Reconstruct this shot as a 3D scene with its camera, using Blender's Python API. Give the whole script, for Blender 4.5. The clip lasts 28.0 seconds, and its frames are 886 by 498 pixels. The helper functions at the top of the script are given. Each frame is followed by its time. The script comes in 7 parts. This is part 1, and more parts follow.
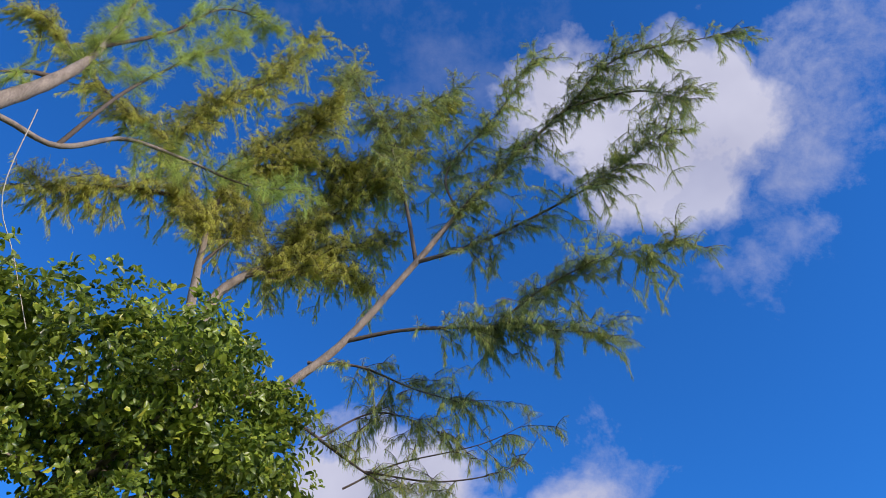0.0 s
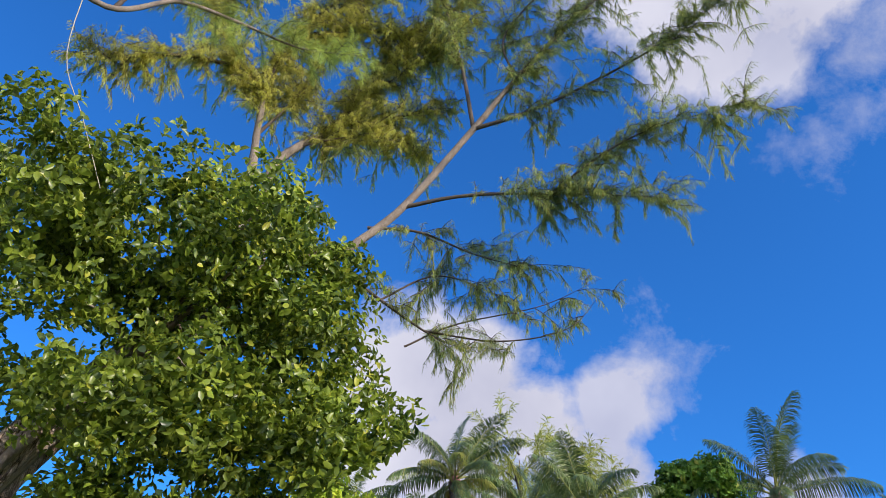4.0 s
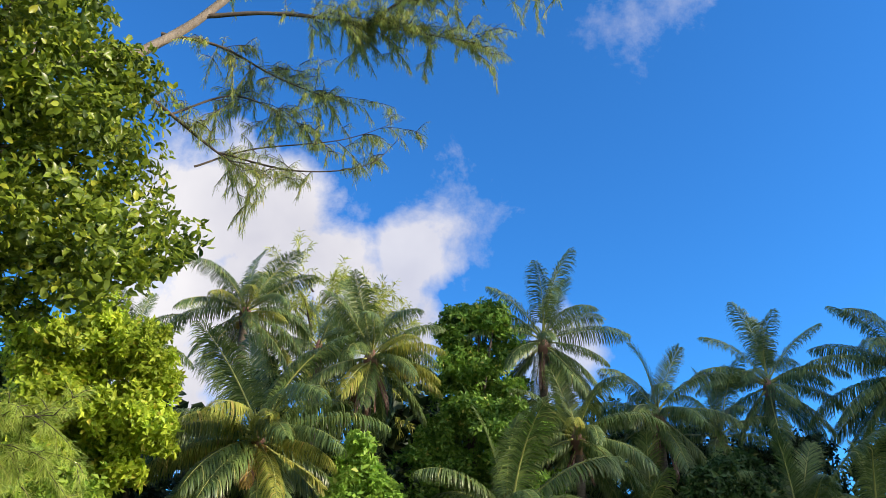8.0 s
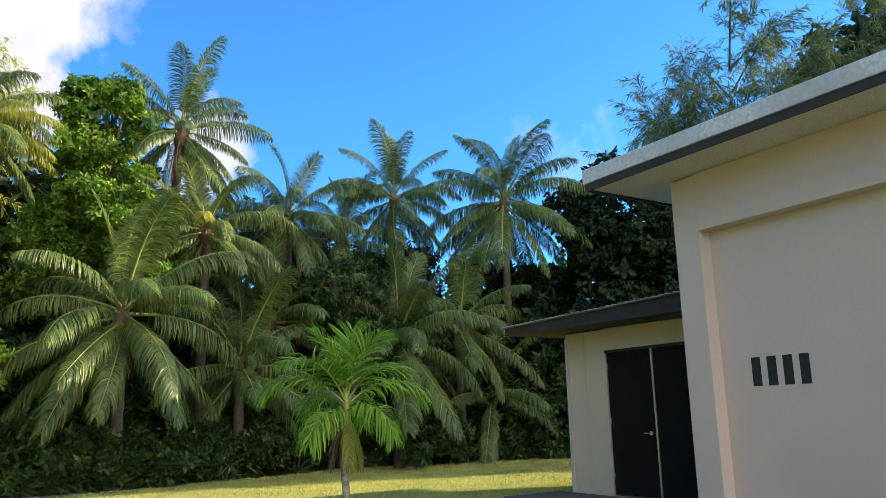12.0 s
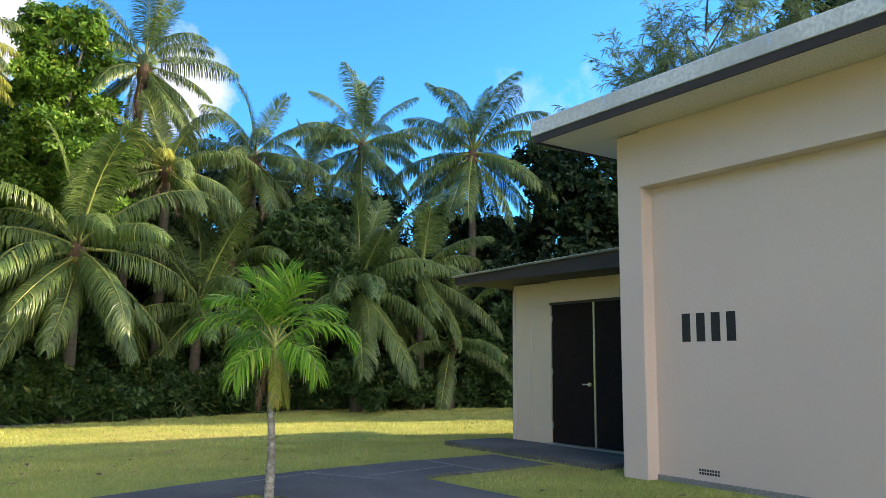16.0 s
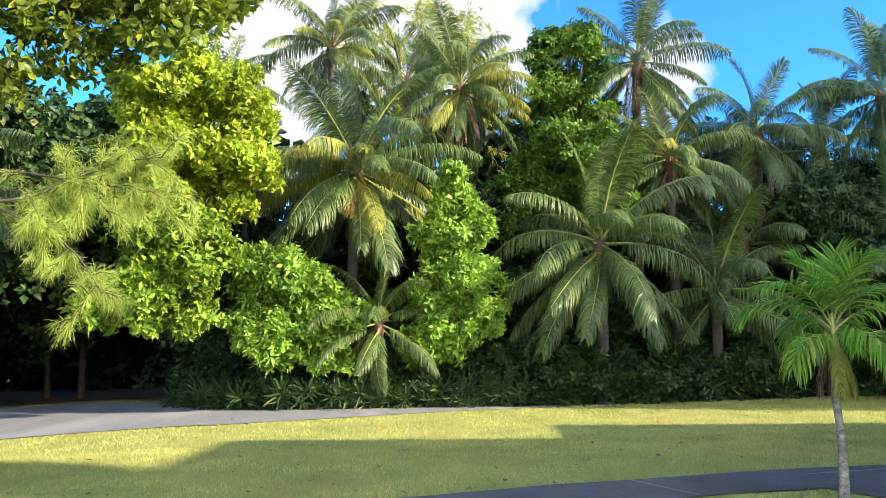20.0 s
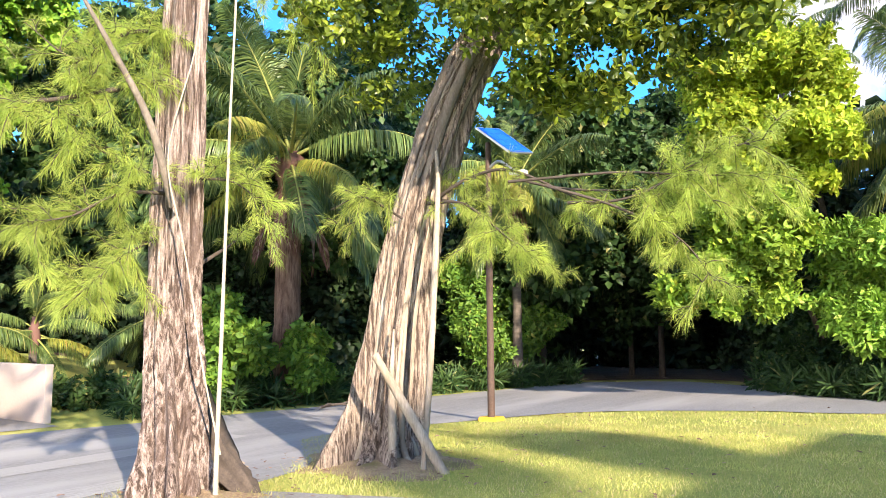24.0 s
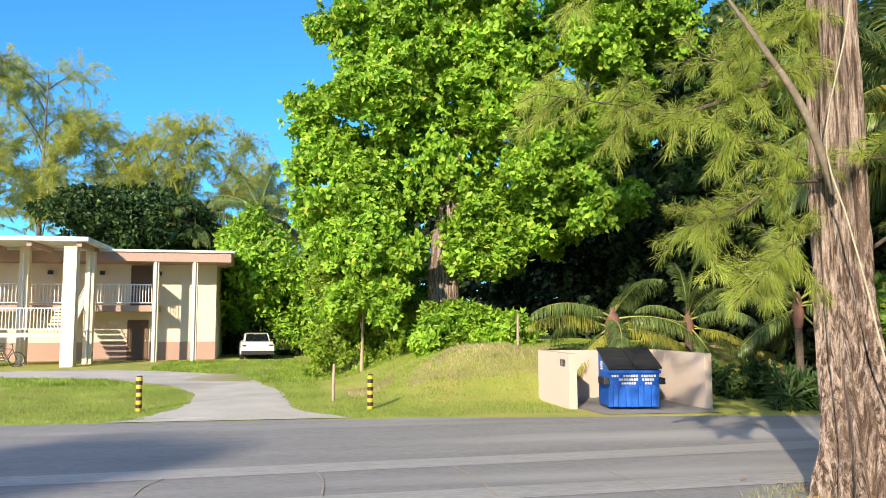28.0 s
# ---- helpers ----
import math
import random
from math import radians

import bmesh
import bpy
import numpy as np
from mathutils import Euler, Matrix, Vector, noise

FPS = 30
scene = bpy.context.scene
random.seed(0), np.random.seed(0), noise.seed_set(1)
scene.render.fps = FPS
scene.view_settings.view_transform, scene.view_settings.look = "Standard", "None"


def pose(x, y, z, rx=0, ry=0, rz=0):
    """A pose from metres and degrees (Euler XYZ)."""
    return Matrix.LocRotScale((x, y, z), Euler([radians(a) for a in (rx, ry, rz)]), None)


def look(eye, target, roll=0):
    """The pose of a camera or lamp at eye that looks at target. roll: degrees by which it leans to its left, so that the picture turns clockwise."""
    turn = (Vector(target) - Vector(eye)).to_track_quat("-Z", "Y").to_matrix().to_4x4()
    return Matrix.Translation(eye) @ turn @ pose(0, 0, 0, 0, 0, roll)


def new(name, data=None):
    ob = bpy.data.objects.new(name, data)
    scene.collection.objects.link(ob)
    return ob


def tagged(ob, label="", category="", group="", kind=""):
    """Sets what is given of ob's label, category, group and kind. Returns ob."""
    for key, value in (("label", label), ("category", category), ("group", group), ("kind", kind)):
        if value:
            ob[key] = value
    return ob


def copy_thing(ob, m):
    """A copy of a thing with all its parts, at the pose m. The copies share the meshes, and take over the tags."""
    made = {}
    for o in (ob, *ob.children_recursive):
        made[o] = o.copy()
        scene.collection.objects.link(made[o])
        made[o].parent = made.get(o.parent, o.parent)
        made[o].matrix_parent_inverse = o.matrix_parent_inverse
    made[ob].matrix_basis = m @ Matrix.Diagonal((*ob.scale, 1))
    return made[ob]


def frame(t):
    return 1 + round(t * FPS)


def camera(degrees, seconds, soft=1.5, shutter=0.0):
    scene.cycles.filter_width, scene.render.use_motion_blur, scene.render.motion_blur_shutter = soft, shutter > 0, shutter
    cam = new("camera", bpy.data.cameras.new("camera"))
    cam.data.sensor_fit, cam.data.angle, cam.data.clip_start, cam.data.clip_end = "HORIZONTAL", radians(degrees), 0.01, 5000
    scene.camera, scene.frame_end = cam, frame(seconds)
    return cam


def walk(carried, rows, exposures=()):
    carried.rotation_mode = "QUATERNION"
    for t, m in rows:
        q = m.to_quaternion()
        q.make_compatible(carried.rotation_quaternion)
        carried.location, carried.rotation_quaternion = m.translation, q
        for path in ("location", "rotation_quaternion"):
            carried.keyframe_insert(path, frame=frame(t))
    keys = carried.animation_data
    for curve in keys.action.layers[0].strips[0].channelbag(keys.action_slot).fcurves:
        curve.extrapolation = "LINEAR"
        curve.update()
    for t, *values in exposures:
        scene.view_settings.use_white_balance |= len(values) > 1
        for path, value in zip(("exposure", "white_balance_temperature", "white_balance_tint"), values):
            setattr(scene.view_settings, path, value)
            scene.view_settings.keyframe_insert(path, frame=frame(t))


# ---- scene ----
cam = camera(59.5, 28.0, 0.6)
PATH = [
    (0, (0.029, -0.102, 1.863), (0.04, 1.27, 3.317), 0.5),
    (0.5, (0.01, -0.08, 1.847), (-0.018, 1.314, 3.281), 1.1),
    (1, (-0.01, -0.054, 1.82), (-0.066, 1.358, 3.235), 1.5),
    (1.5, (-0.026, -0.068, 1.765), (-0.1, 1.361, 3.162), 1.8),
    (2, (-0.034, -0.035, 1.746), (-0.126, 1.414, 3.122), 2.0),
    (2.5, (-0.036, 0.008, 1.713), (-0.148, 1.483, 3.059), 2.5),
    (4.5, (-0.121, 0.101, 1.657), (-0.222, 1.713, 2.837), 3.8),
    (5, (-0.117, 0.11, 1.636), (-0.19, 1.754, 2.772), 3.7),
    (5.5, (-0.111, 0.119, 1.576), (-0.147, 1.787, 2.68), 3.4),
    (6, (-0.098, 0.121, 1.548), (-0.086, 1.807, 2.624), 3.1),
    (6.5, (-0.11, 0.104, 1.475), (-0.021, 1.809, 2.517), 2.4),
    (7, (-0.088, 0.206, 1.484), (0.107, 1.929, 2.481), 1.5),
    (7.5, (-0.017, 0.313, 1.516), (0.287, 2.046, 2.467), 0.7),
    (8, (0.078, 0.298, 1.568), (0.473, 2.037, 2.473), -0.0),
    (8.5, (0.067, 0.342, 1.603), (0.548, 2.08, 2.467), -0.8),
    (9, (0.115, 0.331, 1.57), (0.68, 2.064, 2.393), -1.3),
    (9.5, (0.148, 0.363, 1.553), (0.81, 2.08, 2.336), -1.6),
    (10, (0.188, 0.372, 1.538), (0.952, 2.07, 2.268), -1.8),
    (10.5, (0.202, 0.368, 1.508), (1.085, 2.034, 2.172), -1.6),
    (11, (0.306, 0.37, 1.538), (1.316, 1.997, 2.115), -1.7),
    (11.5, (0.333, 0.393, 1.543), (1.469, 1.962, 2.039), -1.8),
    (12, (0.336, 0.433, 1.527), (1.583, 1.939, 1.947), -1.5),
    (12.5, (0.367, 0.452, 1.518), (1.713, 1.889, 1.869), -1.3),
    (13, (0.409, 0.43, 1.535), (1.827, 1.809, 1.829), -1.1),
    (13.5, (0.457, 0.379, 1.531), (1.912, 1.724, 1.8), -0.9),
    (15.5, (0.742, 0.068, 1.478), (2.127, 1.481, 1.766), 0.3),
    (16, (0.692, 0.096, 1.468), (1.997, 1.583, 1.762), 0.6),
    (16.5, (0.634, 0.139, 1.505), (1.836, 1.712, 1.793), 0.5),
    (17, (0.62, 0.184, 1.47), (1.683, 1.852, 1.764), 0.5),
    (17.5, (0.534, 0.198, 1.506), (1.436, 1.96, 1.795), 0.4),
    (18, (0.425, 0.19, 1.516), (1.168, 2.025, 1.796), 0.4),
    (18.5, (0.318, 0.119, 1.543), (0.916, 2.01, 1.805), 0.1),
    (19, (0.328, 0.181, 1.529), (0.785, 2.112, 1.783), -0.2),
    (19.5, (0.268, 0.162, 1.532), (0.593, 2.12, 1.782), -0.4),
    (20, (0.231, 0.161, 1.537), (0.42, 2.137, 1.785), -0.5),
    (20.5, (0.35, 0.306, 1.601), (0.379, 2.29, 1.856), -0.1),
    (22.5, (-0.182, 0.186, 1.648), (-0.731, 2.096, 1.877), 0.1),
    (23, (-0.213, 0.169, 1.642), (-0.943, 2.018, 1.857), -0.0),
    (23.5, (-0.252, 0.173, 1.601), (-1.179, 1.933, 1.814), -0.0),
    (24, (-0.329, 0.072, 1.611), (-1.44, 1.723, 1.815), -0.1),
    (24.5, (-0.354, 0.031, 1.596), (-1.645, 1.547, 1.782), -0.2),
    (25, (-0.375, -0.014, 1.596), (-1.828, 1.351, 1.764), -0.4),
    (25.5, (-0.41, -0.066, 1.609), (-2.003, 1.132, 1.771), -0.6),
    (26, (-0.431, -0.118, 1.618), (-2.144, 0.901, 1.782), -0.5),
    (26.5, (-0.442, -0.214, 1.639), (-2.242, 0.641, 1.805), -0.5),
    (27, (-0.463, -0.239, 1.629), (-2.331, 0.456, 1.798), -0.2),
    (27.5, (-0.461, -0.275, 1.629), (-2.377, 0.272, 1.802), -0.1),
    (28, (-0.468, -0.293, 1.631), (-2.417, 0.117, 1.813), -0.1),
]
EXPOSURES = [(0, 0.05, 5900, 24), (2.5, 0.1, 5900, 22), (5, 0.42, 6400, 19), (8, 0.55, 6700, 14), (11, 0.72, 6900, 9), (12, 1.08, 7600, 11), (13.5, 1.3, 7600, 11), (17, 1.35, 7500, 11), (20, 1.36, 6700, 14), (23, 1.5, 6600, 18), (25, 1.22, 6600, 18), (28, 0.64, 7100, 13)]
walk(cam, [(t, look(eye, target, roll)) for t, eye, target, roll in PATH], EXPOSURES)

# ---- light ----
SUN_AZ, SUN_EL = 119.5, 21.5   # degrees: azimuth clockwise from +y, height
sun_dir = Vector((math.sin(radians(SUN_AZ)) * math.cos(radians(SUN_EL)), math.cos(radians(SUN_AZ)) * math.cos(radians(SUN_EL)), math.sin(radians(SUN_EL))))
sun = new("sun", bpy.data.lights.new("sun", "SUN"))
sun.data.energy, sun.data.angle, sun.data.color = 5.0, radians(0.9), (1.0, 0.88, 0.68)
sun.matrix_world = look(sun_dir * 80, (0, 0, 0))

world = bpy.data.worlds.new("sky")
scene.world = world
world.use_nodes = True


def build_sky():
    nt = world.node_tree
    nt.nodes.clear()
    N, L = nt.nodes.new, nt.links.new
    out, bg = N("ShaderNodeOutputWorld"), N("ShaderNodeBackground")
    sky = N("ShaderNodeTexSky")
    sky.sky_type, sky.sun_disc = "NISHITA", False
    sky.sun_elevation, sky.sun_rotation = radians(SUN_EL), radians(SUN_AZ)
    sky.air_density, sky.dust_density, sky.ozone_density = 1.0, 0.3, 3.0
    co = N("ShaderNodeTexCoord")

    def mth(op, a, b=None, clamp=False):
        n = N("ShaderNodeMath")
        n.operation, n.use_clamp = op, clamp
        for k, v in enumerate((a, b)):
            if v is None:
                continue
            if isinstance(v, (int, float)):
                n.inputs[k].default_value = v
            else:
                L(v, n.inputs[k])
        return n.outputs[0]

    def noise_tex(scale, detail, rough, dist=0.0):
        n = N("ShaderNodeTexNoise")
        n.inputs["Scale"].default_value, n.inputs["Detail"].default_value = scale, detail
        n.inputs["Roughness"].default_value, n.inputs["Distortion"].default_value = rough, dist
        L(co.outputs["Generated"], n.inputs["Vector"])
        return n.outputs["Fac"]

    puffs, wisps = noise_tex(9, 8, 0.6, 0.15), noise_tex(11, 9, 0.66, 0.1)
    total = None
    # cumulus heaps: azimuth to the right, height, reach in degrees, weight, wispiness
    for az, el, reach, weight, wisp in CLOUDS:
        d = (math.sin(radians(az)) * math.cos(radians(el)), math.cos(radians(az)) * math.cos(radians(el)), math.sin(radians(el)))
        dot = N("ShaderNodeVectorMath")
        dot.operation = "DOT_PRODUCT"
        L(co.outputs["Generated"], dot.inputs[0])
        dot.inputs[1].default_value = d
        ang = mth("ARCCOSINE", dot.outputs["Value"])
        near = mth("SUBTRACT", 1.0, mth("DIVIDE", ang, radians(reach)))
        tex = wisps if wisp else puffs
        val = mth("ADD", mth("MULTIPLY", near, 1.3 if not wisp else 0.7), mth("MULTIPLY", mth("SUBTRACT", tex, 0.5), 2.6 if not wisp else 3.6))
        val = mth("MULTIPLY", mth("MULTIPLY", val, 1.7 if not wisp else 1.0, True), weight)
        total = val if total is None else mth("MAXIMUM", total, val)
    # unseen broken cloud behind the walk, added as fill light
    sep = N("ShaderNodeSeparateXYZ")
    L(co.outputs["Generated"], sep.inputs[0])
    behind = mth("MULTIPLY", mth("SUBTRACT", mth("MULTIPLY", sep.outputs["Y"], -1.0), 0.42), 3.5, True)
    over = mth("MULTIPLY", mth("SUBTRACT", noise_tex(3.2, 7, 0.58), 0.38), 5.0, True)
    over = mth("MULTIPLY", over, behind)
    shade = N("ShaderNodeMix")
    shade.data_type = "RGBA"
    shade.inputs["A"].default_value, shade.inputs["B"].default_value = CLOUD_DARK, CLOUD_LIGHT
    L(mth("MULTIPLY", mth("SUBTRACT", noise_tex(6, 4, 0.5), 0.3), 2.4, True), shade.inputs["Factor"])
    tint = N("ShaderNodeMix")
    tint.data_type, tint.blend_type = "RGBA", "MULTIPLY"
    tint.inputs["Factor"].default_value = 1.0
    L(sky.outputs["Color"], tint.inputs["A"])
    tint.inputs["B"].default_value = SKY_TINT
    mix = N("ShaderNodeMix")
    mix.data_type = "RGBA"
    L(total, mix.inputs["Factor"])
    L(tint.outputs["Result"], mix.inputs["A"])
    L(shade.outputs["Result"], mix.inputs["B"])
    rear = N("ShaderNodeMix")
    rear.data_type = "RGBA"
    L(over, rear.inputs["Factor"])
    L(mix.outputs["Result"], rear.inputs["A"])
    rear.inputs["B"].default_value = CLOUD_FILL
    L(rear.outputs["Result"], bg.inputs["Color"])
    bg.inputs["Strength"].default_value = SKY_STRENGTH
    L(bg.outputs[0], out.inputs["Surface"])


SKY_STRENGTH, SKY_TINT = 0.12, (0.27, 0.98, 1.62, 1)
CLOUD_DARK, CLOUD_LIGHT = (3.6, 3.75, 4.3, 1), (5.2, 5.3, 5.5, 1)
CLOUD_FILL = (16.6, 16.1, 15.7, 1)   # added fill light, far brighter than the other clouds
CLOUDS = [(17, 56, 5.5, 1, 0), (24, 52.5, 6.5, 1, 0), (33, 53, 5.5, 1, 0), (27, 49, 4.5, 0.9, 0), (45, 51, 6, 0.6, 1), (38, 46.5, 4, 0.5, 1), (31, 43, 4, 0.4, 1), (0, 58, 8, 0.15, 1), (12, 29, 4.5, 0.5, 1), (-6, 28, 7, 1, 0), (-1, 27, 7, 1, 0), (4, 25.5, 5, 1, 0), (-3, 22, 8, 1, 0), (9.5, 27, 4, 0.6, 1), (10.2, 26.8, 4.2, 0.9, 0), (-8, 18, 7, 1, 0), (8.5, 21.5, 4.5, 0.9, 0), (22, 18.5, 4, 0.8, 0), (50, 18, 4, 0.3, 1)]
build_sky()

# ---- materials ----


def make_mat(name):
    m = bpy.data.materials.new(name)
    m.use_nodes = True
    nt = m.node_tree
    nt.nodes.clear()
    return m, nt, nt.nodes.new, nt.links.new


def leaf_mat(name, dark, light, odd, odd_share=0.04, glow=0.35, rough=0.42, per="island", spec=0.22):
    """Leaf: diffuse with light passing through, colour varied leaf by leaf and over the crown."""
    dark, light, odd = ((c[0], c[1], c[2] * 1.5) for c in (dark, light, odd))
    m, nt, N, L = make_mat(name)
    out = N("ShaderNodeOutputMaterial")
    if per == "island":
        rnd = N("ShaderNodeNewGeometry").outputs["Random Per Island"]
    else:
        rnd = N("ShaderNodeObjectInfo").outputs["Random"]
    ramp = N("ShaderNodeValToRGB")
    ramp.color_ramp.elements[0].color, ramp.color_ramp.elements[0].position = (*dark, 1), 0.0
    ramp.color_ramp.elements[1].color, ramp.color_ramp.elements[1].position = (*light, 1), 1.0 - odd_share - 0.02
    e = ramp.color_ramp.elements.new(1.0 - odd_share * 0.5)
    e.color = (*odd, 1)
    L(rnd, ramp.inputs["Fac"])
    co, no = N("ShaderNodeTexCoord"), N("ShaderNodeTexNoise")
    no.inputs["Scale"].default_value, no.inputs["Detail"].default_value = 0.9, 3
    L(co.outputs["Object"], no.inputs["Vector"])
    hsv = N("ShaderNodeHueSaturation")
    mr = N("ShaderNodeMapRange")
    mr.inputs["From Min"].default_value, mr.inputs["From Max"].default_value = 0.3, 0.7
    mr.inputs["To Min"].default_value, mr.inputs["To Max"].default_value = 0.72, 1.28
    L(no.outputs["Fac"], mr.inputs["Value"])
    L(mr.outputs["Result"], hsv.inputs["Value"])
    L(ramp.outputs["Color"], hsv.inputs["Color"])
    bs = N("ShaderNodeBsdfPrincipled")
    bs.inputs["Roughness"].default_value, bs.inputs["Specular IOR Level"].default_value = rough, spec
    L(hsv.outputs["Color"], bs.inputs["Base Color"])
    tr = N("ShaderNodeBsdfTranslucent")
    L(hsv.outputs["Color"], tr.inputs["Color"])
    mx = N("ShaderNodeMixShader")
    mx.inputs[0].default_value = glow
    L(bs.outputs[0], mx.inputs[1])
    L(tr.outputs[0], mx.inputs[2])
    L(mx.outputs[0], out.inputs["Surface"])
    return m


def surf_mat(name, base, second, scale=2.0, fine=30.0, contrast=0.5, rough=0.85, bump=0.3, third=None, stretch=(1, 1, 1), metallic=0.0, bump_dist=0.02, world_space=False, grain=0.6, spec=0.5):
    """Solid surface: two scales of noise between its colours, with relief."""
    m, nt, N, L = make_mat(name)
    out, bs, co, mp = N("ShaderNodeOutputMaterial"), N("ShaderNodeBsdfPrincipled"), N("ShaderNodeTexCoord"), N("ShaderNodeMapping")
    mp.inputs["Scale"].default_value = stretch
    if world_space:
        L(N("ShaderNodeNewGeometry").outputs["Position"], mp.inputs["Vector"])
    else:
        L(co.outputs["Object"], mp.inputs["Vector"])
    a, b = N("ShaderNodeTexNoise"), N("ShaderNodeTexNoise")
    for n, s, d in ((a, scale, 5), (b, fine, 6)):
        n.inputs["Scale"].default_value, n.inputs["Detail"].default_value, n.inputs["Roughness"].default_value = s, d, 0.62
        L(mp.outputs["Vector"], n.inputs["Vector"])
    ramp = N("ShaderNodeValToRGB")
    ramp.color_ramp.elements[0].position, ramp.color_ramp.elements[1].position = 0.5 - 0.5 * (1 - contrast) - 0.02, 0.5 + 0.5 * (1 - contrast) + 0.02
    ramp.color_ramp.elements[0].color, ramp.color_ramp.elements[1].color = (*base, 1), (*second, 1)
    L(a.outputs["Fac"], ramp.inputs["Fac"])
    mix = N("ShaderNodeMix")
    mix.data_type, mix.blend_type = "RGBA", "MULTIPLY"
    mix.inputs["Factor"].default_value = grain
    gr = N("ShaderNodeValToRGB")
    gr.color_ramp.elements[0].color, gr.color_ramp.elements[1].color = (0.5, 0.5, 0.5, 1), (1.3, 1.3, 1.3, 1)
    gr.color_ramp.elements[0].position, gr.color_ramp.elements[1].position = 0.3, 0.7
    L(b.outputs["Fac"], gr.inputs["Fac"])
    L(ramp.outputs["Color"], mix.inputs["A"])
    L(gr.outputs["Color"], mix.inputs["B"])
    col = mix.outputs["Result"]
    if third:
        c = N("ShaderNodeTexNoise")
        c.inputs["Scale"].default_value, c.inputs["Detail"].default_value = scale * 0.37, 6
        L(mp.outputs["Vector"], c.inputs["Vector"])
        cr = N("ShaderNodeValToRGB")
        cr.color_ramp.elements[0].position, cr.color_ramp.elements[1].position = 0.52, 0.68
        L(c.outputs["Fac"], cr.inputs["Fac"])
        m3 = N("ShaderNodeMix")
        m3.data_type = "RGBA"
        L(cr.outputs["Color"], m3.inputs["Factor"])
        L(col, m3.inputs["A"])
        m3.inputs["B"].default_value = (*third, 1)
        col = m3.outputs["Result"]
    L(col, bs.inputs["Base Color"])
    bs.inputs["Roughness"].default_value, bs.inputs["Metallic"].default_value, bs.inputs["Specular IOR Level"].default_value = rough, metallic, spec
    if bump:
        bp = N("ShaderNodeBump")
        bp.inputs["Strength"].default_value, bp.inputs["Distance"].default_value = bump, bump_dist
        L(b.outputs["Fac"], bp.inputs["Height"])
        L(bp.outputs[0], bs.inputs["Normal"])
    L(bs.outputs[0], out.inputs["Surface"])
    return m


def bark_mat(name, dark, mid, pale, rust, scale=1.0, patchy=0.5):
    """Flaky bark: long plates between deep dark cracks, patches of fresh and weathered bark."""
    m, nt, N, L = make_mat(name)
    out, bs, co = N("ShaderNodeOutputMaterial"), N("ShaderNodeBsdfPrincipled"), N("ShaderNodeTexCoord")

    def field(kind, s, stretch, detail=6, rough=0.65, warp=0.0):
        mp, n = N("ShaderNodeMapping"), N(kind)
        mp.inputs["Scale"].default_value = (1, 1, stretch)
        L(co.outputs["Object"], mp.inputs["Vector"])
        n.inputs["Scale"].default_value = s * scale
        if kind == "ShaderNodeTexNoise":
            n.inputs["Detail"].default_value, n.inputs["Roughness"].default_value, n.inputs["Distortion"].default_value = detail, rough, warp
        L(mp.outputs["Vector"], n.inputs["Vector"])
        return n

    def ramp(fac, stops):
        r = N("ShaderNodeValToRGB")
        while len(r.color_ramp.elements) < len(stops):
            r.color_ramp.elements.new(0.5)
        for e, (p, c) in zip(r.color_ramp.elements, stops):
            e.position, e.color = p, (*c, 1)
        L(fac, r.inputs["Fac"])
        return r.outputs["Color"]

    def blend(kind, fac, a, b):
        x = N("ShaderNodeMix")
        x.data_type, x.blend_type = "RGBA", kind
        if isinstance(fac, float):
            x.inputs["Factor"].default_value = fac
        else:
            L(fac, x.inputs["Factor"])
        for s, v in (("A", a), ("B", b)):
            if isinstance(v, tuple):
                x.inputs[s].default_value = (*v, 1)
            else:
                L(v, x.inputs[s])
        return x.outputs["Result"]

    plates, fibre, patch, grain = field("ShaderNodeTexNoise", 20, 0.07, 7, 0.72, 0.5), field("ShaderNodeTexNoise", 55, 0.09, 5), field("ShaderNodeTexNoise", 5, 0.11, 7, 0.75, 0.6), field("ShaderNodeTexNoise", 60, 0.7, 4)
    col = ramp(plates.outputs["Fac"], ((0.42, dark), (0.5, mid), (0.6, pale), (0.75, mid)))
    col = blend("MULTIPLY", 0.75, col, ramp(fibre.outputs["Fac"], ((0.3, (0.45, 0.42, 0.4)), (0.62, (1.15, 1.15, 1.15)))))
    col = blend("MIX", ramp(patch.outputs["Fac"], ((0.52, (0, 0, 0)), (0.6, (patchy, patchy, patchy)))), col, rust)
    col = blend("MULTIPLY", 0.5, col, ramp(grain.outputs["Fac"], ((0.35, (0.5, 0.5, 0.5)), (0.6, (1.2, 1.2, 1.2)))))
    L(col, bs.inputs["Base Color"])
    bs.inputs["Roughness"].default_value = 0.95
    add = N("ShaderNodeMath")
    add.operation = "ADD"
    L(plates.outputs["Fac"], add.inputs[0])
    half = N("ShaderNodeMath")
    half.operation = "MULTIPLY"
    half.inputs[1].default_value = 0.4
    L(fibre.outputs["Fac"], half.inputs[0])
    L(half.outputs[0], add.inputs[1])
    bp = N("ShaderNodeBump")
    bp.inputs["Strength"].default_value, bp.inputs["Distance"].default_value = 1.0, 0.08
    L(add.outputs[0], bp.inputs["Height"])
    L(bp.outputs[0], bs.inputs["Normal"])
    L(bs.outputs[0], out.inputs["Surface"])
    return m


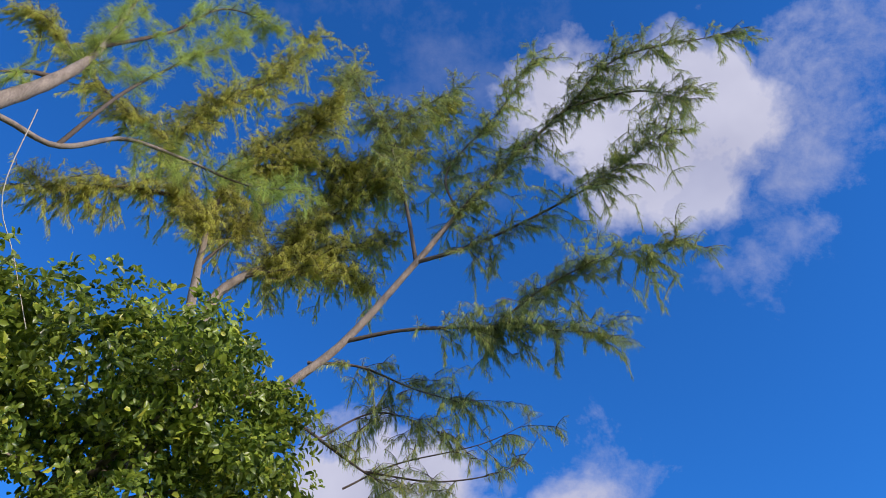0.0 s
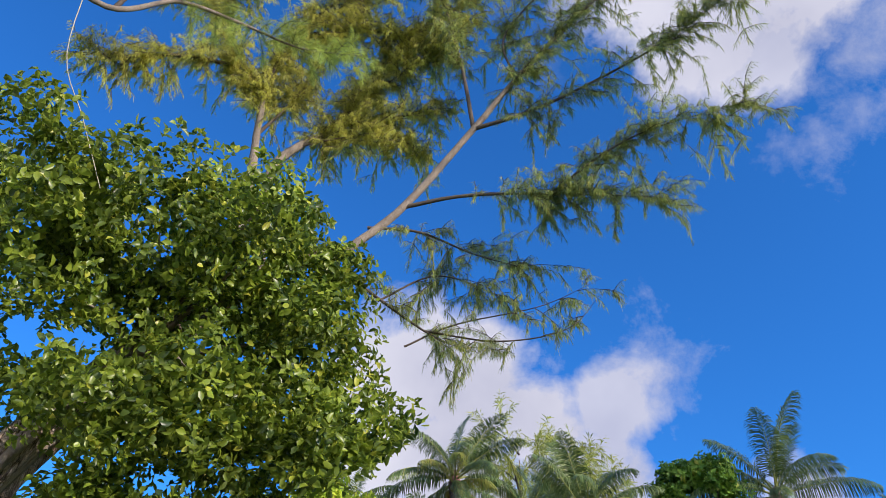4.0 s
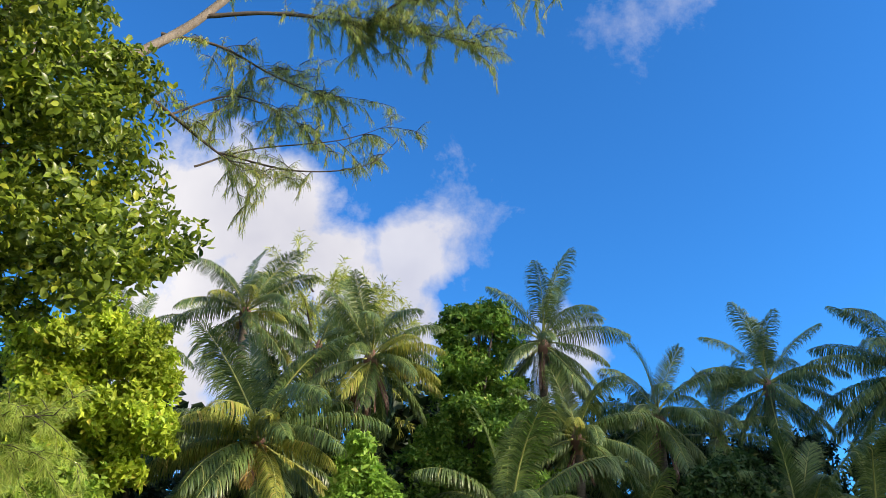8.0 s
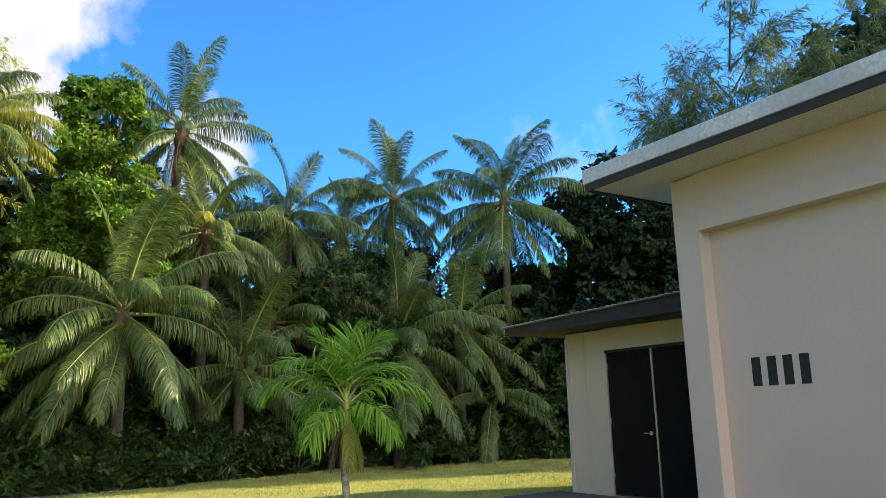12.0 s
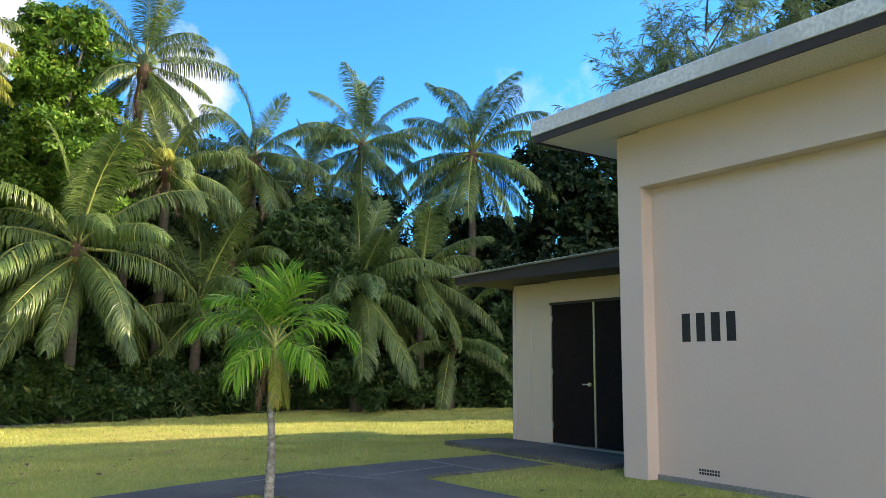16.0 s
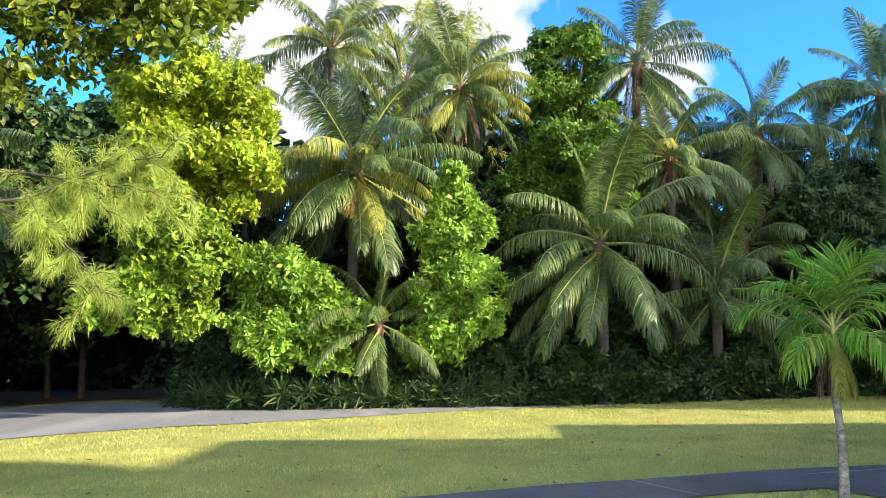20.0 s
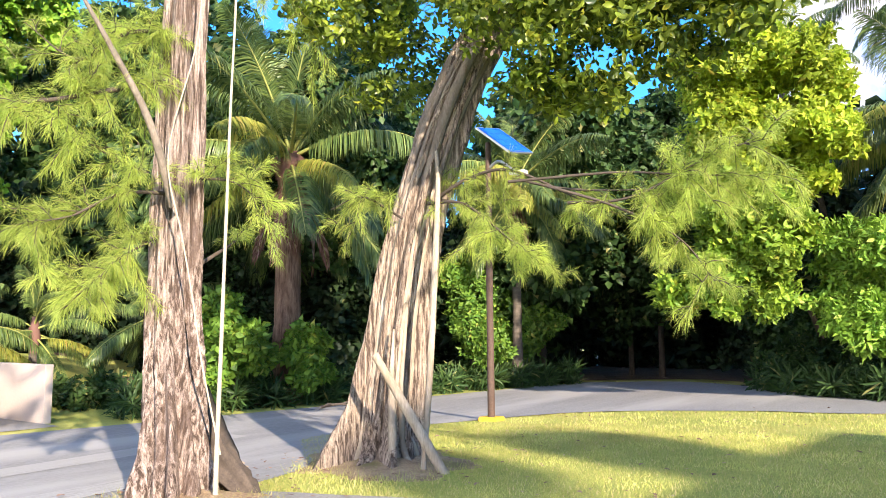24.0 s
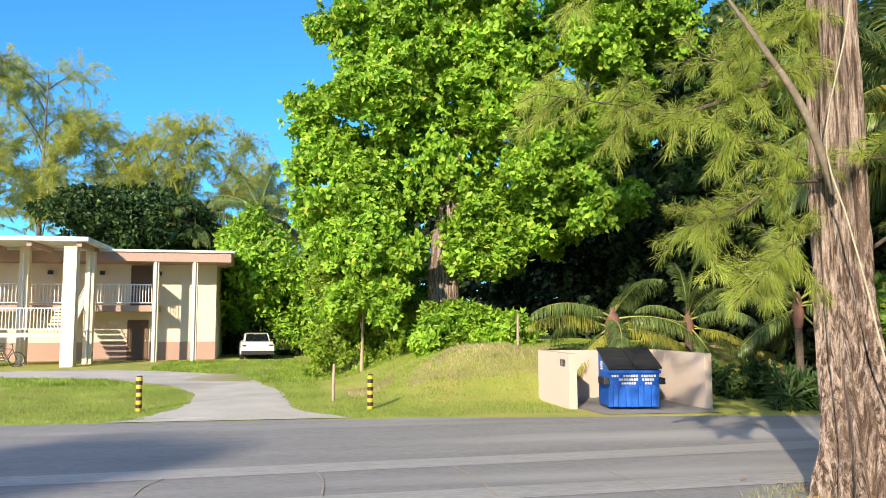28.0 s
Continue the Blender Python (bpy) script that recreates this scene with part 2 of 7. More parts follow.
M = {}
M["grass"] = surf_mat("lawn_grass", (0.25, 0.31, 0.055), (0.46, 0.45, 0.1), 0.55, 26, 0.55, 0.95, 0.8, (0.42, 0.36, 0.1), bump_dist=0.05, world_space=True)
M["blade"] = leaf_mat("grass_blades", (0.27, 0.33, 0.05), (0.54, 0.52, 0.105), (0.62, 0.5, 0.16), 0.2, 0.3, 0.6)
M["blade_green"] = leaf_mat("green_grass_blades", (0.11, 0.21, 0.018), (0.27, 0.39, 0.04), (0.46, 0.4, 0.12), 0.07, 0.3, 0.6)
# darker copy of the ironwood needles, shade put into the colour
M["needle_dark"] = leaf_mat("shade_coloured_ironwood_needles", (0.09, 0.13, 0.035), (0.2, 0.24, 0.06), (0.2, 0.17, 0.06), 0.05, 0.35, 0.6)
M["asphalt"] = surf_mat("grey_asphalt", (0.205, 0.205, 0.205), (0.275, 0.273, 0.268), 1.3, 45, 0.6, 0.9, 0.4, (0.34, 0.335, 0.325), stretch=(1, 0.16, 1), bump_dist=0.01, world_space=True)
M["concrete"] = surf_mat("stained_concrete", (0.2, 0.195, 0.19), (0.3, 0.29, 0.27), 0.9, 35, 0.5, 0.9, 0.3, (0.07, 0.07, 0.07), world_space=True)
# concrete darkened to hold the hall's shade, with darker stains
M["shade_concrete"] = surf_mat("shade_dark_concrete", (0.08, 0.076, 0.072), (0.15, 0.142, 0.132), 0.8, 30, 0.6, 0.9, 0.4, (0.05, 0.048, 0.045), world_space=True)
M["gravel"] = surf_mat("pale_gravel", (0.4, 0.385, 0.35), (0.56, 0.54, 0.49), 0.9, 26, 0.5, 0.95, 0.6, (0.32, 0.3, 0.25), world_space=True)
M["track"] = surf_mat("worn_gravel_and_grass", (0.3, 0.255, 0.15), (0.46, 0.4, 0.27), 1.1, 14, 0.5, 0.95, 0.6, (0.24, 0.27, 0.06), world_space=True)
M["blade_dry"] = leaf_mat("dry_grass_blades", (0.34, 0.27, 0.1), (0.58, 0.48, 0.22), (0.3, 0.34, 0.07), 0.25, 0.25, 0.7)
M["soil"] = surf_mat("leaf_litter", (0.05, 0.032, 0.018), (0.16, 0.1, 0.055), 1.8, 24, 0.5, 0.95, 0.9, (0.09, 0.07, 0.03), bump_dist=0.06, world_space=True)
M["wall"] = surf_mat("beige_painted_render", (0.67, 0.53, 0.45), (0.71, 0.565, 0.48), 0.6, 35, 0.4, 0.85, 0.08, (0.645, 0.51, 0.435), bump_dist=0.004, grain=0.1, spec=0.3)
M["panel"] = surf_mat("beige_painted_board", (0.68, 0.53, 0.37), (0.72, 0.57, 0.4), 0.7, 40, 0.4, 0.8, 0.08, bump_dist=0.004, grain=0.15, spec=0.3)
M["roofwhite"] = surf_mat("weathered_white_fascia", (0.62, 0.62, 0.6), (0.74, 0.74, 0.72), 1.2, 20, 0.4, 0.7, 0.15, (0.45, 0.46, 0.44))
M["darkwood"] = surf_mat("dark_brown_timber", (0.03, 0.022, 0.02), (0.055, 0.04, 0.034), 2, 30, 0.5, 0.7, 0.2, stretch=(1, 1, 6))
M["soffit"] = surf_mat("painted_soffit", (0.74, 0.66, 0.6), (0.78, 0.7, 0.64), 1, 40, 0.4, 0.85, 0.08)
M["metal_roof"] = surf_mat("corrugated_metal", (0.45, 0.45, 0.44), (0.6, 0.6, 0.58), 2, 30, 0.5, 0.5, 0.1, metallic=0.6)
M["door"] = surf_mat("dark_brown_door_paint", (0.016, 0.01, 0.008), (0.024, 0.016, 0.013), 1.5, 40, 0.5, 0.8, 0.08, spec=0.12)
M["steel"] = surf_mat("brushed_steel", (0.55, 0.55, 0.55), (0.68, 0.68, 0.68), 5, 60, 0.5, 0.35, 0.05, metallic=0.9)
M["ink"] = surf_mat("black_stencil_paint", (0.015, 0.015, 0.015), (0.03, 0.03, 0.03), 6, 60, 0.5, 0.8, 0)
M["bark_pale"] = bark_mat("pale_ribbed_bark", (0.09, 0.06, 0.045), (0.38, 0.295, 0.23), (0.6, 0.49, 0.39), (0.15, 0.105, 0.08), 1.1, 0.7)
M["bark"] = bark_mat("flaky_grey_brown_bark", (0.085, 0.055, 0.04), (0.36, 0.275, 0.23), (0.6, 0.49, 0.43), (0.12, 0.075, 0.055), 1.0, 0.8)
M["limb"] = surf_mat("grey_limb_bark", (0.12, 0.095, 0.075), (0.3, 0.25, 0.2), 4, 25, 0.5, 0.95, 0.6, stretch=(2, 2, 0.7))
M["twig"] = surf_mat("dark_twig_bark", (0.05, 0.038, 0.03), (0.11, 0.085, 0.065), 4, 25, 0.5, 0.95, 0.3)
M["root"] = surf_mat("pale_aerial_root_bark", (0.3, 0.235, 0.17), (0.5, 0.42, 0.33), 4, 26, 0.6, 0.95, 0.8, (0.25, 0.2, 0.14), stretch=(2, 2, 0.4))
M["needle"] = leaf_mat("ironwood_needles", (0.32, 0.345, 0.038), (0.64, 0.61, 0.08), (0.54, 0.44, 0.1), 0.04, 0.58, 0.6)
# less yellow, darker copy of the needles; shade painted into the colour
M["needle_shade"] = leaf_mat("shade_green_ironwood_needles", (0.17, 0.235, 0.045), (0.36, 0.42, 0.07), (0.56, 0.5, 0.08), 0.12, 0.5, 0.6)
M["needle_low"] = leaf_mat("fresh_ironwood_needles", (0.25, 0.36, 0.045), (0.54, 0.62, 0.09), (0.52, 0.46, 0.11), 0.03, 0.5, 0.6)
M["needle_far"] = leaf_mat("far_ironwood_needles", (0.26, 0.31, 0.04), (0.5, 0.52, 0.075), (0.5, 0.48, 0.15), 0.04, 0.5, 0.6)
M["fig"] = leaf_mat("glossy_fig_leaves", (0.048, 0.092, 0.012), (0.33, 0.42, 0.03), (0.54, 0.55, 0.045), 0.05, 0.52, 0.34, spec=0.5)
M["leaf_a"] = leaf_mat("bright_broad_leaves", (0.14, 0.31, 0.022), (0.38, 0.6, 0.045), (0.552, 0.552, 0.069), 0.015, 0.38, 0.4)
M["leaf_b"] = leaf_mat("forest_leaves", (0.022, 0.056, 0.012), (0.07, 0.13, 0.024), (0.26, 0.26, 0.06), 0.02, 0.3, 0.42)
M["leaf_y"] = leaf_mat("yellow_green_leaves", (0.24, 0.36, 0.022), (0.54, 0.63, 0.045), (0.62, 0.54, 0.06), 0.03, 0.45, 0.42)
M["leaf_g"] = leaf_mat("light_green_leaves", (0.155, 0.31, 0.031), (0.345, 0.535, 0.0517), (0.517, 0.586, 0.0862), 0.02, 0.4, 0.42)
# near-black leaf colour with the shade of the deep forest put in
M["leaf_d"] = leaf_mat("shade_dark_leaves", (0.01, 0.026, 0.008), (0.032, 0.058, 0.014), (0.1, 0.11, 0.03), 0.02, 0.22, 0.5)
M["frond"] = leaf_mat("coconut_leaflets", (0.055, 0.105, 0.022), (0.17, 0.235, 0.042), (0.3, 0.3, 0.06), 0.02, 0.24, 0.38, spec=0.4)
# serves true yellowing, and paints sunlight on the left palms
M["frond_y"] = leaf_mat("yellowing_and_sunlit_leaflets", (0.19, 0.24, 0.03), (0.38, 0.38, 0.05), (0.42, 0.32, 0.06), 0.1, 0.38, 0.5)
M["frond_o"] = leaf_mat("orange_brown_leaflets", (0.3, 0.19, 0.03), (0.44, 0.31, 0.05), (0.22, 0.12, 0.05), 0.2, 0.25, 0.6)
M["frond_dead"] = leaf_mat("dead_brown_leaflets", (0.13, 0.065, 0.0325), (0.26, 0.143, 0.078), (0.39, 0.26, 0.156), 0.15, 0.15, 0.8)
M["frond_s"] = leaf_mat("fresh_palm_leaflets", (0.1, 0.28, 0.02), (0.32, 0.55, 0.045), (0.66, 0.66, 0.1), 0.06, 0.5, 0.42)
M["rachis"] = surf_mat("yellow_green_midrib", (0.22, 0.25, 0.06), (0.36, 0.37, 0.1), 4, 30, 0.5, 0.6, 0.1)
M["palmtrunk"] = surf_mat("ringed_palm_bark", (0.07, 0.058, 0.046), (0.15, 0.125, 0.1), 3, 18, 0.5, 0.95, 0.8, stretch=(1, 1, 5))
M["shag"] = surf_mat("shaggy_brown_fibre", (0.1, 0.05, 0.03), (0.3, 0.19, 0.13), 9, 40, 0.7, 0.95, 1.0, stretch=(2, 2, 0.25), bump_dist=0.05)
M["speckled"] = surf_mat("speckled_young_palm_bark", (0.12, 0.1, 0.085), (0.46, 0.44, 0.4), 14, 40, 0.7, 0.9, 0.4, (0.15, 0.125, 0.1), stretch=(1, 1, 1.4))
M["litter_soil"] = surf_mat("dry_soil_and_litter", (0.24, 0.16, 0.09), (0.46, 0.34, 0.21), 5, 40, 0.6, 0.95, 1.0, (0.2, 0.17, 0.06), bump_dist=0.03, world_space=True)
M["leaf_v"] = leaf_mat("vine_leaves", (0.07, 0.17, 0.018), (0.2, 0.34, 0.032), (0.4, 0.42, 0.06), 0.02, 0.35, 0.42)
M["leaf_l"] = leaf_mat("lime_green_leaves", (0.12, 0.24, 0.02), (0.36, 0.5, 0.04), (0.55, 0.55, 0.06), 0.02, 0.4, 0.42)
M["white"] = surf_mat("white_paint", (0.74, 0.74, 0.72), (0.8, 0.8, 0.79), 1, 40, 0.4, 0.5, 0.02)
M["blue"] = surf_mat("blue_painted_steel", (0.004, 0.1, 0.5), (0.008, 0.14, 0.6), 2.5, 30, 0.5, 0.5, 0.06, (0.008, 0.08, 0.36))
M["black"] = surf_mat("black_plastic", (0.016, 0.016, 0.018), (0.03, 0.03, 0.034), 3, 40, 0.5, 0.5, 0.1)
M["yellow"] = surf_mat("yellow_paint", (0.6, 0.4, 0.03), (0.68, 0.47, 0.05), 4, 30, 0.5, 0.6, 0.05)
M["binwall"] = surf_mat("pink_beige_block_wall", (0.5, 0.42, 0.37), (0.58, 0.49, 0.43), 1.0, 40, 0.4, 0.9, 0.15, (0.46, 0.38, 0.33))
M["apt"] = surf_mat("cream_render", (0.7, 0.59, 0.46), (0.75, 0.64, 0.51), 0.6, 40, 0.4, 0.85, 0.05, grain=0.2)
M["aptband"] = surf_mat("dusty_pink_render", (0.38, 0.25, 0.21), (0.44, 0.3, 0.25), 0.8, 30, 0.4, 0.85, 0.05)
M["brown"] = surf_mat("brown_door_paint", (0.1, 0.055, 0.035), (0.15, 0.085, 0.05), 1.5, 30, 0.5, 0.6, 0.05)
M["rope"] = surf_mat("weathered_rope", (0.36, 0.31, 0.22), (0.5, 0.45, 0.35), 8, 60, 0.5, 0.95, 0.4)
M["pole"] = surf_mat("rusty_brown_pole", (0.06, 0.036, 0.028), (0.12, 0.075, 0.055), 3, 30, 0.5, 0.8, 0.2)
M["solar"] = surf_mat("blue_solar_cells", (0.006, 0.09, 0.5), (0.012, 0.13, 0.62), 6, 20, 0.5, 0.25, 0.0)
M["glass"] = surf_mat("dark_car_glass", (0.02, 0.025, 0.03), (0.03, 0.035, 0.04), 2, 20, 0.5, 0.06, 0)
M["carpaint"] = surf_mat("white_car_paint", (0.72, 0.73, 0.74), (0.76, 0.77, 0.78), 1, 20, 0.4, 0.2, 0)
M["red"] = surf_mat("red_lamp_lens", (0.35, 0.02, 0.02), (0.4, 0.03, 0.03), 3, 20, 0.5, 0.2, 0)
M["dust"] = surf_mat("dusty_worn_asphalt", (0.29, 0.288, 0.28), (0.4, 0.395, 0.38), 1.1, 45, 0.6, 0.9, 0.4, (0.3, 0.295, 0.285), stretch=(1, 0.1, 1), bump_dist=0.01, world_space=True)
M["crack"] = surf_mat("sandy_joint_filler", (0.3, 0.25, 0.18), (0.42, 0.36, 0.27), 6, 40, 0.6, 0.95, 0.3, world_space=True)
M["litter"] = leaf_mat("fallen_leaves", (0.16, 0.09, 0.04), (0.34, 0.23, 0.11), (0.45, 0.34, 0.15), 0.1, 0.05, 0.8)
M["nut"] = surf_mat("green_orange_husk", (0.35, 0.2, 0.03), (0.45, 0.3, 0.05), 3, 20, 0.5, 0.5, 0.1)

# ---- mesh tools ----
rng = np.random.default_rng(7)


def smooth(a, b, x):
    u = np.clip((np.asarray(x, float) - a) / (b - a), 0, 1)
    return u * u * (3 - 2 * u)


def gz(x, y):
    """Height of the ground."""
    x, y = np.asarray(x, float), np.asarray(y, float)
    z = -0.35 * smooth(-1, -13, x) - 0.1 * smooth(10, 24, y) * smooth(-13, -1, x)
    z = z + 1.25 * smooth(-18.6, -22.5, x) * smooth(1.0, 5.5, y) * smooth(22, 12, y)
    return z


def mesh_np(name, V, F, mats, shade=False, index=None):
    """A mesh from arrays of corners and of triangles or quads."""
    me = bpy.data.meshes.new(name)
    V, F = np.ascontiguousarray(V, np.float32), np.ascontiguousarray(F, np.int32)
    k = F.shape[1]
    me.vertices.add(len(V))
    me.vertices.foreach_set("co", V.ravel())
    me.loops.add(F.size)
    me.loops.foreach_set("vertex_index", F.ravel())
    me.polygons.add(len(F))
    me.polygons.foreach_set("loop_start", np.arange(0, F.size, k, dtype=np.int32))
    if index is not None:
        me.polygons.foreach_set("material_index", np.ascontiguousarray(index, np.int32))
    me.update(calc_edges=True)
    me.validate()
    if shade:
        me.shade_smooth()
    for m in mats if isinstance(mats, (list, tuple)) else [mats]:
        me.materials.append(m)
    return me


def place(name, me, parent=None, label=""):
    ob = new(name, me)
    if parent is not None:
        ob.parent = parent
    return tagged(ob, label)


def part(name, bm, material, parent, label=""):
    """A bmesh as one mesh object under a thing or a part."""
    me = bpy.data.meshes.new(name)
    bm.normal_update()
    bm.to_mesh(me)
    bm.free()
    me.materials.append(material)
    return place(name, me, parent, label)


def thing(name, xyz, label, category, group="", kind="", turn=0.0):
    ob = new(name)
    ob.empty_display_size = 0.2
    ob.matrix_basis = pose(*xyz, 0, 0, turn)
    return tagged(ob, label, category, group, kind)


def box_bm(x0, y0, z0, x1, y1, z1, bevel=0.0, bm=None):
    own = bm is None
    bm = bm or bmesh.new()
    g = bmesh.ops.create_cube(bm, size=1.0)["verts"]
    for v in g:
        v.co = Vector((x0 + (v.co.x + 0.5) * (x1 - x0), y0 + (v.co.y + 0.5) * (y1 - y0), z0 + (v.co.z + 0.5) * (z1 - z0)))
    if bevel and own:
        bmesh.ops.bevel(bm, geom=bm.edges[:], offset=bevel, segments=2, affect="EDGES", profile=0.6)
    return bm


def prism_bm(poly, z0, z1, bevel=0.0):
    """A flat outline of (x, y), raised from z0 to z1."""
    bm = bmesh.new()
    face = bm.faces.new([bm.verts.new((x, y, z0)) for x, y in poly])
    up = bmesh.ops.extrude_face_region(bm, geom=[face])["geom"]
    for v in up:
        if isinstance(v, bmesh.types.BMVert):
            v.co.z = z1
    bmesh.ops.recalc_face_normals(bm, faces=bm.faces[:])
    if bevel:
        bmesh.ops.bevel(bm, geom=bm.edges[:], offset=bevel, segments=2, affect="EDGES")
    return bm


def spline(points, n):
    """Catmull-Rom through control points, n samples."""
    P = np.array(points, float)
    if len(P) == 2:
        return P[0] + (P[1] - P[0]) * np.linspace(0, 1, n)[:, None]
    E = np.vstack([2 * P[0] - P[1], P, 2 * P[-1] - P[-2]])
    t = np.linspace(0, len(P) - 1 - 1e-6, n)
    i = t.astype(int)
    u = (t - i)[:, None]
    a, b, c, d = E[i], E[i + 1], E[i + 2], E[i + 3]
    return 0.5 * (2 * b + (c - a) * u + (2 * a - 5 * b + 4 * c - d) * u**2 + (3 * b - a - 3 * c + d) * u**3)


def unit(v):
    return v / np.maximum(np.linalg.norm(v, axis=-1, keepdims=True), 1e-9)


def tube(path, radii, sides=8, wob=0.0, ribs=None, seed=0, streak=0.0):
    """Corners and quads of a round tapering tube along a path; ribs: (count, depth) of lengthwise folds."""
    P = np.asarray(path, float)
    n = len(P)
    R = np.interp(np.linspace(0, 1, n), np.linspace(0, 1, len(radii)), radii)
    T = unit(np.gradient(P, axis=0))
    ref = np.where(np.abs(T[:, 2:3]) > 0.9, np.array([[1.0, 0, 0]]), np.array([[0, 0, 1.0]]))
    A = unit(np.cross(T, ref))
    for k in range(1, n):
        A[k] = unit(A[k - 1] - T[k] * (A[k - 1] @ T[k]))
    B = np.cross(T, A)
    ang = np.linspace(0, 2 * np.pi, sides, endpoint=False)
    rad = np.ones((n, sides)) * R[:, None]
    r2 = np.random.default_rng(seed)
    if ribs:
        for c in range(ribs[0]):
            f, ph, drift = r2.integers(3, 14), r2.uniform(0, 6.3), r2.uniform(-1.2, 1.2)
            rad *= 1 + ribs[1] / ribs[0] * 2.2 * np.sin(f * ang[None, :] + ph + drift * np.linspace(0, 3, n)[:, None])
    if streak:
        k = max(3, n // 7)
        grid = r2.standard_normal((k, sides))
        at = np.linspace(0, k - 1.001, n)
        i0 = at.astype(int)
        w = smooth(0, 1, at - i0)[:, None]
        rad *= 1 + streak * (grid[i0] * (1 - w) + grid[np.minimum(i0 + 1, k - 1)] * w)
    if wob:
        rad *= 1 + wob * r2.standard_normal((n, sides))
    V = P[:, None, :] + rad[:, :, None] * (np.cos(ang)[None, :, None] * A[:, None, :] + np.sin(ang)[None, :, None] * B[:, None, :])
    i, j = np.meshgrid(np.arange(n - 1), np.arange(sides), indexing="ij")
    j2 = (j + 1) % sides
    F = np.stack([i * sides + j, i * sides + j2, (i + 1) * sides + j2, (i + 1) * sides + j], -1).reshape(-1, 4)
    return V.reshape(-1, 3), F


def join(pieces):
    """Several (corners, faces) as one."""
    Vs, Fs, k = [], [], 0
    for V, F in pieces:
        Vs.append(V)
        Fs.append(F + k)
        k += len(V)
    return np.concatenate(Vs), np.concatenate(Fs)


def bake(templates, pos, R, size):
    """Copies of small templates, (corners, triangles), at places, turns and sizes, as one set."""
    which = rng.integers(0, len(templates), len(pos))
    out = []
    for k, (V, F) in enumerate(templates):
        s = which == k
        if not s.any():
            continue
        W = np.einsum("nij,vj->nvi", R[s], V) * size[s][:, None, None] + pos[s][:, None, :]
        G = F[None] + (np.arange(s.sum()) * len(V))[:, None, None]
        out.append((W.reshape(-1, 3), G.reshape(-1, F.shape[1])))
    return join(out)


def axes_to(axis):
    """Turns that lay z along each axis, with a random spin."""
    axis = unit(np.asarray(axis, float))
    r = unit(np.cross(axis, rng.standard_normal(axis.shape)))
    return np.stack([r, np.cross(axis, r), axis], -1)


def leaf_shape(L, W, fold=0.25, curl=0.2, fine=True):
    """One leaf along +x: outline of six points folded at the midrib."""
    if fine:
        V = np.array([(0, 0, 0), (0.3 * L, W * 0.42, fold * W), (0.68 * L, W * 0.45, fold * W - curl * 0.1 * L), (L, 0, -curl * L * 0.5), (0.68 * L, -W * 0.45, fold * W - curl * 0.1 * L), (0.3 * L, -W * 0.42, fold * W), (0.5 * L, 0, 0)])
        F = np.array([(0, 1, 6), (1, 2, 6), (2, 3, 6), (3, 4, 6), (4, 5, 6), (5, 0, 6)])
    else:
        V = np.array([(0, 0, 0), (0.5 * L, W * 0.5, fold * W), (L, 0, -curl * L * 0.5), (0.5 * L, -W * 0.5, fold * W)])
        F = np.array([(0, 1, 2), (0, 2, 3)])
    return V, F


def leaf_clump(n, L, W, spread, seed, fine=False, droop=0.2, stem=0.0):
    """Leaves round a shoot that grows along +z."""
    r = np.random.default_rng(seed)
    out = []
    for k in range(n):
        V, F = leaf_shape(L * r.uniform(0.7, 1.15), W * r.uniform(0.8, 1.15), r.uniform(0.1, 0.35), r.uniform(0, 0.5), fine)
        a, e = k * 2.4 + r.uniform(-0.5, 0.5), r.uniform(-droop, 0.9)
        ca, sa, ce, se = np.cos(a), np.sin(a), np.cos(e), np.sin(e)
        x, side = np.array((ca * ce, sa * ce, se)), np.array((-sa, ca, 0))
        roll = r.uniform(-0.6, 0.6)
        up = np.cross(x, side)
        side, up = np.cos(roll) * side + np.sin(roll) * up, np.cos(roll) * up - np.sin(roll) * side
        base = np.array((r.uniform(-1, 1) * spread, r.uniform(-1, 1) * spread, r.uniform(-1, 0.6) * spread + stem))
        out.append((base + V @ np.stack([x, side, up]), F))
    return join(out)


def crown(lobes, n, deep=0.55, up=0.35, rough=0.25):
    """Shoot places and axes on a heap of rounded lobes, each (x, y, z, rx, ry, rz)."""
    B = np.array(lobes, float)
    area = (B[:, 3] * B[:, 4] + B[:, 4] * B[:, 5] + B[:, 3] * B[:, 5])
    k = rng.choice(len(B), n * 2, p=area / area.sum())
    d = unit(rng.standard_normal((n * 2, 3)))
    u = rng.uniform(deep, 1.0, n * 2) ** 0.5 * (1 + rough * 0.4 * np.sin(d[:, 0] * 7 + k) * np.cos(d[:, 2] * 6 + 2 * k) + rough * 0.25 * rng.standard_normal(n * 2))
    P = B[k, :3] + d * B[k, 3:] * u[:, None]
    keep = np.ones(len(P), bool)
    for b in B:
        keep &= (((P - b[:3]) / b[3:]) ** 2).sum(1) > 0.45 * deep
    P, d, k = P[keep][:n], d[keep][:n], k[keep][:n]
    ax = d / B[k, 3:] * B[k, 3:].mean(1, keepdims=True)
    return P, unit(unit(ax) + np.array((0, 0, up)) + 0.45 * rng.standard_normal(P.shape))


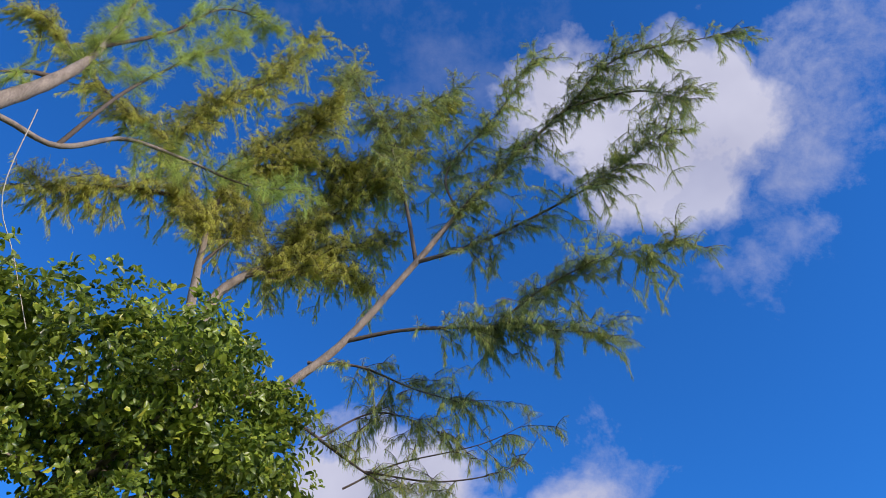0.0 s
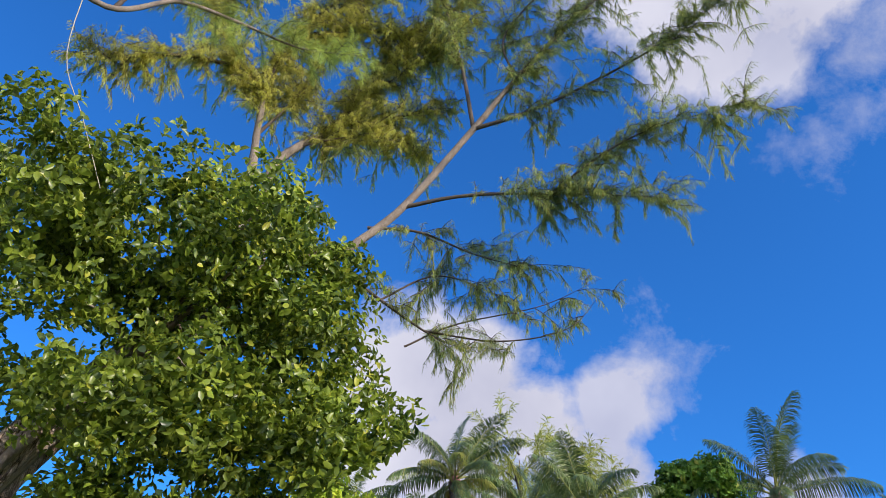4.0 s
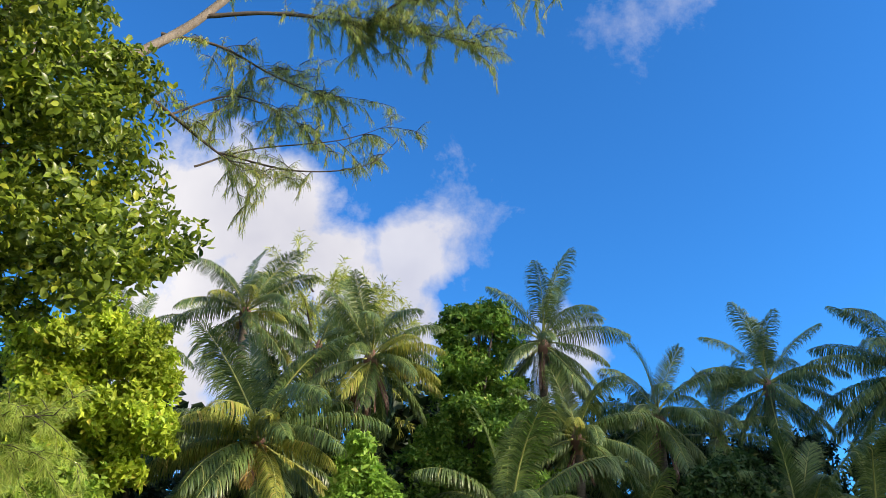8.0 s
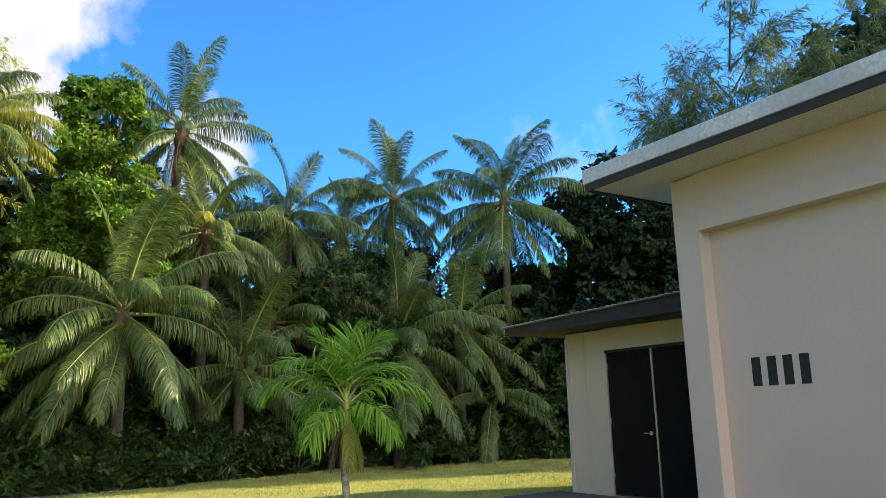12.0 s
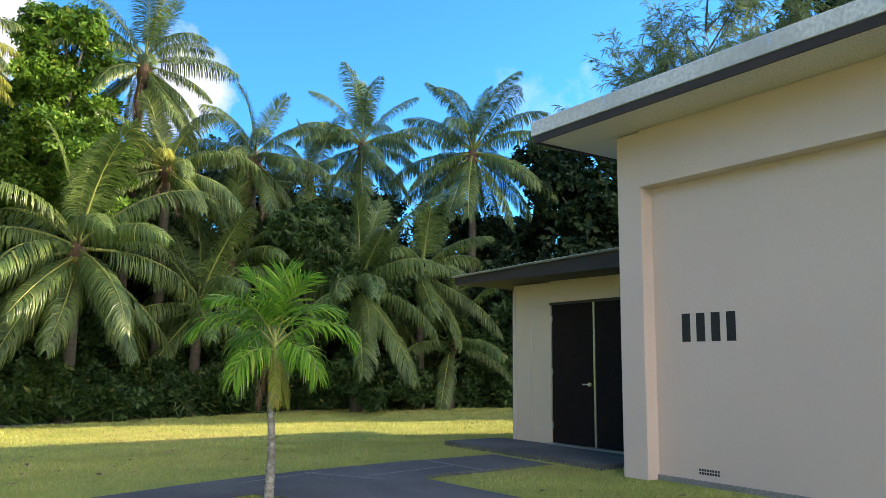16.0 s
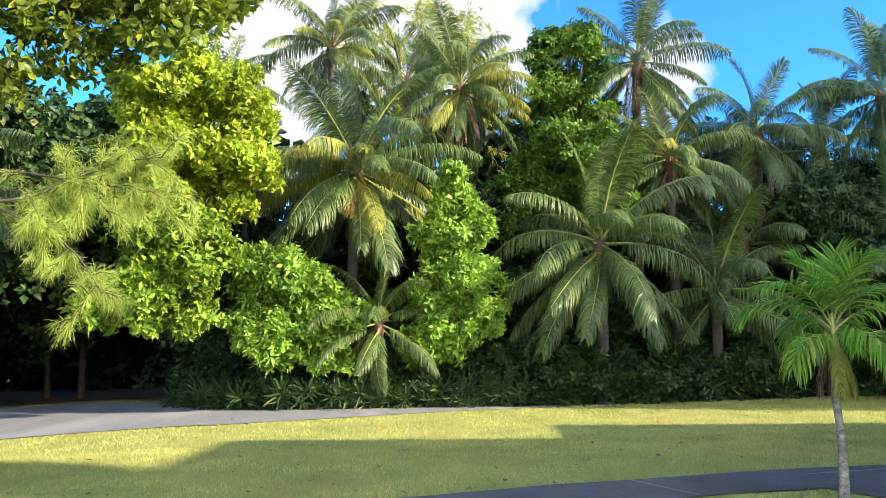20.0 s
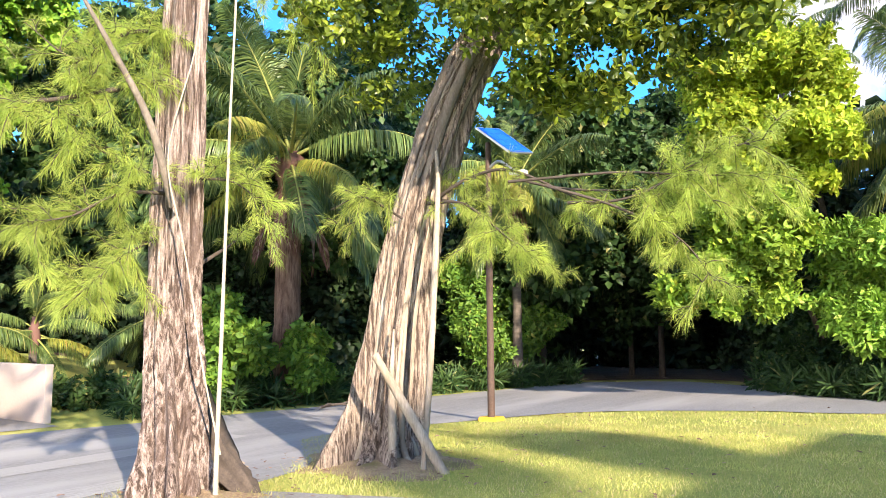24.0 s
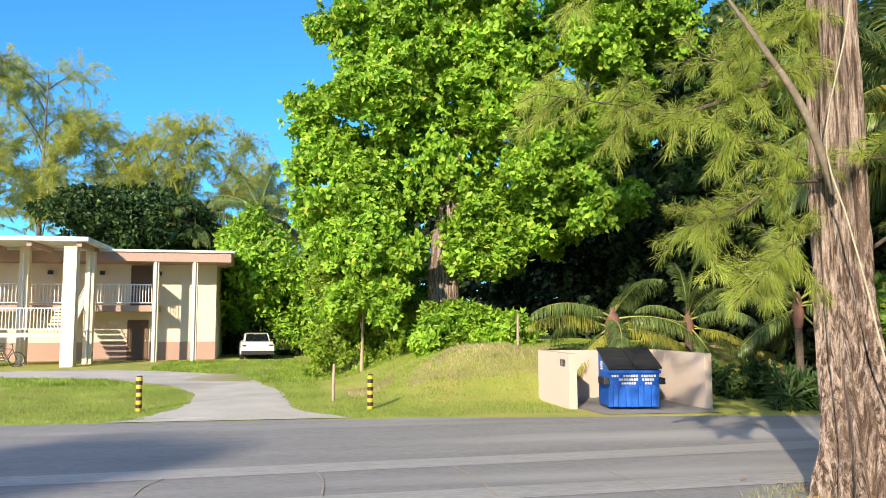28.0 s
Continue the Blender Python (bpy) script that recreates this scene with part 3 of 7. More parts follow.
def needle_set(path_list, per_m, length, width, droop=0.5, along=0.7, wild=0.35, side=0.0):
    """Thin hanging branchlets along many short twigs; each twig is an array of points."""
    P, D = [], []
    for Q in path_list:
        Q = np.asarray(Q)
        seg = np.linalg.norm(np.diff(Q, axis=0), axis=1)
        total = seg.sum()
        m = max(4, int(total * per_m))
        s = np.sort(rng.uniform(0, 1, m)) * total
        c = np.r_[0, np.cumsum(seg)]
        P.append(np.stack([np.interp(s, c, Q[:, k]) for k in range(3)], -1))
        i = np.clip(np.searchsorted(c, s) - 1, 0, len(seg) - 1)
        D.append(unit(np.diff(Q, axis=0))[i])
    P, D = np.concatenate(P), np.concatenate(D)
    d = unit(along * D + np.array((0, 0, -droop)) + wild * rng.standard_normal(P.shape))
    L = length * rng.uniform(0.55, 1.2, len(P))
    s = unit(np.cross(d, rng.standard_normal(P.shape))) * width * 0.5
    mid = P + d * (L * 0.55)[:, None]
    tip = P + d * L[:, None] + np.array((0, 0, -1)) * (0.16 * L)[:, None]
    V = np.stack([P, mid + s, mid - s, tip], 1).reshape(-1, 3)
    b = (np.arange(len(P)) * 4)[:, None, None]
    F = (np.array([(0, 1, 2), (2, 1, 3)])[None] + b).reshape(-1, 3)
    return V, F


def twigs_on(limb, n, length, up=0.25, start=0.15, sub=3, droop=0.35):
    """Side shoots along a limb's path, arched and forked; returns their paths."""
    Q = np.asarray(limb)
    out = []
    T = unit(np.gradient(Q, axis=0))
    for _ in range(n):
        s = rng.uniform(start, 1.0) * (len(Q) - 1)
        i = min(int(s), len(Q) - 2)
        p, t = Q[i] + (Q[i + 1] - Q[i]) * (s - i), T[i]
        d = unit(t * rng.uniform(0.3, 0.9) + 0.8 * rng.standard_normal(3) + np.array((0, 0, up)))
        L = length * rng.uniform(0.5, 1.2)
        u = np.linspace(0, 1, 5)[:, None]
        main = p + d * u * L + np.array((0, 0, -1)) * (droop * L) * u**2
        out.append(main)
        for _ in range(sub):
            j = rng.integers(1, 5)
            e = unit(d + 0.75 * rng.standard_normal(3))
            l2 = L * rng.uniform(0.3, 0.6)
            out.append(main[j] + e * u * l2 + np.array((0, 0, -1)) * (droop * l2) * u**2)
    return out

# ---- ground, road and paths ----


def strip(name, left, right, lift, mat, label, category, n=60, across=6, kind="structure", rag=0.0):
    """A ground strip between two edge lines, laid on the ground's height; rag: how far its edges wander."""
    A, B = spline(left, n), spline(right, n)
    if rag:
        g = np.random.default_rng(n + across)
        fade = np.minimum(1.0, np.minimum(np.arange(n), np.arange(n)[::-1]) / 8.0)[:, None]
        A, B = (E + rag * fade * (0.4 * g.standard_normal(E.shape) + np.column_stack([np.convolve(g.standard_normal(n), np.ones(5) / 3, "same") for _ in range(2)])) for E in (A, B))
    u = np.linspace(0, 1, across)[None, :, None]
    P = A[:, None, :] * (1 - u) + B[:, None, :] * u
    P = P.reshape(-1, 2)
    V = np.column_stack([P, gz(P[:, 0], P[:, 1]) + lift])
    i, j = np.meshgrid(np.arange(n - 1), np.arange(across - 1), indexing="ij")
    F = np.stack([i * across + j, i * across + j + 1, (i + 1) * across + j + 1, (i + 1) * across + j], -1).reshape(-1, 4)
    ob = place(name, mesh_np(name, V, F, mat, True))
    return tagged(ob, label, category, kind=kind)


def build_ground():
    near_x = np.r_[np.linspace(-62, 30, 116)]
    far = np.array([45, 70, 110, 200, 500, 1500, 3000.0])
    xs = np.r_[-far[::-1] - 40, near_x, far]
    ys = np.r_[-far[::-1], np.linspace(-32, 44, 96), far + 10]
    X, Y = np.meshgrid(xs, ys, indexing="ij")
    Z = gz(X, Y) + 0.004 * np.sin(X * 0.9 + 1.3 * np.sin(Y * 0.5)) * np.cos(Y * 0.7) - 0.006
    n, m = X.shape
    i, j = np.meshgrid(np.arange(n - 1), np.arange(m - 1), indexing="ij")
    F = np.stack([i * m + j, (i + 1) * m + j, (i + 1) * m + j + 1, i * m + j + 1], -1).reshape(-1, 4)
    V = np.column_stack([X.ravel(), Y.ravel(), Z.ravel()])
    tagged(place("ground", mesh_np("ground", V, F, M["grass"], True)), "mown green and yellowing lawn", "lawn", kind="structure")


build_ground()
strip("road", [(-19.0, -70), (-17.5, -20), (-16.75, -5), (-16.2, 2), (-15.5, 6.5), (-14.8, 10.5), (-13.8, 16), (-13.0, 21), (-12.2, 25.5), (-10.0, 28.0)],
      [(-7.4, -70), (-7.2, -20), (-7.2, -5), (-7.2, 2), (-7.3, 5), (-7.6, 7.6), (-9.4, 11.5), (-8.6, 14), (-7.2, 16.4), (-5.0, 17.2)], 0.004, M["asphalt"], "pale grey worn asphalt road", "road", 90, 10)
strip("side_road", [(-12.0, 26.5), (-9, 27.8), (-5.7, 25.4), (-3.2, 23.6), (-0.7, 22.2), (2.7, 21.9), (5.7, 22.1), (9, 22.3), (16, 24)],
      [(-9.4, 12.4), (-7.4, 15.9), (-4.1, 17.1), (-2.6, 17.2), (-0.4, 18.2), (2.3, 19.6), (5.3, 20.6), (8.2, 21.7), (16, 23.2)], 0.01, M["asphalt"], "grey asphalt side road along the forest", "road", 70, 8)
strip("driveway", [(-16.5, 1.3), (-18, 0.2), (-20.2, -0.1), (-24, -0.4), (-30, -2.2), (-33.6, -6.6), (-33.5, -11), (-31, -16), (-24, -22)],
      [(-16.75, -3.6), (-17.8, -2.9), (-20.1, -2.4), (-24, -2.9), (-28.4, -5.8), (-29.8, -9.5), (-28.8, -13), (-25, -17), (-20, -19)], 0.007, M["gravel"], "pale gravel driveway curving to the apartments", "driveway", 150, 8, rag=0.06)
strip("gravel_track", [(-26.5, -1.2), (-31, -0.6), (-36, -0.3), (-40.5, -0.4)], [(-27.5, -3.4), (-32, -2.7), (-36, -2.3), (-40.5, -2.4)], 0.011, M["track"], "worn brown gravel track with grass in it", "track", 70, 5, rag=0.16)
# one path in two colours: shade painted here, sunlight on its end
strip("walkway", [(-1.9, 7.35), (1.2, 8.5), (5.2, 9.45), (8, 9.55), (10.0, 9.4)], [(-1.5, 6.5), (1.6, 7.4), (4.7, 8.15), (7.5, 8.0), (9.8, 7.9)], 0.009, M["shade_concrete"], "weathered concrete walkway, shade in its dark colour", "path", 60, 5, rag=0.02)
strip("walkway_end", [(-6.9, 6.2), (-4.1, 6.75), (-1.9, 7.35)], [(-6.4, 5.85), (-3.8, 5.95), (-1.5, 6.5)], 0.009, M["concrete"], "concrete end of the walkway, sunlight in its paler colour", "path", 40, 5, rag=0.02)
for p, q in (((5.3, 9.05), (6.6, 9.3)), ((6.9, 8.62), (8.5, 8.72)), ((6.4, 9.35), (6.9, 8.2)), ((3.2, 8.95), (3.6, 7.95)), ((0.9, 8.35), (1.3, 7.4)), ((8.6, 9.5), (8.5, 8.0))):
    p, q = np.array(p), np.array(q)
    w = 0.022 * unit(np.array((-(q - p)[1], (q - p)[0])))
    strip("walkway_joint", [tuple(p - w), tuple(q - w)], [tuple(p + w), tuple(q + w)], 0.013, M["concrete"], "pale worn joint between walkway slabs", "joint", 8, 2, rag=0.008)
# branch in the same concrete darkened for shade
strip("walkway_branch", [(4.9, 8.5), (5.5, 7.2), (6.0, 5.0), (6.2, 2.0), (6.3, -4)], [(7.4, 8.3), (7.3, 6.6), (7.3, 5.0), (7.4, 2.0), (7.5, -4)], 0.005, M["shade_concrete"], "weathered concrete path branch, shade in its dark colour", "path", 30, 4)
strip("road_kerb", [(-7.35, 2), (-7.35, 4.0), (-7.0, 5.2), (-6.5, 6.1)], [(-7.1, 2), (-7.1, 3.9), (-6.8, 5.0), (-6.35, 5.9)], 0.013, M["concrete"], "low concrete edging beside the road", "kerb", 20, 3)
strip("forest_floor", [(-12.6, 27), (-9, 29), (-5.5, 26.6), (0, 23.4), (6, 23.0), (12, 24.6), (24, 21.8), (34, 14)], [(-34, 48), (-20, 55), (-6, 55), (6, 55), (20, 55), (34, 50), (46, 40), (56, 20)], 0.03, M["soil"], "brown leaf litter of the forest floor", "soil", 60, 10)
strip("forest_floor_left", [(-15.9, 11.5), (-15.0, 15), (-13.9, 20), (-12.8, 25), (-11.5, 29)], [(-60, 18), (-60, 24), (-55, 34), (-45, 45), (-34, 50)], 0.05, M["soil"], "brown leaf litter under the trees", "soil", 40, 14)
for pts in ([(-10.8, -40), (-10.9, -10), (-11.2, 4), (-11.6, 10)], [(-8.6, -30), (-8.7, -5), (-8.9, 6.5)]):
    q = np.array(pts)
    strip("road_wear", (q - (0.35, 0)).tolist(), (q + (0.35, 0)).tolist(), 0.009, M["dust"], "pale dusty worn band on the asphalt", "road", 30, 3)
for p, q in (((-10.99, 0.18), (-9.08, 0.18)), ((-10.81, 2.00), (-8.59, 2.00)), ((-9.61, -1.82), (-10.77, -1.64)), ((-9.86, 3.80), (-8.13, 3.70))):
    p, q = np.array(p), np.array(q)
    w = 0.012 * unit(np.array((-(q - p)[1], (q - p)[0])))
    m = (p + q) / 2 + 6 * w
    strip("road_crack", [tuple(p - w), tuple(m - w), tuple(q - w)], [tuple(p + w), tuple(m + w), tuple(q + w)], 0.012, M["crack"], "sandy crack across the asphalt", "crack", 14, 2)
strip("bin_pad", [(-19.0, 6.2), (-19.0, 9.1)], [(-15.9, 6.4), (-15.7, 9.0)], 0.006, M["concrete"], "stained concrete pad under the waste bin", "slab", 6, 4)

# ---- building with the stencilled wall ----
TURN = -6.9


def bars(name, x, y0, y1, z0, z1, n, parent, gap=0.25, mat="ink"):
    """A row of n plain bars that stands for painted characters on a wall that faces -x."""
    step = (y1 - y0) / n
    for k in range(n):
        a = y0 + step * (k + gap / 2)
        part(name, box_bm(x - 0.004, min(a, a + step * (1 - gap)), z0, x + 0.004, max(a, a + step * (1 - gap)), z1), M[mat], parent, "black painted bar")


def build_hall():
    b = thing("hall_building", (9.68, 6.58, 0), "beige rendered hall with a flat white-edged roof", "building", turn=TURN)
    part("wall", box_bm(0.0, -0.42, -0.1, 0.5, 0.0, 4.7, 0.012), M["wall"], b, "beige corner pier")
    part("wall", box_bm(0.002, -17.5, 3.96, 0.5, -0.42, 4.72), M["wall"], b, "beige band under the eaves")
    part("wall", box_bm(0.22, -17.5, -0.1, 0.5, -0.42, 3.96), M["wall"], b, "beige recessed wall panel")
    part("wall", box_bm(0.18, -17.5, -0.1, 0.22, -0.42, 0.06, 0.008), M["concrete"], b, "grey plinth")
    part("wall", box_bm(0.5, -0.4, -0.1, 12.0, -0.02, 4.7), M["wall"], b, "beige end wall")
    part("wall", box_bm(11.6, -17.5, -0.1, 12.0, -0.4, 4.7), M["wall"], b, "beige back wall")
    part("wall", box_bm(0.5, -17.5, -0.1, 11.6, -17.1, 4.7), M["wall"], b, "beige far end wall")
    part("ledge", box_bm(-0.015, -17.5, 3.91, 0.23, -0.42, 3.97, 0.008), M["wall"], b, "beige drip ledge")
    part("soffit", box_bm(-0.8, -18.4, 4.725, 12.9, 0.85, 4.76), M["soffit"], b, "pale painted soffit")
    part("roof", box_bm(-0.84, -18.5, 4.8, 12.95, 0.9, 5.02, 0.015), M["roofwhite"], b, "weathered white roof edge")
    part("fascia", box_bm(-0.82, -18.46, 4.69, -0.79, 0.87, 4.798), M["darkwood"], b, "dark brown fascia strip")
    part("fascia", box_bm(-0.79, 0.84, 4.69, 12.9, 0.87, 4.798), M["darkwood"], b, "dark brown fascia strip")
    for k in range(7):
        part("joint_strip", box_bm(-0.846, -0.6 - k * 2.4, 4.88, -0.838, -0.57 - k * 2.4, 5.01), M["steel"], b, "grey flashing joint")
    bars("painted_character", 0.22, -0.82, -1.72, 1.79, 2.155, 4, b, 0.42)
    for z in (0.175, 0.135):
        bars("stencil_mark", 0.22, -1.05, -1.36, z, z + 0.028, 8, b, 0.35)
    return b


def build_annex():
    a = thing("store_annex", (9.68, 6.58, 0), "low beige panelled annex with dark double doors", "building", turn=TURN)
    part("wall", box_bm(1.5, 3.08, -0.1, 1.62, 4.12, 2.98), M["panel"], a, "beige board wall beside the doors")
    part("wall", box_bm(1.5, 0.0, 2.6, 1.62, 3.08, 3.05), M["panel"], a, "beige board wall above the doors")
    part("wall", box_bm(1.5, 0.0, -0.1, 1.62, 0.92, 2.6), M["panel"], a)
    part("wall", box_bm(1.62, 4.0, -0.1, 7.0, 4.12, 2.98), M["panel"], a, "beige side wall")
    part("wall", box_bm(6.88, 0.0, -0.1, 7.0, 4.0, 2.98), M["panel"], a, "beige back wall")
    for y in (3.62,):
        part("batten", box_bm(1.488, y - 0.008, 0.1, 1.5, y + 0.008, 2.95), M["wall"], a, "thin joint cover")
    part("corner_trim", box_bm(1.48, 4.06, -0.1, 1.56, 4.14, 2.9, 0.006), M["wall"], a)
    part("door_frame", box_bm(1.49, 0.9, 2.555, 1.6, 3.1, 2.6), M["darkwood"], a)
    part("threshold", box_bm(1.4, 0.92, 0.08, 1.6, 3.08, 0.11, 0.005), M["steel"], a, "pale metal threshold")
    for y0, y1 in ((2.02, 3.06), (0.94, 1.975)):
        d = part("door", box_bm(1.515, y0, 0.115, 1.56, y1, 2.555, 0.004), M["door"], a, "dark brown flush door leaf")
        for z in (0.35, 1.3, 2.25):
            yy = y1 if y0 > 2 else y0
            part("hinge", box_bm(1.5, yy - 0.02, z, 1.52, yy + 0.02, z + 0.11), M["steel"], d, "steel hinge")
    part("astragal", box_bm(1.5, 1.978, 0.115, 1.53, 2.017, 2.555), M["steel"], a, "pale metal meeting strip")
    h = bmesh.new()
    bmesh.ops.create_cone(h, cap_ends=True, segments=14, radius1=0.035, radius2=0.03, depth=0.04, matrix=Matrix.Translation((1.49, 2.1, 1.15)) @ Matrix.Rotation(radians(90), 4, "Y"))
    bmesh.ops.create_cone(h, cap_ends=True, segments=10, radius1=0.011, radius2=0.009, depth=0.15, matrix=Matrix.Translation((1.46, 2.17, 1.15)) @ Matrix.Rotation(radians(90), 4, "X"))
    part("door_handle", h, M["steel"], a, "steel lever handle")
    # mono-pitch roof: timber edge below, corrugated sheets above
    z0, z1, y0, y1 = 3.02, 3.1, 4.97, 0.02
    bm = box_bm(0.7, y1, 0, 7.6, y0, 1)
    for v in bm.verts:
        base = z1 + (z0 - z1) * (v.co.y - y1) / (y0 - y1)
        v.co.z = base + (0.14 if v.co.z > 0.5 else -0.14 if v.co.y < 1 else 0.0)
    part("roof", bm, M["darkwood"], a, "dark brown timber roof edge")
    ys = np.linspace(y1, y0 + 0.05, 140)
    prof = 0.012 * np.sin(np.arange(140) * np.pi / 2)
    zz = z1 + (z0 - z1) * (ys - y1) / (y0 - y1) + 0.158 + prof
    V = np.concatenate([np.column_stack([np.full(140, x), ys, zz + dz]) for x, dz in ((0.62, 0), (7.7, 0), (0.62, 0.008), (7.7, 0.008))])
    k = np.arange(139)
    F = np.concatenate([np.stack([k + o0, k + 1 + o0, k + 1 + o1, k + o1], -1) for o0, o1 in ((280, 420), (140, 0), (0, 280))])
    place("roof_sheet", mesh_np("roof_sheet", V, F, M["metal_roof"]), a, "corrugated metal roofing sheet")
    # porch slab also takes the concrete darkened for shade
    slab = thing("porch_slab", (9.68, 6.58, 0), "stained concrete porch slab before the doors, shade in its dark colour", "slab", kind="structure", turn=TURN)
    part("slab", box_bm(0.15, 0.55, -0.1, 1.5, 4.5, 0.08, 0.01), M["shade_concrete"], slab)
    return a


build_hall()
build_annex()

# ---- bins, lamp, bollards ----


def build_bin_wall():
    w = thing("bin_enclosure", (-17.0, 6.15, -0.4), "low pinkish rendered wall enclosing the waste bin", "wall")
    part("side_wall", box_bm(-2.1, -0.1, -0.3, 0.0, 0.1, 1.27, 0.012), M["binwall"], w, "side wall with painted bars")
    part("back_wall", box_bm(-2.1, 0.1, -0.3, -1.9, 2.88, 1.268, 0.012), M["binwall"], w)
    part("side_wall", box_bm(-2.1, 2.88, -0.3, 0.6, 3.06, 1.27, 0.012), M["binwall"], w)
    for k in range(4):
        x = -0.52 + k * 0.085
        part("painted_character", box_bm(x, -0.106, 0.97, x + 0.055, -0.098, 1.13), M["ink"], w, "faded dark bar")


def build_dumpster():
    d = thing("waste_bin", (-16.95, 7.45, -0.35), "blue steel waste bin with a sloping black lid", "dumpster", turn=-10)
    W, D = 0.56, 0.5
    prof = [(-D, 0.06), (D * 0.86, 0.06), (D, 0.86), (D - 0.03, 0.9), (-D, 1.28)]
    bm = bmesh.new()
    a, b = ([bm.verts.new((x, y, z)) for x, z in prof] for y in (-W, W))
    bm.faces.new(a)
    bm.faces.new(b[::-1])
    for k in range(5):
        bm.faces.new((a[k], b[k], b[(k + 1) % 5], a[(k + 1) % 5]))
    bmesh.ops.recalc_face_normals(bm, faces=bm.faces[:])
    bmesh.ops.bevel(bm, geom=bm.edges[:], offset=0.012, segments=2, affect="EDGES")
    part("body", bm, M["blue"], d)
    part("rim", box_bm(D - 0.06, -W - 0.03, 0.8, D + 0.035, W + 0.03, 0.87, 0.01), M["blue"], d)
    for y in (-0.42, -0.14, 0.14, 0.42):
        r = box_bm(D * 0.84, y - 0.05, 0.08, D + 0.03, y + 0.05, 0.55, 0.012)
        part("rib", r, M["blue"], d)
    for y in (-W, W):
        s = 1 if y > 0 else -1
        part("lift_pocket", box_bm(-0.05, min(y, y + s * 0.12), 0.56, D + 0.04, max(y, y + s * 0.12), 0.7, 0.012), M["black"], d, "black steel fork pocket")
    for k, (y0, y1) in enumerate(((-W - 0.04, -0.01), (0.01, W + 0.04))):
        lid = bmesh.new()
        vs = [lid.verts.new(p) for p in ((-D - 0.03, y0, 1.3), (-D - 0.03, y1, 1.3), (D + 0.06, y1, 0.9), (D + 0.06, y0, 0.9))]
        lid.faces.new(vs)
        e = bmesh.ops.extrude_face_region(lid, geom=lid.faces[:])["geom"]
        for v in e:
            if isinstance(v, bmesh.types.BMVert):
                v.co += Vector((0.02, 0, 0.035))
        bmesh.ops.recalc_face_normals(lid, faces=lid.faces[:])
        lo = part("lid", lid, M["black"], d, "black plastic lid")
        for j in range(5):
            yy = y0 + 0.06 + j * 0.1
            part("lid_rivet", box_bm(0.12, yy, 1.108, 0.15, yy + 0.06, 1.122), M["ink"], lo)
    # unreadable white lettering
    for z, h, runs in ((0.72, 0.05, ((-0.5, -0.3), (-0.24, 0.1), (0.16, 0.5))), (0.64, 0.05, ((-0.34, 0.1), (0.18, 0.46))), (0.56, 0.045, ((-0.28, 0.05), (0.24, 0.42)))):
        for y0, y1 in runs:
            n = int((y1 - y0) / 0.055)
            for j in range(n):
                y = y0 + j * 0.055
                x = D * 0.86 + (z - 0.06) / 0.8 * D * 0.14 + 0.008
                part("white_lettering_bar", box_bm(x, y, z, x + 0.006, y + 0.04, z + h), M["white"], d, "white painted bar")
    for j in range(4):
        part("white_lettering_bar", box_bm(-0.3, -W - 0.008, 0.85 + j * 0.05, -0.1, -W + 0.002, 0.885 + j * 0.05), M["white"], d, "white painted bar")


def build_lamp():
    p = thing("solar_lamp", (-8.41, 13.82, -0.27), "brown lamp pole with a tilted blue solar panel", "street lamp")
    bm = prism_bm([(-0.2, -0.2), (0.2, -0.2), (0.2, 0.2), (-0.2, 0.2)], 0, 0.11, 0.02)
    part("base", bm, M["yellow"], p, "yellow painted concrete base")
    V, F = tube(spline([(0, 0, 0.1), (-0.02, 0, 3), (-0.03, 0, 5.75)], 12), [0.075, 0.068, 0.055], 12)
    place("pole", mesh_np("pole", V, F, M["pole"], True), p)
    m = Matrix.Translation((0.3, 0.1, 5.75)) @ Matrix.Rotation(radians(0), 4, "Z") @ Matrix.Rotation(radians(38), 4, "Y") @ Matrix.Rotation(radians(12), 4, "X")
    bm = box_bm(-0.52, -0.4, 0.0, 0.52, 0.4, 0.04)
    bmesh.ops.transform(bm, matrix=m, verts=bm.verts)
    f = part("panel_frame", bm, M["steel"], p, "pale metal frame")
    for ix in range(4):
        for iy in range(3):
            bm = box_bm(-0.49 + ix * 0.247, -0.37 + iy * 0.248, 0.036, -0.49 + ix * 0.247 + 0.237, -0.37 + iy * 0.248 + 0.238, 0.047)
            bmesh.ops.transform(bm, matrix=m, verts=bm.verts)
            part("solar_cell", bm, M["solar"], f)
    bm = box_bm(-0.49, -0.37, -0.01, 0.49, 0.37, 0.002)
    bmesh.ops.transform(bm, matrix=m, verts=bm.verts)
    part("panel_back", bm, M["solar"], f, "blue back sheet")
    V, F = tube(spline([(-0.03, 0, 5.2), (0.3, -0.1, 5.3), (0.75, -0.25, 5.0)], 8), [0.03, 0.03], 8)
    place("lamp_arm", mesh_np("lamp_arm", V, F, M["steel"], True), p)
    part("lamp_head", box_bm(0.66, -0.36, 4.93, 1.0, -0.18, 5.01, 0.02), M["white"], p, "pale lamp head")


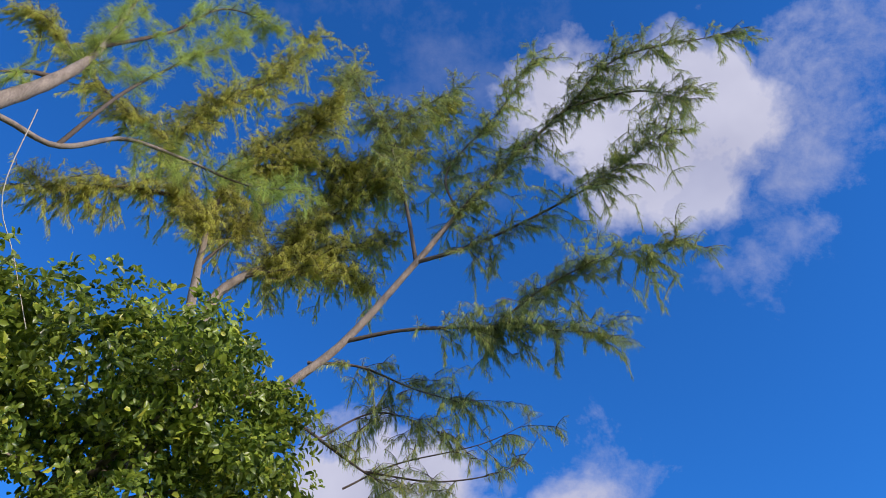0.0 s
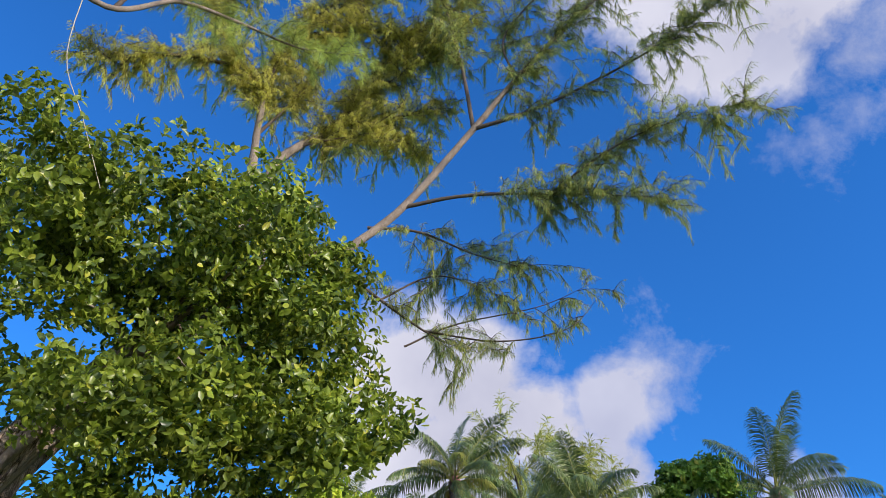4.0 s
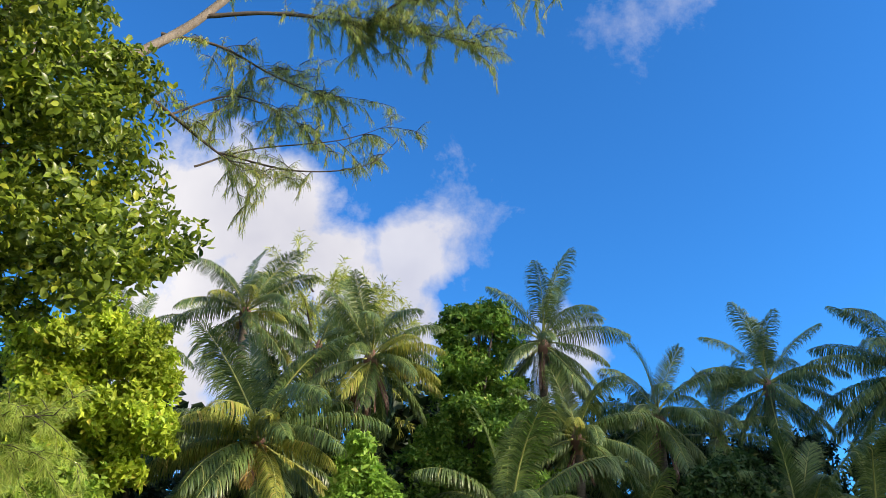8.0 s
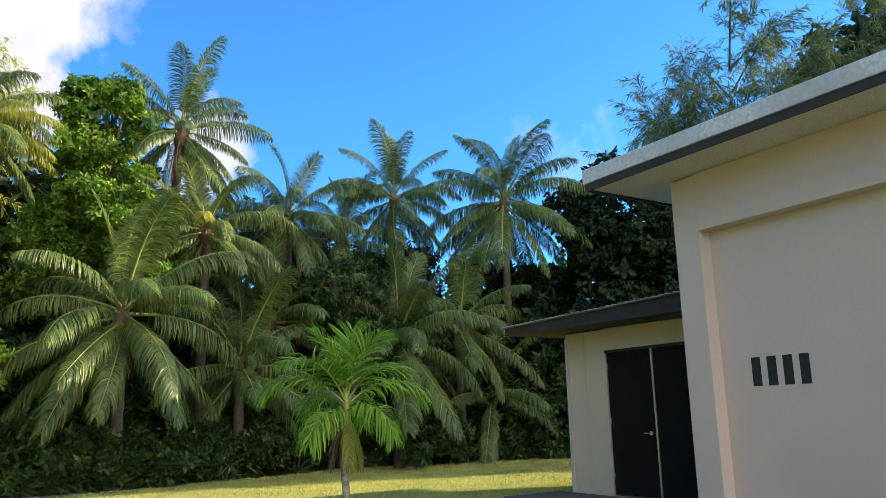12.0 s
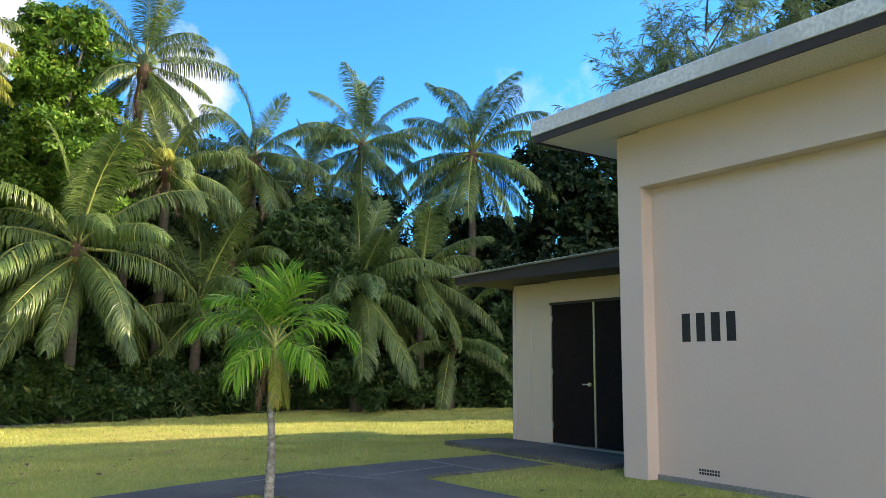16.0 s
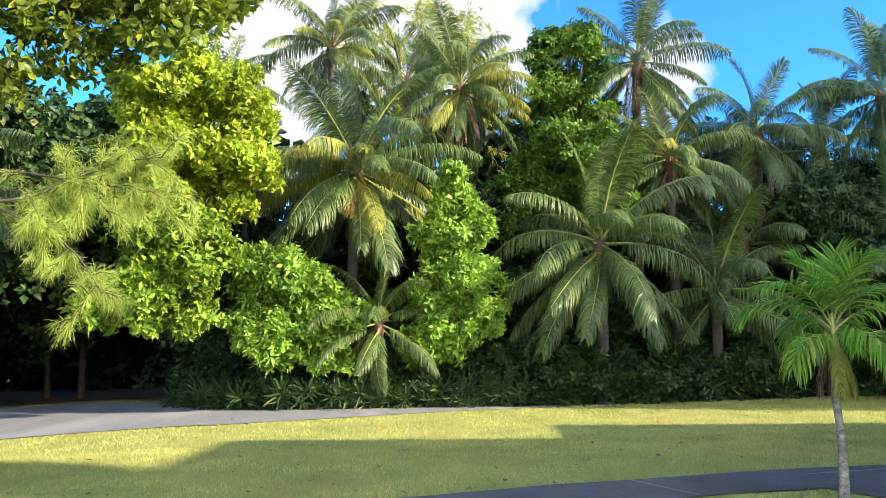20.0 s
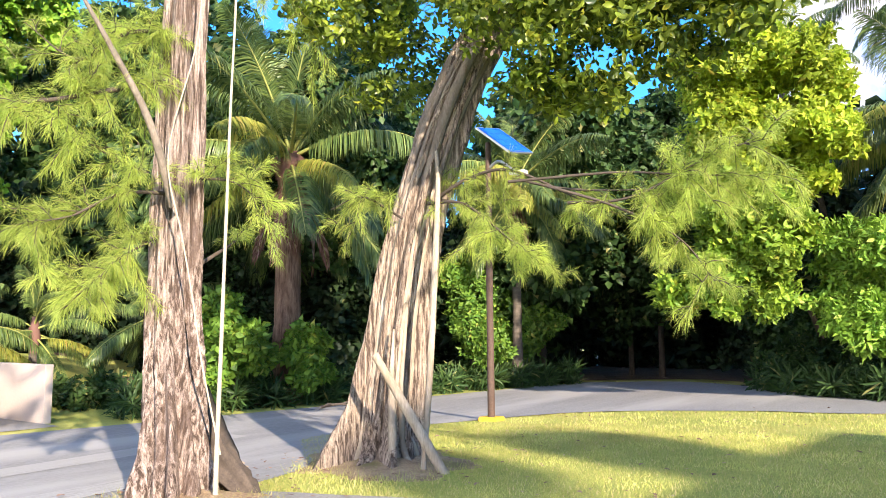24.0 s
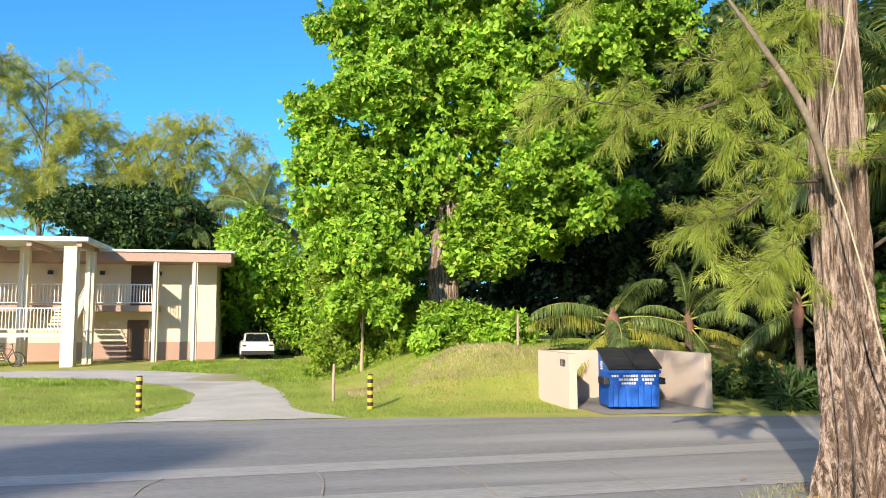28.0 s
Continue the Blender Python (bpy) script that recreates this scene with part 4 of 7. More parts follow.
def build_bollards():
    first = None
    for x, y in ((-18.05, 1.73), (-18.7, -3.28)):
        if first is None:
            first = b = thing("bollard", (x, y, float(gz(x, y)) - 0.02), "black and yellow striped bollard on the grass", "bollard", "bollards by the driveway")
            for k in range(9):
                V, F = tube([(0, 0, k * 0.085), (0, 0, k * 0.085 + 0.085)], [0.065, 0.065], 16)
                place("stripe", mesh_np("stripe", V, F, M["yellow"] if k % 2 == 0 else M["black"], True), b)
            bm = bmesh.new()
            bmesh.ops.create_cone(bm, cap_ends=True, segments=16, radius1=0.067, radius2=0.05, depth=0.025, matrix=Matrix.Translation((0, 0, 0.775)))
            part("cap", bm, M["black"], b)
        else:
            copy_thing(first, pose(x, y, float(gz(x, y)) - 0.02))
    for x, y, h, lean in ((-20.0, 1.04, 1.0, 2), (-22.2, 6.5, 1.0, -1)):
        s = thing("wooden_stake", (x, y, float(gz(x, y)) - 0.1), "thin weathered grey wooden stake in the grass", "stake", "stakes in the grass")
        V, F = tube(spline([(0, 0, 0), (0.01 * lean, 0, h * 0.5), (0.02 * lean, 0.01, h)], 6), [0.045, 0.035], 7, 0.06)
        place("post", mesh_np("post", V, F, M["root"], True), s)


build_bin_wall()
build_dumpster()
build_lamp()
build_bollards()

# ---- apartment house ----


def build_apartments():
    a = thing("apartment_house", (-40.0, -4.4, -0.4), "two-storey cream apartment house with white railings", "building")
    # x = 0 is the front line of the columns, walls stand behind it
    part("wall", box_bm(-9.5, -26, 0, -2.0, 0.9, 5.3), M["apt"], a, "cream rendered wall")
    part("plinth", box_bm(-2.0, -26, 0, -1.97, 0.9, 0.95), M["aptband"], a, "dusty pink painted base band")
    part("balcony_floor", box_bm(-2.0, -26, 2.45, -0.1, -1.8, 2.75, 0.02), M["aptband"], a, "pink edged balcony slab")
    part("roof", box_bm(-10.2, -26.6, 5.3, 0.35, 1.9, 5.42, 0.02), M["roofwhite"], a, "pale flat roof edge")
    part("fascia", box_bm(-10.1, -26.5, 4.85, 0.25, 1.75, 5.3, 0.02), M["aptband"], a, "dusty pink roof fascia")
    part("stair_roof", box_bm(-2, -12.6, 5.42, 3.9, -4.0, 5.62, 0.02), M["roofwhite"], a, "pale roof over the stairs")
    for y in (-4.4, -6.4, -8.4, -10.4):
        part("roof_beam", box_bm(-1.9, y - 0.1, 5.2, 3.7, y + 0.1, 5.42), M["aptband"], a)
    for x, y, w in ((3.2, -4.8, 0.27), (3.2, -8.7, 0.27), (1.0, -4.5, 0.2), (1.0, -7.3, 0.2), (0.0, -1.75, 0.13), (0.0, 0.05, 0.13), (3.2, -12.2, 0.27)):
        c = part("column", box_bm(x - w, y - w, 0, x + w, y + w, 5.42 if x > 0.5 else 4.86, 0.02), M["apt"], a, "cream square column")
        if x < 3:
            V, F = tube([(x + w + 0.05, y, 0.1), (x + w + 0.05, y, 5.1)], [0.05, 0.05], 8)
            place("downpipe", mesh_np("downpipe", V, F, M["white"], True), c, "white downpipe")
    # doors, vents, lamp boxes
    for y, z in ((-2.85, 0.0), (-2.75, 2.75), (-13.5, 2.75), (-13.5, 0)):
        d = part("door", box_bm(-1.99, y - 0.5, z + 0.02, -1.94, y + 0.5, z + 2.05, 0.01), M["brown"], a, "brown door")
        part("door_handle", box_bm(-1.94, y + 0.36, z + 1.0, -1.89, y + 0.42, z + 1.06), M["steel"], d)
    for y, z in ((-1.1, 1.6), (-1.1, 3.9), (-7.0, 4.0), (-7, 1.5)):
        w = part("window", box_bm(-1.99, y - 0.24, z, -1.95, y + 0.24, z + 0.6, 0.01), M["apt"], a, "pale shuttered vent window")
        for k in range(6):
            part("louvre", box_bm(-1.95, y - 0.2, z + 0.04 + k * 0.09, -1.93, y + 0.2, z + 0.09 + k * 0.09), M["apt"], w)

    def rail(x0, y0, x1, y1, z, z1=None, n=20):
        z1 = z if z1 is None else z1
        r = place("railing", mesh_np("railing", *tube([(x0, y0, z + 1.0), (x1, y1, z1 + 1.0)], [0.035, 0.035], 6), M["white"]), a, "white metal railing")
        place("rail", mesh_np("rail", *tube([(x0, y0, z + 0.12), (x1, y1, z1 + 0.12)], [0.025, 0.025], 6), M["white"]), r)
        V, F = tube([(0, 0, 0.1), (0, 0, 1.0)], [0.022, 0.022], 5)
        me = mesh_np("baluster", V, F, M["white"])
        for k in range(n):
            u = (k + 0.5) / n
            b = place("baluster", me, r)
            b.location = (x0 + (x1 - x0) * u, y0 + (y1 - y0) * u, z + (z1 - z) * u)

    rail(-0.15, -4.6, -0.15, -1.9, 2.75, n=20)
    rail(-0.15, -9.4, -0.15, -5.4, 2.75, n=24)
    rail(3.5, -8.4, 3.5, -5.1, 1.55, n=24)
    rail(-0.15, -26, -0.15, -12.4, 2.75, n=60)
    part("stair_landing", box_bm(2.0, -8.5, 1.32, 3.5, -5.0, 1.5, 0.02), M["apt"], a, "cream stair landing")
    for k in range(8):
        part("stair_step", box_bm(2.0 - (k + 1) * 0.27, -6.1, 1.5 + k * 0.155, 2.0 - k * 0.27, -5.0, 1.6 + k * 0.155), M["apt"], a)
        part("stair_step", box_bm(2.0 - (k + 1) * 0.27, -9.2, 1.22 - k * 0.165, 2.0 - k * 0.27, -8.1, 1.32 - k * 0.165), M["apt"], a)
    rail(2.0, -4.95, -0.2, -4.95, 1.55, 2.75, 12)
    for y in (-7, -4.6, -1.9):
        part("wall_lamp", box_bm(-1.97, y - 0.12, 4.3, -1.8, y + 0.12, 4.5, 0.02), M["black"], a, "black wall lamp")
    # cycle by the stairs
    c = thing("bicycle", (-37.4, -11.9, -0.38), "dark bicycle leaning by the stairs", "bicycle")
    for y in (-0.5, 0.5):
        q = np.linspace(0, 2 * np.pi, 25)
        V, F = tube(np.column_stack([np.zeros(25), y + 0.32 * np.cos(q), 0.33 + 0.32 * np.sin(q)]), [0.022, 0.022], 5)
        place("wheel", mesh_np("wheel", V, F, M["black"]), c)
    V, F = join([tube([p, q], [0.018, 0.018], 6) for p, q in (((0, -0.5, 0.33), (0, -0.2, 0.8)), ((0, -0.2, 0.8), (0, 0.32, 0.78)), ((0, 0.32, 0.78), (0, 0.5, 0.33)), ((0, -0.2, 0.8), (0, 0.02, 0.3)), ((0, 0.02, 0.3), (0, 0.32, 0.78)), ((0, 0.34, 0.78), (0, 0.3, 0.98)), ((-0.25, 0.28, 1.0), (0.25, 0.28, 1.0)))])
    place("cycle_frame", mesh_np("cycle_frame", V, F, M["black"]), c)
    part("saddle", box_bm(-0.07, -0.32, 0.86, 0.07, -0.08, 0.92, 0.02), M["black"], c)


def build_car():
    c = thing("car", (-43.0, -1.5, -0.36), "white saloon car parked facing the trees", "car", turn=184)
    c.matrix_basis = c.matrix_basis @ Matrix.Diagonal((0.94, 0.94, 0.92, 1))
    # local x ahead; the outline of the body is lofted across the width
    def loft(profile, half, z_off=0.0):
        bm = bmesh.new()
        rows = []
        for s, shrink in ((-1, 0.86), (-0.93, 0.97), (0, 1.0), (0.93, 0.97), (1, 0.86)):
            rows.append([bm.verts.new((x, s * half * (1 - 0.16 * max(0, z - 0.85) / 0.6), 0.3 + (z - 0.3) * shrink if abs(s) == 1 else z)) for x, z in profile])
        n = len(profile)
        for a, b in zip(rows, rows[1:]):
            for k in range(n):
                bm.faces.new((a[k], b[k], b[(k + 1) % n], a[(k + 1) % n]))
        bm.faces.new(rows[0])
        bm.faces.new(rows[-1][::-1])
        bmesh.ops.recalc_face_normals(bm, faces=bm.faces[:])
        return bm

    part("body", loft([(-2.25, 0.35), (-2.28, 0.62), (-2.2, 0.95), (-1.6, 1.0), (1.0, 0.98), (2.0, 0.8), (2.25, 0.6), (2.2, 0.3), (0, 0.22), (-2.1, 0.28)], 0.88), M["carpaint"], c)
    part("roof", loft([(-1.65, 0.98), (-0.95, 1.4), (0.0, 1.44), (0.45, 1.38), (1.15, 0.97)], 0.78), M["carpaint"], c, "white car roof")
    bm = bmesh.new()
    bm.faces.new([bm.verts.new(p) for p in ((-1.66, -0.62, 1.02), (-1.66, 0.62, 1.02), (-1.02, 0.55, 1.38), (-1.02, -0.55, 1.38))])
    bmesh.ops.solidify(bm, geom=bm.faces[:], thickness=-0.02)
    part("rear_window", bm, M["glass"], c, "dark rear window")
    for s in (-1, 1):
        part("tail_lamp", box_bm(-2.3, s * 0.7 - 0.12, 0.74, -2.2, s * 0.7 + 0.12, 0.83, 0.02), M["red"], c, "red tail lamp")
        for x in (-1.38, 1.38):
            bm = bmesh.new()
            bmesh.ops.create_cone(bm, cap_ends=True, segments=20, radius1=0.31, radius2=0.31, depth=0.2, matrix=Matrix.Translation((x, s * 0.78, 0.31)) @ Matrix.Rotation(radians(90), 4, "X"))
            w = part("wheel", bm, M["black"], c, "black tyre")
            bm = bmesh.new()
            bmesh.ops.create_cone(bm, cap_ends=True, segments=14, radius1=0.19, radius2=0.17, depth=0.21, matrix=Matrix.Translation((x, s * 0.785, 0.31)) @ Matrix.Rotation(radians(90), 4, "X"))
            part("rim", bm, M["steel"], w)
        part("side_window", box_bm(-1.0, s * 0.72 - 0.01, 1.02, 0.75, s * 0.72 + 0.01, 1.3), M["glass"], c)
    part("bumper", box_bm(-2.32, -0.84, 0.28, -2.16, 0.84, 0.5, 0.03), M["black"], c, "dark lower bumper")
    part("number_plate", box_bm(-2.31, -0.2, 0.6, -2.28, 0.2, 0.7), M["white"], c, "pale plate")


build_apartments()
build_car()

# ---- palms ----


def frond_mesh(name, L, e0, bend, n, leaflet, mat, seed, hang=0.6, width=0.05, stiff=0.0, curl_side=0.0, bare=0.2, sweep=0.75, loose=0.06):
    """A feather frond that leaves the origin along +x at e0 degrees and bends down by bend degrees."""
    r = np.random.default_rng(seed)
    s = np.linspace(0, 1, 24)
    ang = np.radians(e0 - bend * (0.25 * s + 0.75 * s**2.1))
    dx, dz = np.cos(ang), np.sin(ang)
    X = np.r_[0, np.cumsum((dx[1:] + dx[:-1]) / 2)] / 23 * L
    Z = np.r_[0, np.cumsum((dz[1:] + dz[:-1]) / 2)] / 23 * L
    path = np.column_stack([X, curl_side * L * s**2, Z])
    V0, F0 = tube(path, [0.06 * L / 4, 0.032 * L / 4, 0.02 * L / 4, 0.004], 5)
    k = len(V0)
    T = unit(np.gradient(path, axis=0))
    P, D, LL, W, S = [], [], [], [], []
    for sd in (-1, 1):
        u = np.clip(np.linspace(bare, 0.998, n) + r.uniform(-0.4, 0.4, n) / n, 0.05, 1)
        p = np.stack([np.interp(u, s, path[:, c]) for c in range(3)], -1)
        t = unit(np.stack([np.interp(u, s, T[:, c]) for c in range(3)], -1))
        side = np.array((0, sd, 0.0))
        up = unit(np.cross(t, side) * sd)
        out = side + t * (sweep * 0.7 + sweep * u[:, None] ** 3) + up * (0.42 - 0.3 * u[:, None]) + loose * r.standard_normal((n, 3)) + stiff * up * r.uniform(-0.9, 0.9, (n, 1))
        prof = np.clip(1.15 * np.sin(np.pi * np.clip(0.16 + 0.8 * (u - bare) / (1 - bare), 0, 1)) ** 0.6, 0.2, 1)
        P.append(p), D.append(unit(out)), LL.append(leaflet * prof * r.uniform(0.82, 1.1, n)), W.append(width * (0.55 + 0.45 * prof))
        S.append(unit(t + 0.14 * r.standard_normal((n, 3))))
    P, D, LL, W, S = (np.concatenate(q) for q in (P, D, LL, W, S))
    down = np.array((0, 0, -1.0))
    g = (hang * r.uniform(0.75, 1.2, len(P)))[:, None]
    rows, q = [], P
    for share, w, fat in ((0.0, 0.0, 0.35), (0.3, 0.2, 1.0), (0.4, 0.75, 0.8), (0.3, 1.15, 0.0)):
        d = unit(D * np.maximum(1 - g * w, 0.08) + down * g * w * 1.25)
        q = q + d * (LL * share)[:, None]
        sv = unit(S - d * (S * d).sum(1, keepdims=True)) * (W * 0.5 * fat)[:, None]
        rows += [q] if fat == 0 else [q - sv, q + sv]
    V = np.stack(rows, 1).reshape(-1, 3)
    F = (np.array([(0, 1, 3), (0, 3, 2), (2, 3, 5), (2, 5, 4), (4, 5, 6)])[None] + (np.arange(len(P)) * 7)[:, None, None]).reshape(-1, 3)
    faces = np.concatenate([F0[:, :3], F0[:, [0, 2, 3]], F + k])
    mi = np.r_[np.ones(2 * len(F0), int), np.zeros(len(F), int)]
    return mesh_np(name, np.concatenate([V0, V]), faces, [mat, M["rachis"]], False, mi)


FRONDS = {}
for cls, (e0, bend) in enumerate(((82, 16), (64, 34), (44, 54), (24, 62), (4, 54), (-18, 40), (-42, 26))):
    for v in range(2):
        FRONDS[cls, v, "g"] = frond_mesh("frond", 4.0, e0 + 6 * v, bend + 14 * v, 118, 0.95, M["frond"], 10 * cls + v, (0.3, 0.5, 0.72, 0.85, 0.92, 0.95, 0.9)[cls], 0.034, 0, 0.07 * (-1) ** (v + cls), 0.17, (1.2, 0.9, 0.65, 0.5, 0.5, 0.5, 0.5)[cls])
for cls in (3, 4, 5):
    FRONDS[cls, 0, "y"] = frond_mesh("frond", 4.0, 24 - 24 * (cls - 3), 62 - 12 * (cls - 3), 118, 0.95, M["frond_y"], 80 + cls, 0.9, 0.034, 0, 0, 0.17, 0.5)
FRONDS[5, 0, "o"] = frond_mesh("frond", 2.7, -25, 45, 66, 0.6, M["frond_o"], 95, 0.85, 0.05)
FRONDS[6, 0, "d"] = frond_mesh("frond", 3.0, -62, 26, 64, 0.45, M["frond_dead"], 96, 1.0, 0.04)
FRONDS[6, 1, "d"] = frond_mesh("frond", 2.4, -76, 12, 60, 0.35, M["frond_dead"], 97, 1.0, 0.04)


def coconut(x, y, top, size=1.0, fronds=20, low=1.0, lean=(0.0, 0.0), yellow=(), orange=(), dead=0, nuts=0, spin=0.0, trunk=0.15, front=0, open_up=0.0, bark="palmtrunk", label="tall coconut palm with arching green fronds"):
    """A coconut palm: ringed trunk up to the crown at height top, and fronds from upright to hanging."""
    z = float(gz(x, y)) - 0.1
    p = thing("coconut_palm", (x - lean[0], y - lean[1], z), label, "palm tree", "coconut palms")
    h = top - z
    path = spline([(0, 0, 0), (lean[0] * 0.25, lean[1] * 0.25, h * 0.4), (lean[0] * 0.7, lean[1] * 0.7, h * 0.8), (lean[0], lean[1], h)], max(6, int(h * 3)))
    V, F = tube(path, [trunk * 1.5, trunk * 1.05, trunk, trunk * 0.9, trunk * 1.1], 12, 0.03, None, int(x * 7) % 97)
    place("trunk", mesh_np("trunk", V, F, M[bark], True), p)
    r = np.random.default_rng(int(abs(x * 31 + y * 17)) + 3)
    for k in range(fronds):
        f = k / (fronds - 1)
        cls = min(6, int(open_up + f**0.72 * (4.4 + 2.2 * low) + r.uniform(0, 0.9)))
        ob = place("frond", FRONDS[cls, int(r.integers(0, 2)), "g"], p)
        s = size * r.uniform(0.88, 1.1) * (0.85 if cls == 0 else 1.0)
        ob.matrix_basis = Matrix.Translation((lean[0], lean[1], h + 0.25 - 0.3 * f)) @ Matrix.Rotation(spin + k * 2.39996 + r.uniform(-0.22, 0.22), 4, "Z") @ Matrix.Rotation(r.uniform(-0.1, 0.1), 4, "Y") @ Matrix.Rotation(r.uniform(-0.4, 0.4), 4, "X") @ Matrix.Diagonal((s, s, s, 1))
    extra = [("y", 3 + j % 3, 0, a) for j, a in enumerate(yellow)] + [("o", 5, 0, a) for a in orange] + [("d", 6, j % 2, -1.6 + (j - dead / 2) * 0.7) for j in range(dead)]
    extra += [("g", 5 + j % 2, j % 2, -1.75 + (j - (front - 1) / 2) * 0.32) for j in range(front)]
    names = {"g": "", "y": "frond in yellowing and sunlit colour", "o": "orange dying frond", "d": "dead brown hanging frond"}
    for kind, cls, v, a in extra:
        ob = place("frond", FRONDS[cls, v, kind], p, names[kind])
        s = size * r.uniform(0.8, 1.0)
        ob.matrix_basis = Matrix.Translation((lean[0], lean[1], h - 0.12)) @ Matrix.Rotation(a, 4, "Z") @ Matrix.Rotation(r.uniform(-0.3, 0.3), 4, "X") @ Matrix.Diagonal((s, s, s, 1))
    for j in range(nuts):
        a = j * 2.1 + spin
        bm = bmesh.new()
        bmesh.ops.create_icosphere(bm, subdivisions=2, radius=0.13)
        for v in bm.verts:
            v.co = Vector((v.co.x + lean[0] + 0.28 * math.cos(a), v.co.y + lean[1] + 0.28 * math.sin(a), v.co.z * 1.25 + h - 0.32 - 0.08 * (j % 2)))
        part("coconut", bm, M["nut"], p, "orange-green coconut")
    # fibrous crown base
    V, F = tube(spline([(lean[0], lean[1], h - 0.5), (lean[0], lean[1], h - 0.1), (lean[0], lean[1], h + 0.45)], 8), [trunk * 1.1, trunk * 1.7, 0.05], 9, 0.1)
    place("crown_base", mesh_np("crown_base", V, F, M["frond_dead"], True), p, "brown fibrous crown base")
    return p


# x, y, crown height and the rest, from the house side to the road
# some yellow fronds of the first three palms stand in for sunlight
coconut(-1.1, 27.1, 12.1, 0.74, 20, 0.9, spin=0.4, nuts=3, yellow=(-2.1, -1.0, 0.3, -1.5), label="tall coconut palm with sunlight in its yellow frond colour")
coconut(-0.14, 22.6, 6.6, 0.95, 25, 0.9, (0.2, 0.1), yellow=(-2.3, -0.7, -1.2, -1.9, -2.9, -0.2, -1.5, -3.3), orange=(-1.75, -1.5), front=2, nuts=4, spin=1.0, label="coconut palm with sunlit fronds and orange nuts")
coconut(3.1, 24.0, 9.7, 0.74, 24, 0.7, (0.3, 0), yellow=(-0.6, 0.1, -1.9, -1.1, -0.3), dead=7, nuts=2, spin=2.0, label="coconut palm with a skirt of dead brown fronds")
coconut(6.7, 21.3, 4.25, 0.9, 25, 1.1, front=3, spin=0.2, nuts=3, label="low coconut palm with wide hanging fronds")
coconut(9.2, 24.6, 10.9, 0.76, 24, 0.95, (0.3, 0.1), dead=3, spin=0.7)
coconut(9.7, 23.4, 7.3, 0.7, 22, 1.0, yellow=(-2.0,), dead=2, spin=1.7)
coconut(13.4, 24.9, 8.6, 0.8, 24, 1.1, dead=3, spin=2.6)
coconut(19.1, 26.3, 10.5, 0.84, 24, 0.9, (0.4, 0), spin=1.2)
coconut(22.0, 22.6, 10.0, 0.95, 28, 1.1, spin=0.1, label="tall coconut palm with a full shaded crown")
coconut(15.6, 21.3, 4.0, 0.95, 21, 0.85, front=2, spin=0.9, label="low coconut palm with broad shaded fronds")
coconut(12.6, 24.6, 4.7, 0.9, 20, 0.6, spin=2.2, label="young coconut palm with upright fronds")
coconut(10.6, 22.6, 3.0, 0.85, 18, 0.7, spin=2.9, label="young coconut palm with upright fronds")
coconut(0.5, 21.2, 2.1, 0.6, 15, 0.9, spin=0.6, trunk=0.08, front=1, label="small young coconut palm at the forest edge")
coconut(-5.9, 32.6, 12.6, 0.7, 18, 0.9, spin=1.1)
coconut(1.7, 29.1, 11.6, 0.66, 18, 0.9, spin=2.8)
coconut(16.8, 26.6, 8.4, 0.75, 18, 0.9, spin=0.3)
coconut(18.6, 21.7, 4.6, 0.85, 18, 0.8, spin=1.9)
coconut(19.6, 21.2, 2.2, 0.7, 13, 0.7, spin=0.4)
coconut(-15.3, 14.9, 6.1, 1.05, 28, 0.9, dead=14, yellow=(-1.2, -0.2, -2.2), spin=0.5, trunk=0.34, bark="shag", label="coconut palm with a shaggy brown trunk")
coconut(-13.0, 23.4, 6.4, 0.92, 24, 0.95, dead=8, yellow=(-1.9, -0.9, -0.2, -1.4, 0.3), spin=1.6, label="coconut palm with dead fronds beyond the lamp")
coconut(-19.6, 8.3, 1.5, 0.62, 9, 0.0, open_up=1.6, yellow=(-1.75, 1.35, -1.25, 1.75), spin=0.2, trunk=0.15, label="small coconut palm behind the bin wall")
coconut(-20.2, 10.8, 1.5, 0.5, 11, 0.6, yellow=(-1.3, 1.2), spin=1.2, trunk=0.1, label="small coconut palm behind the bin wall")
coconut(-18.5, 13.0, 1.9, 0.6, 12, 0.7, spin=2.2, trunk=0.1)
coconut(-52.5, -1.7, 8.6, 0.9, 16, 0.7, spin=0.8)
coconut(-55.1, -6.6, 8.3, 0.9, 16, 0.7, spin=2.0)


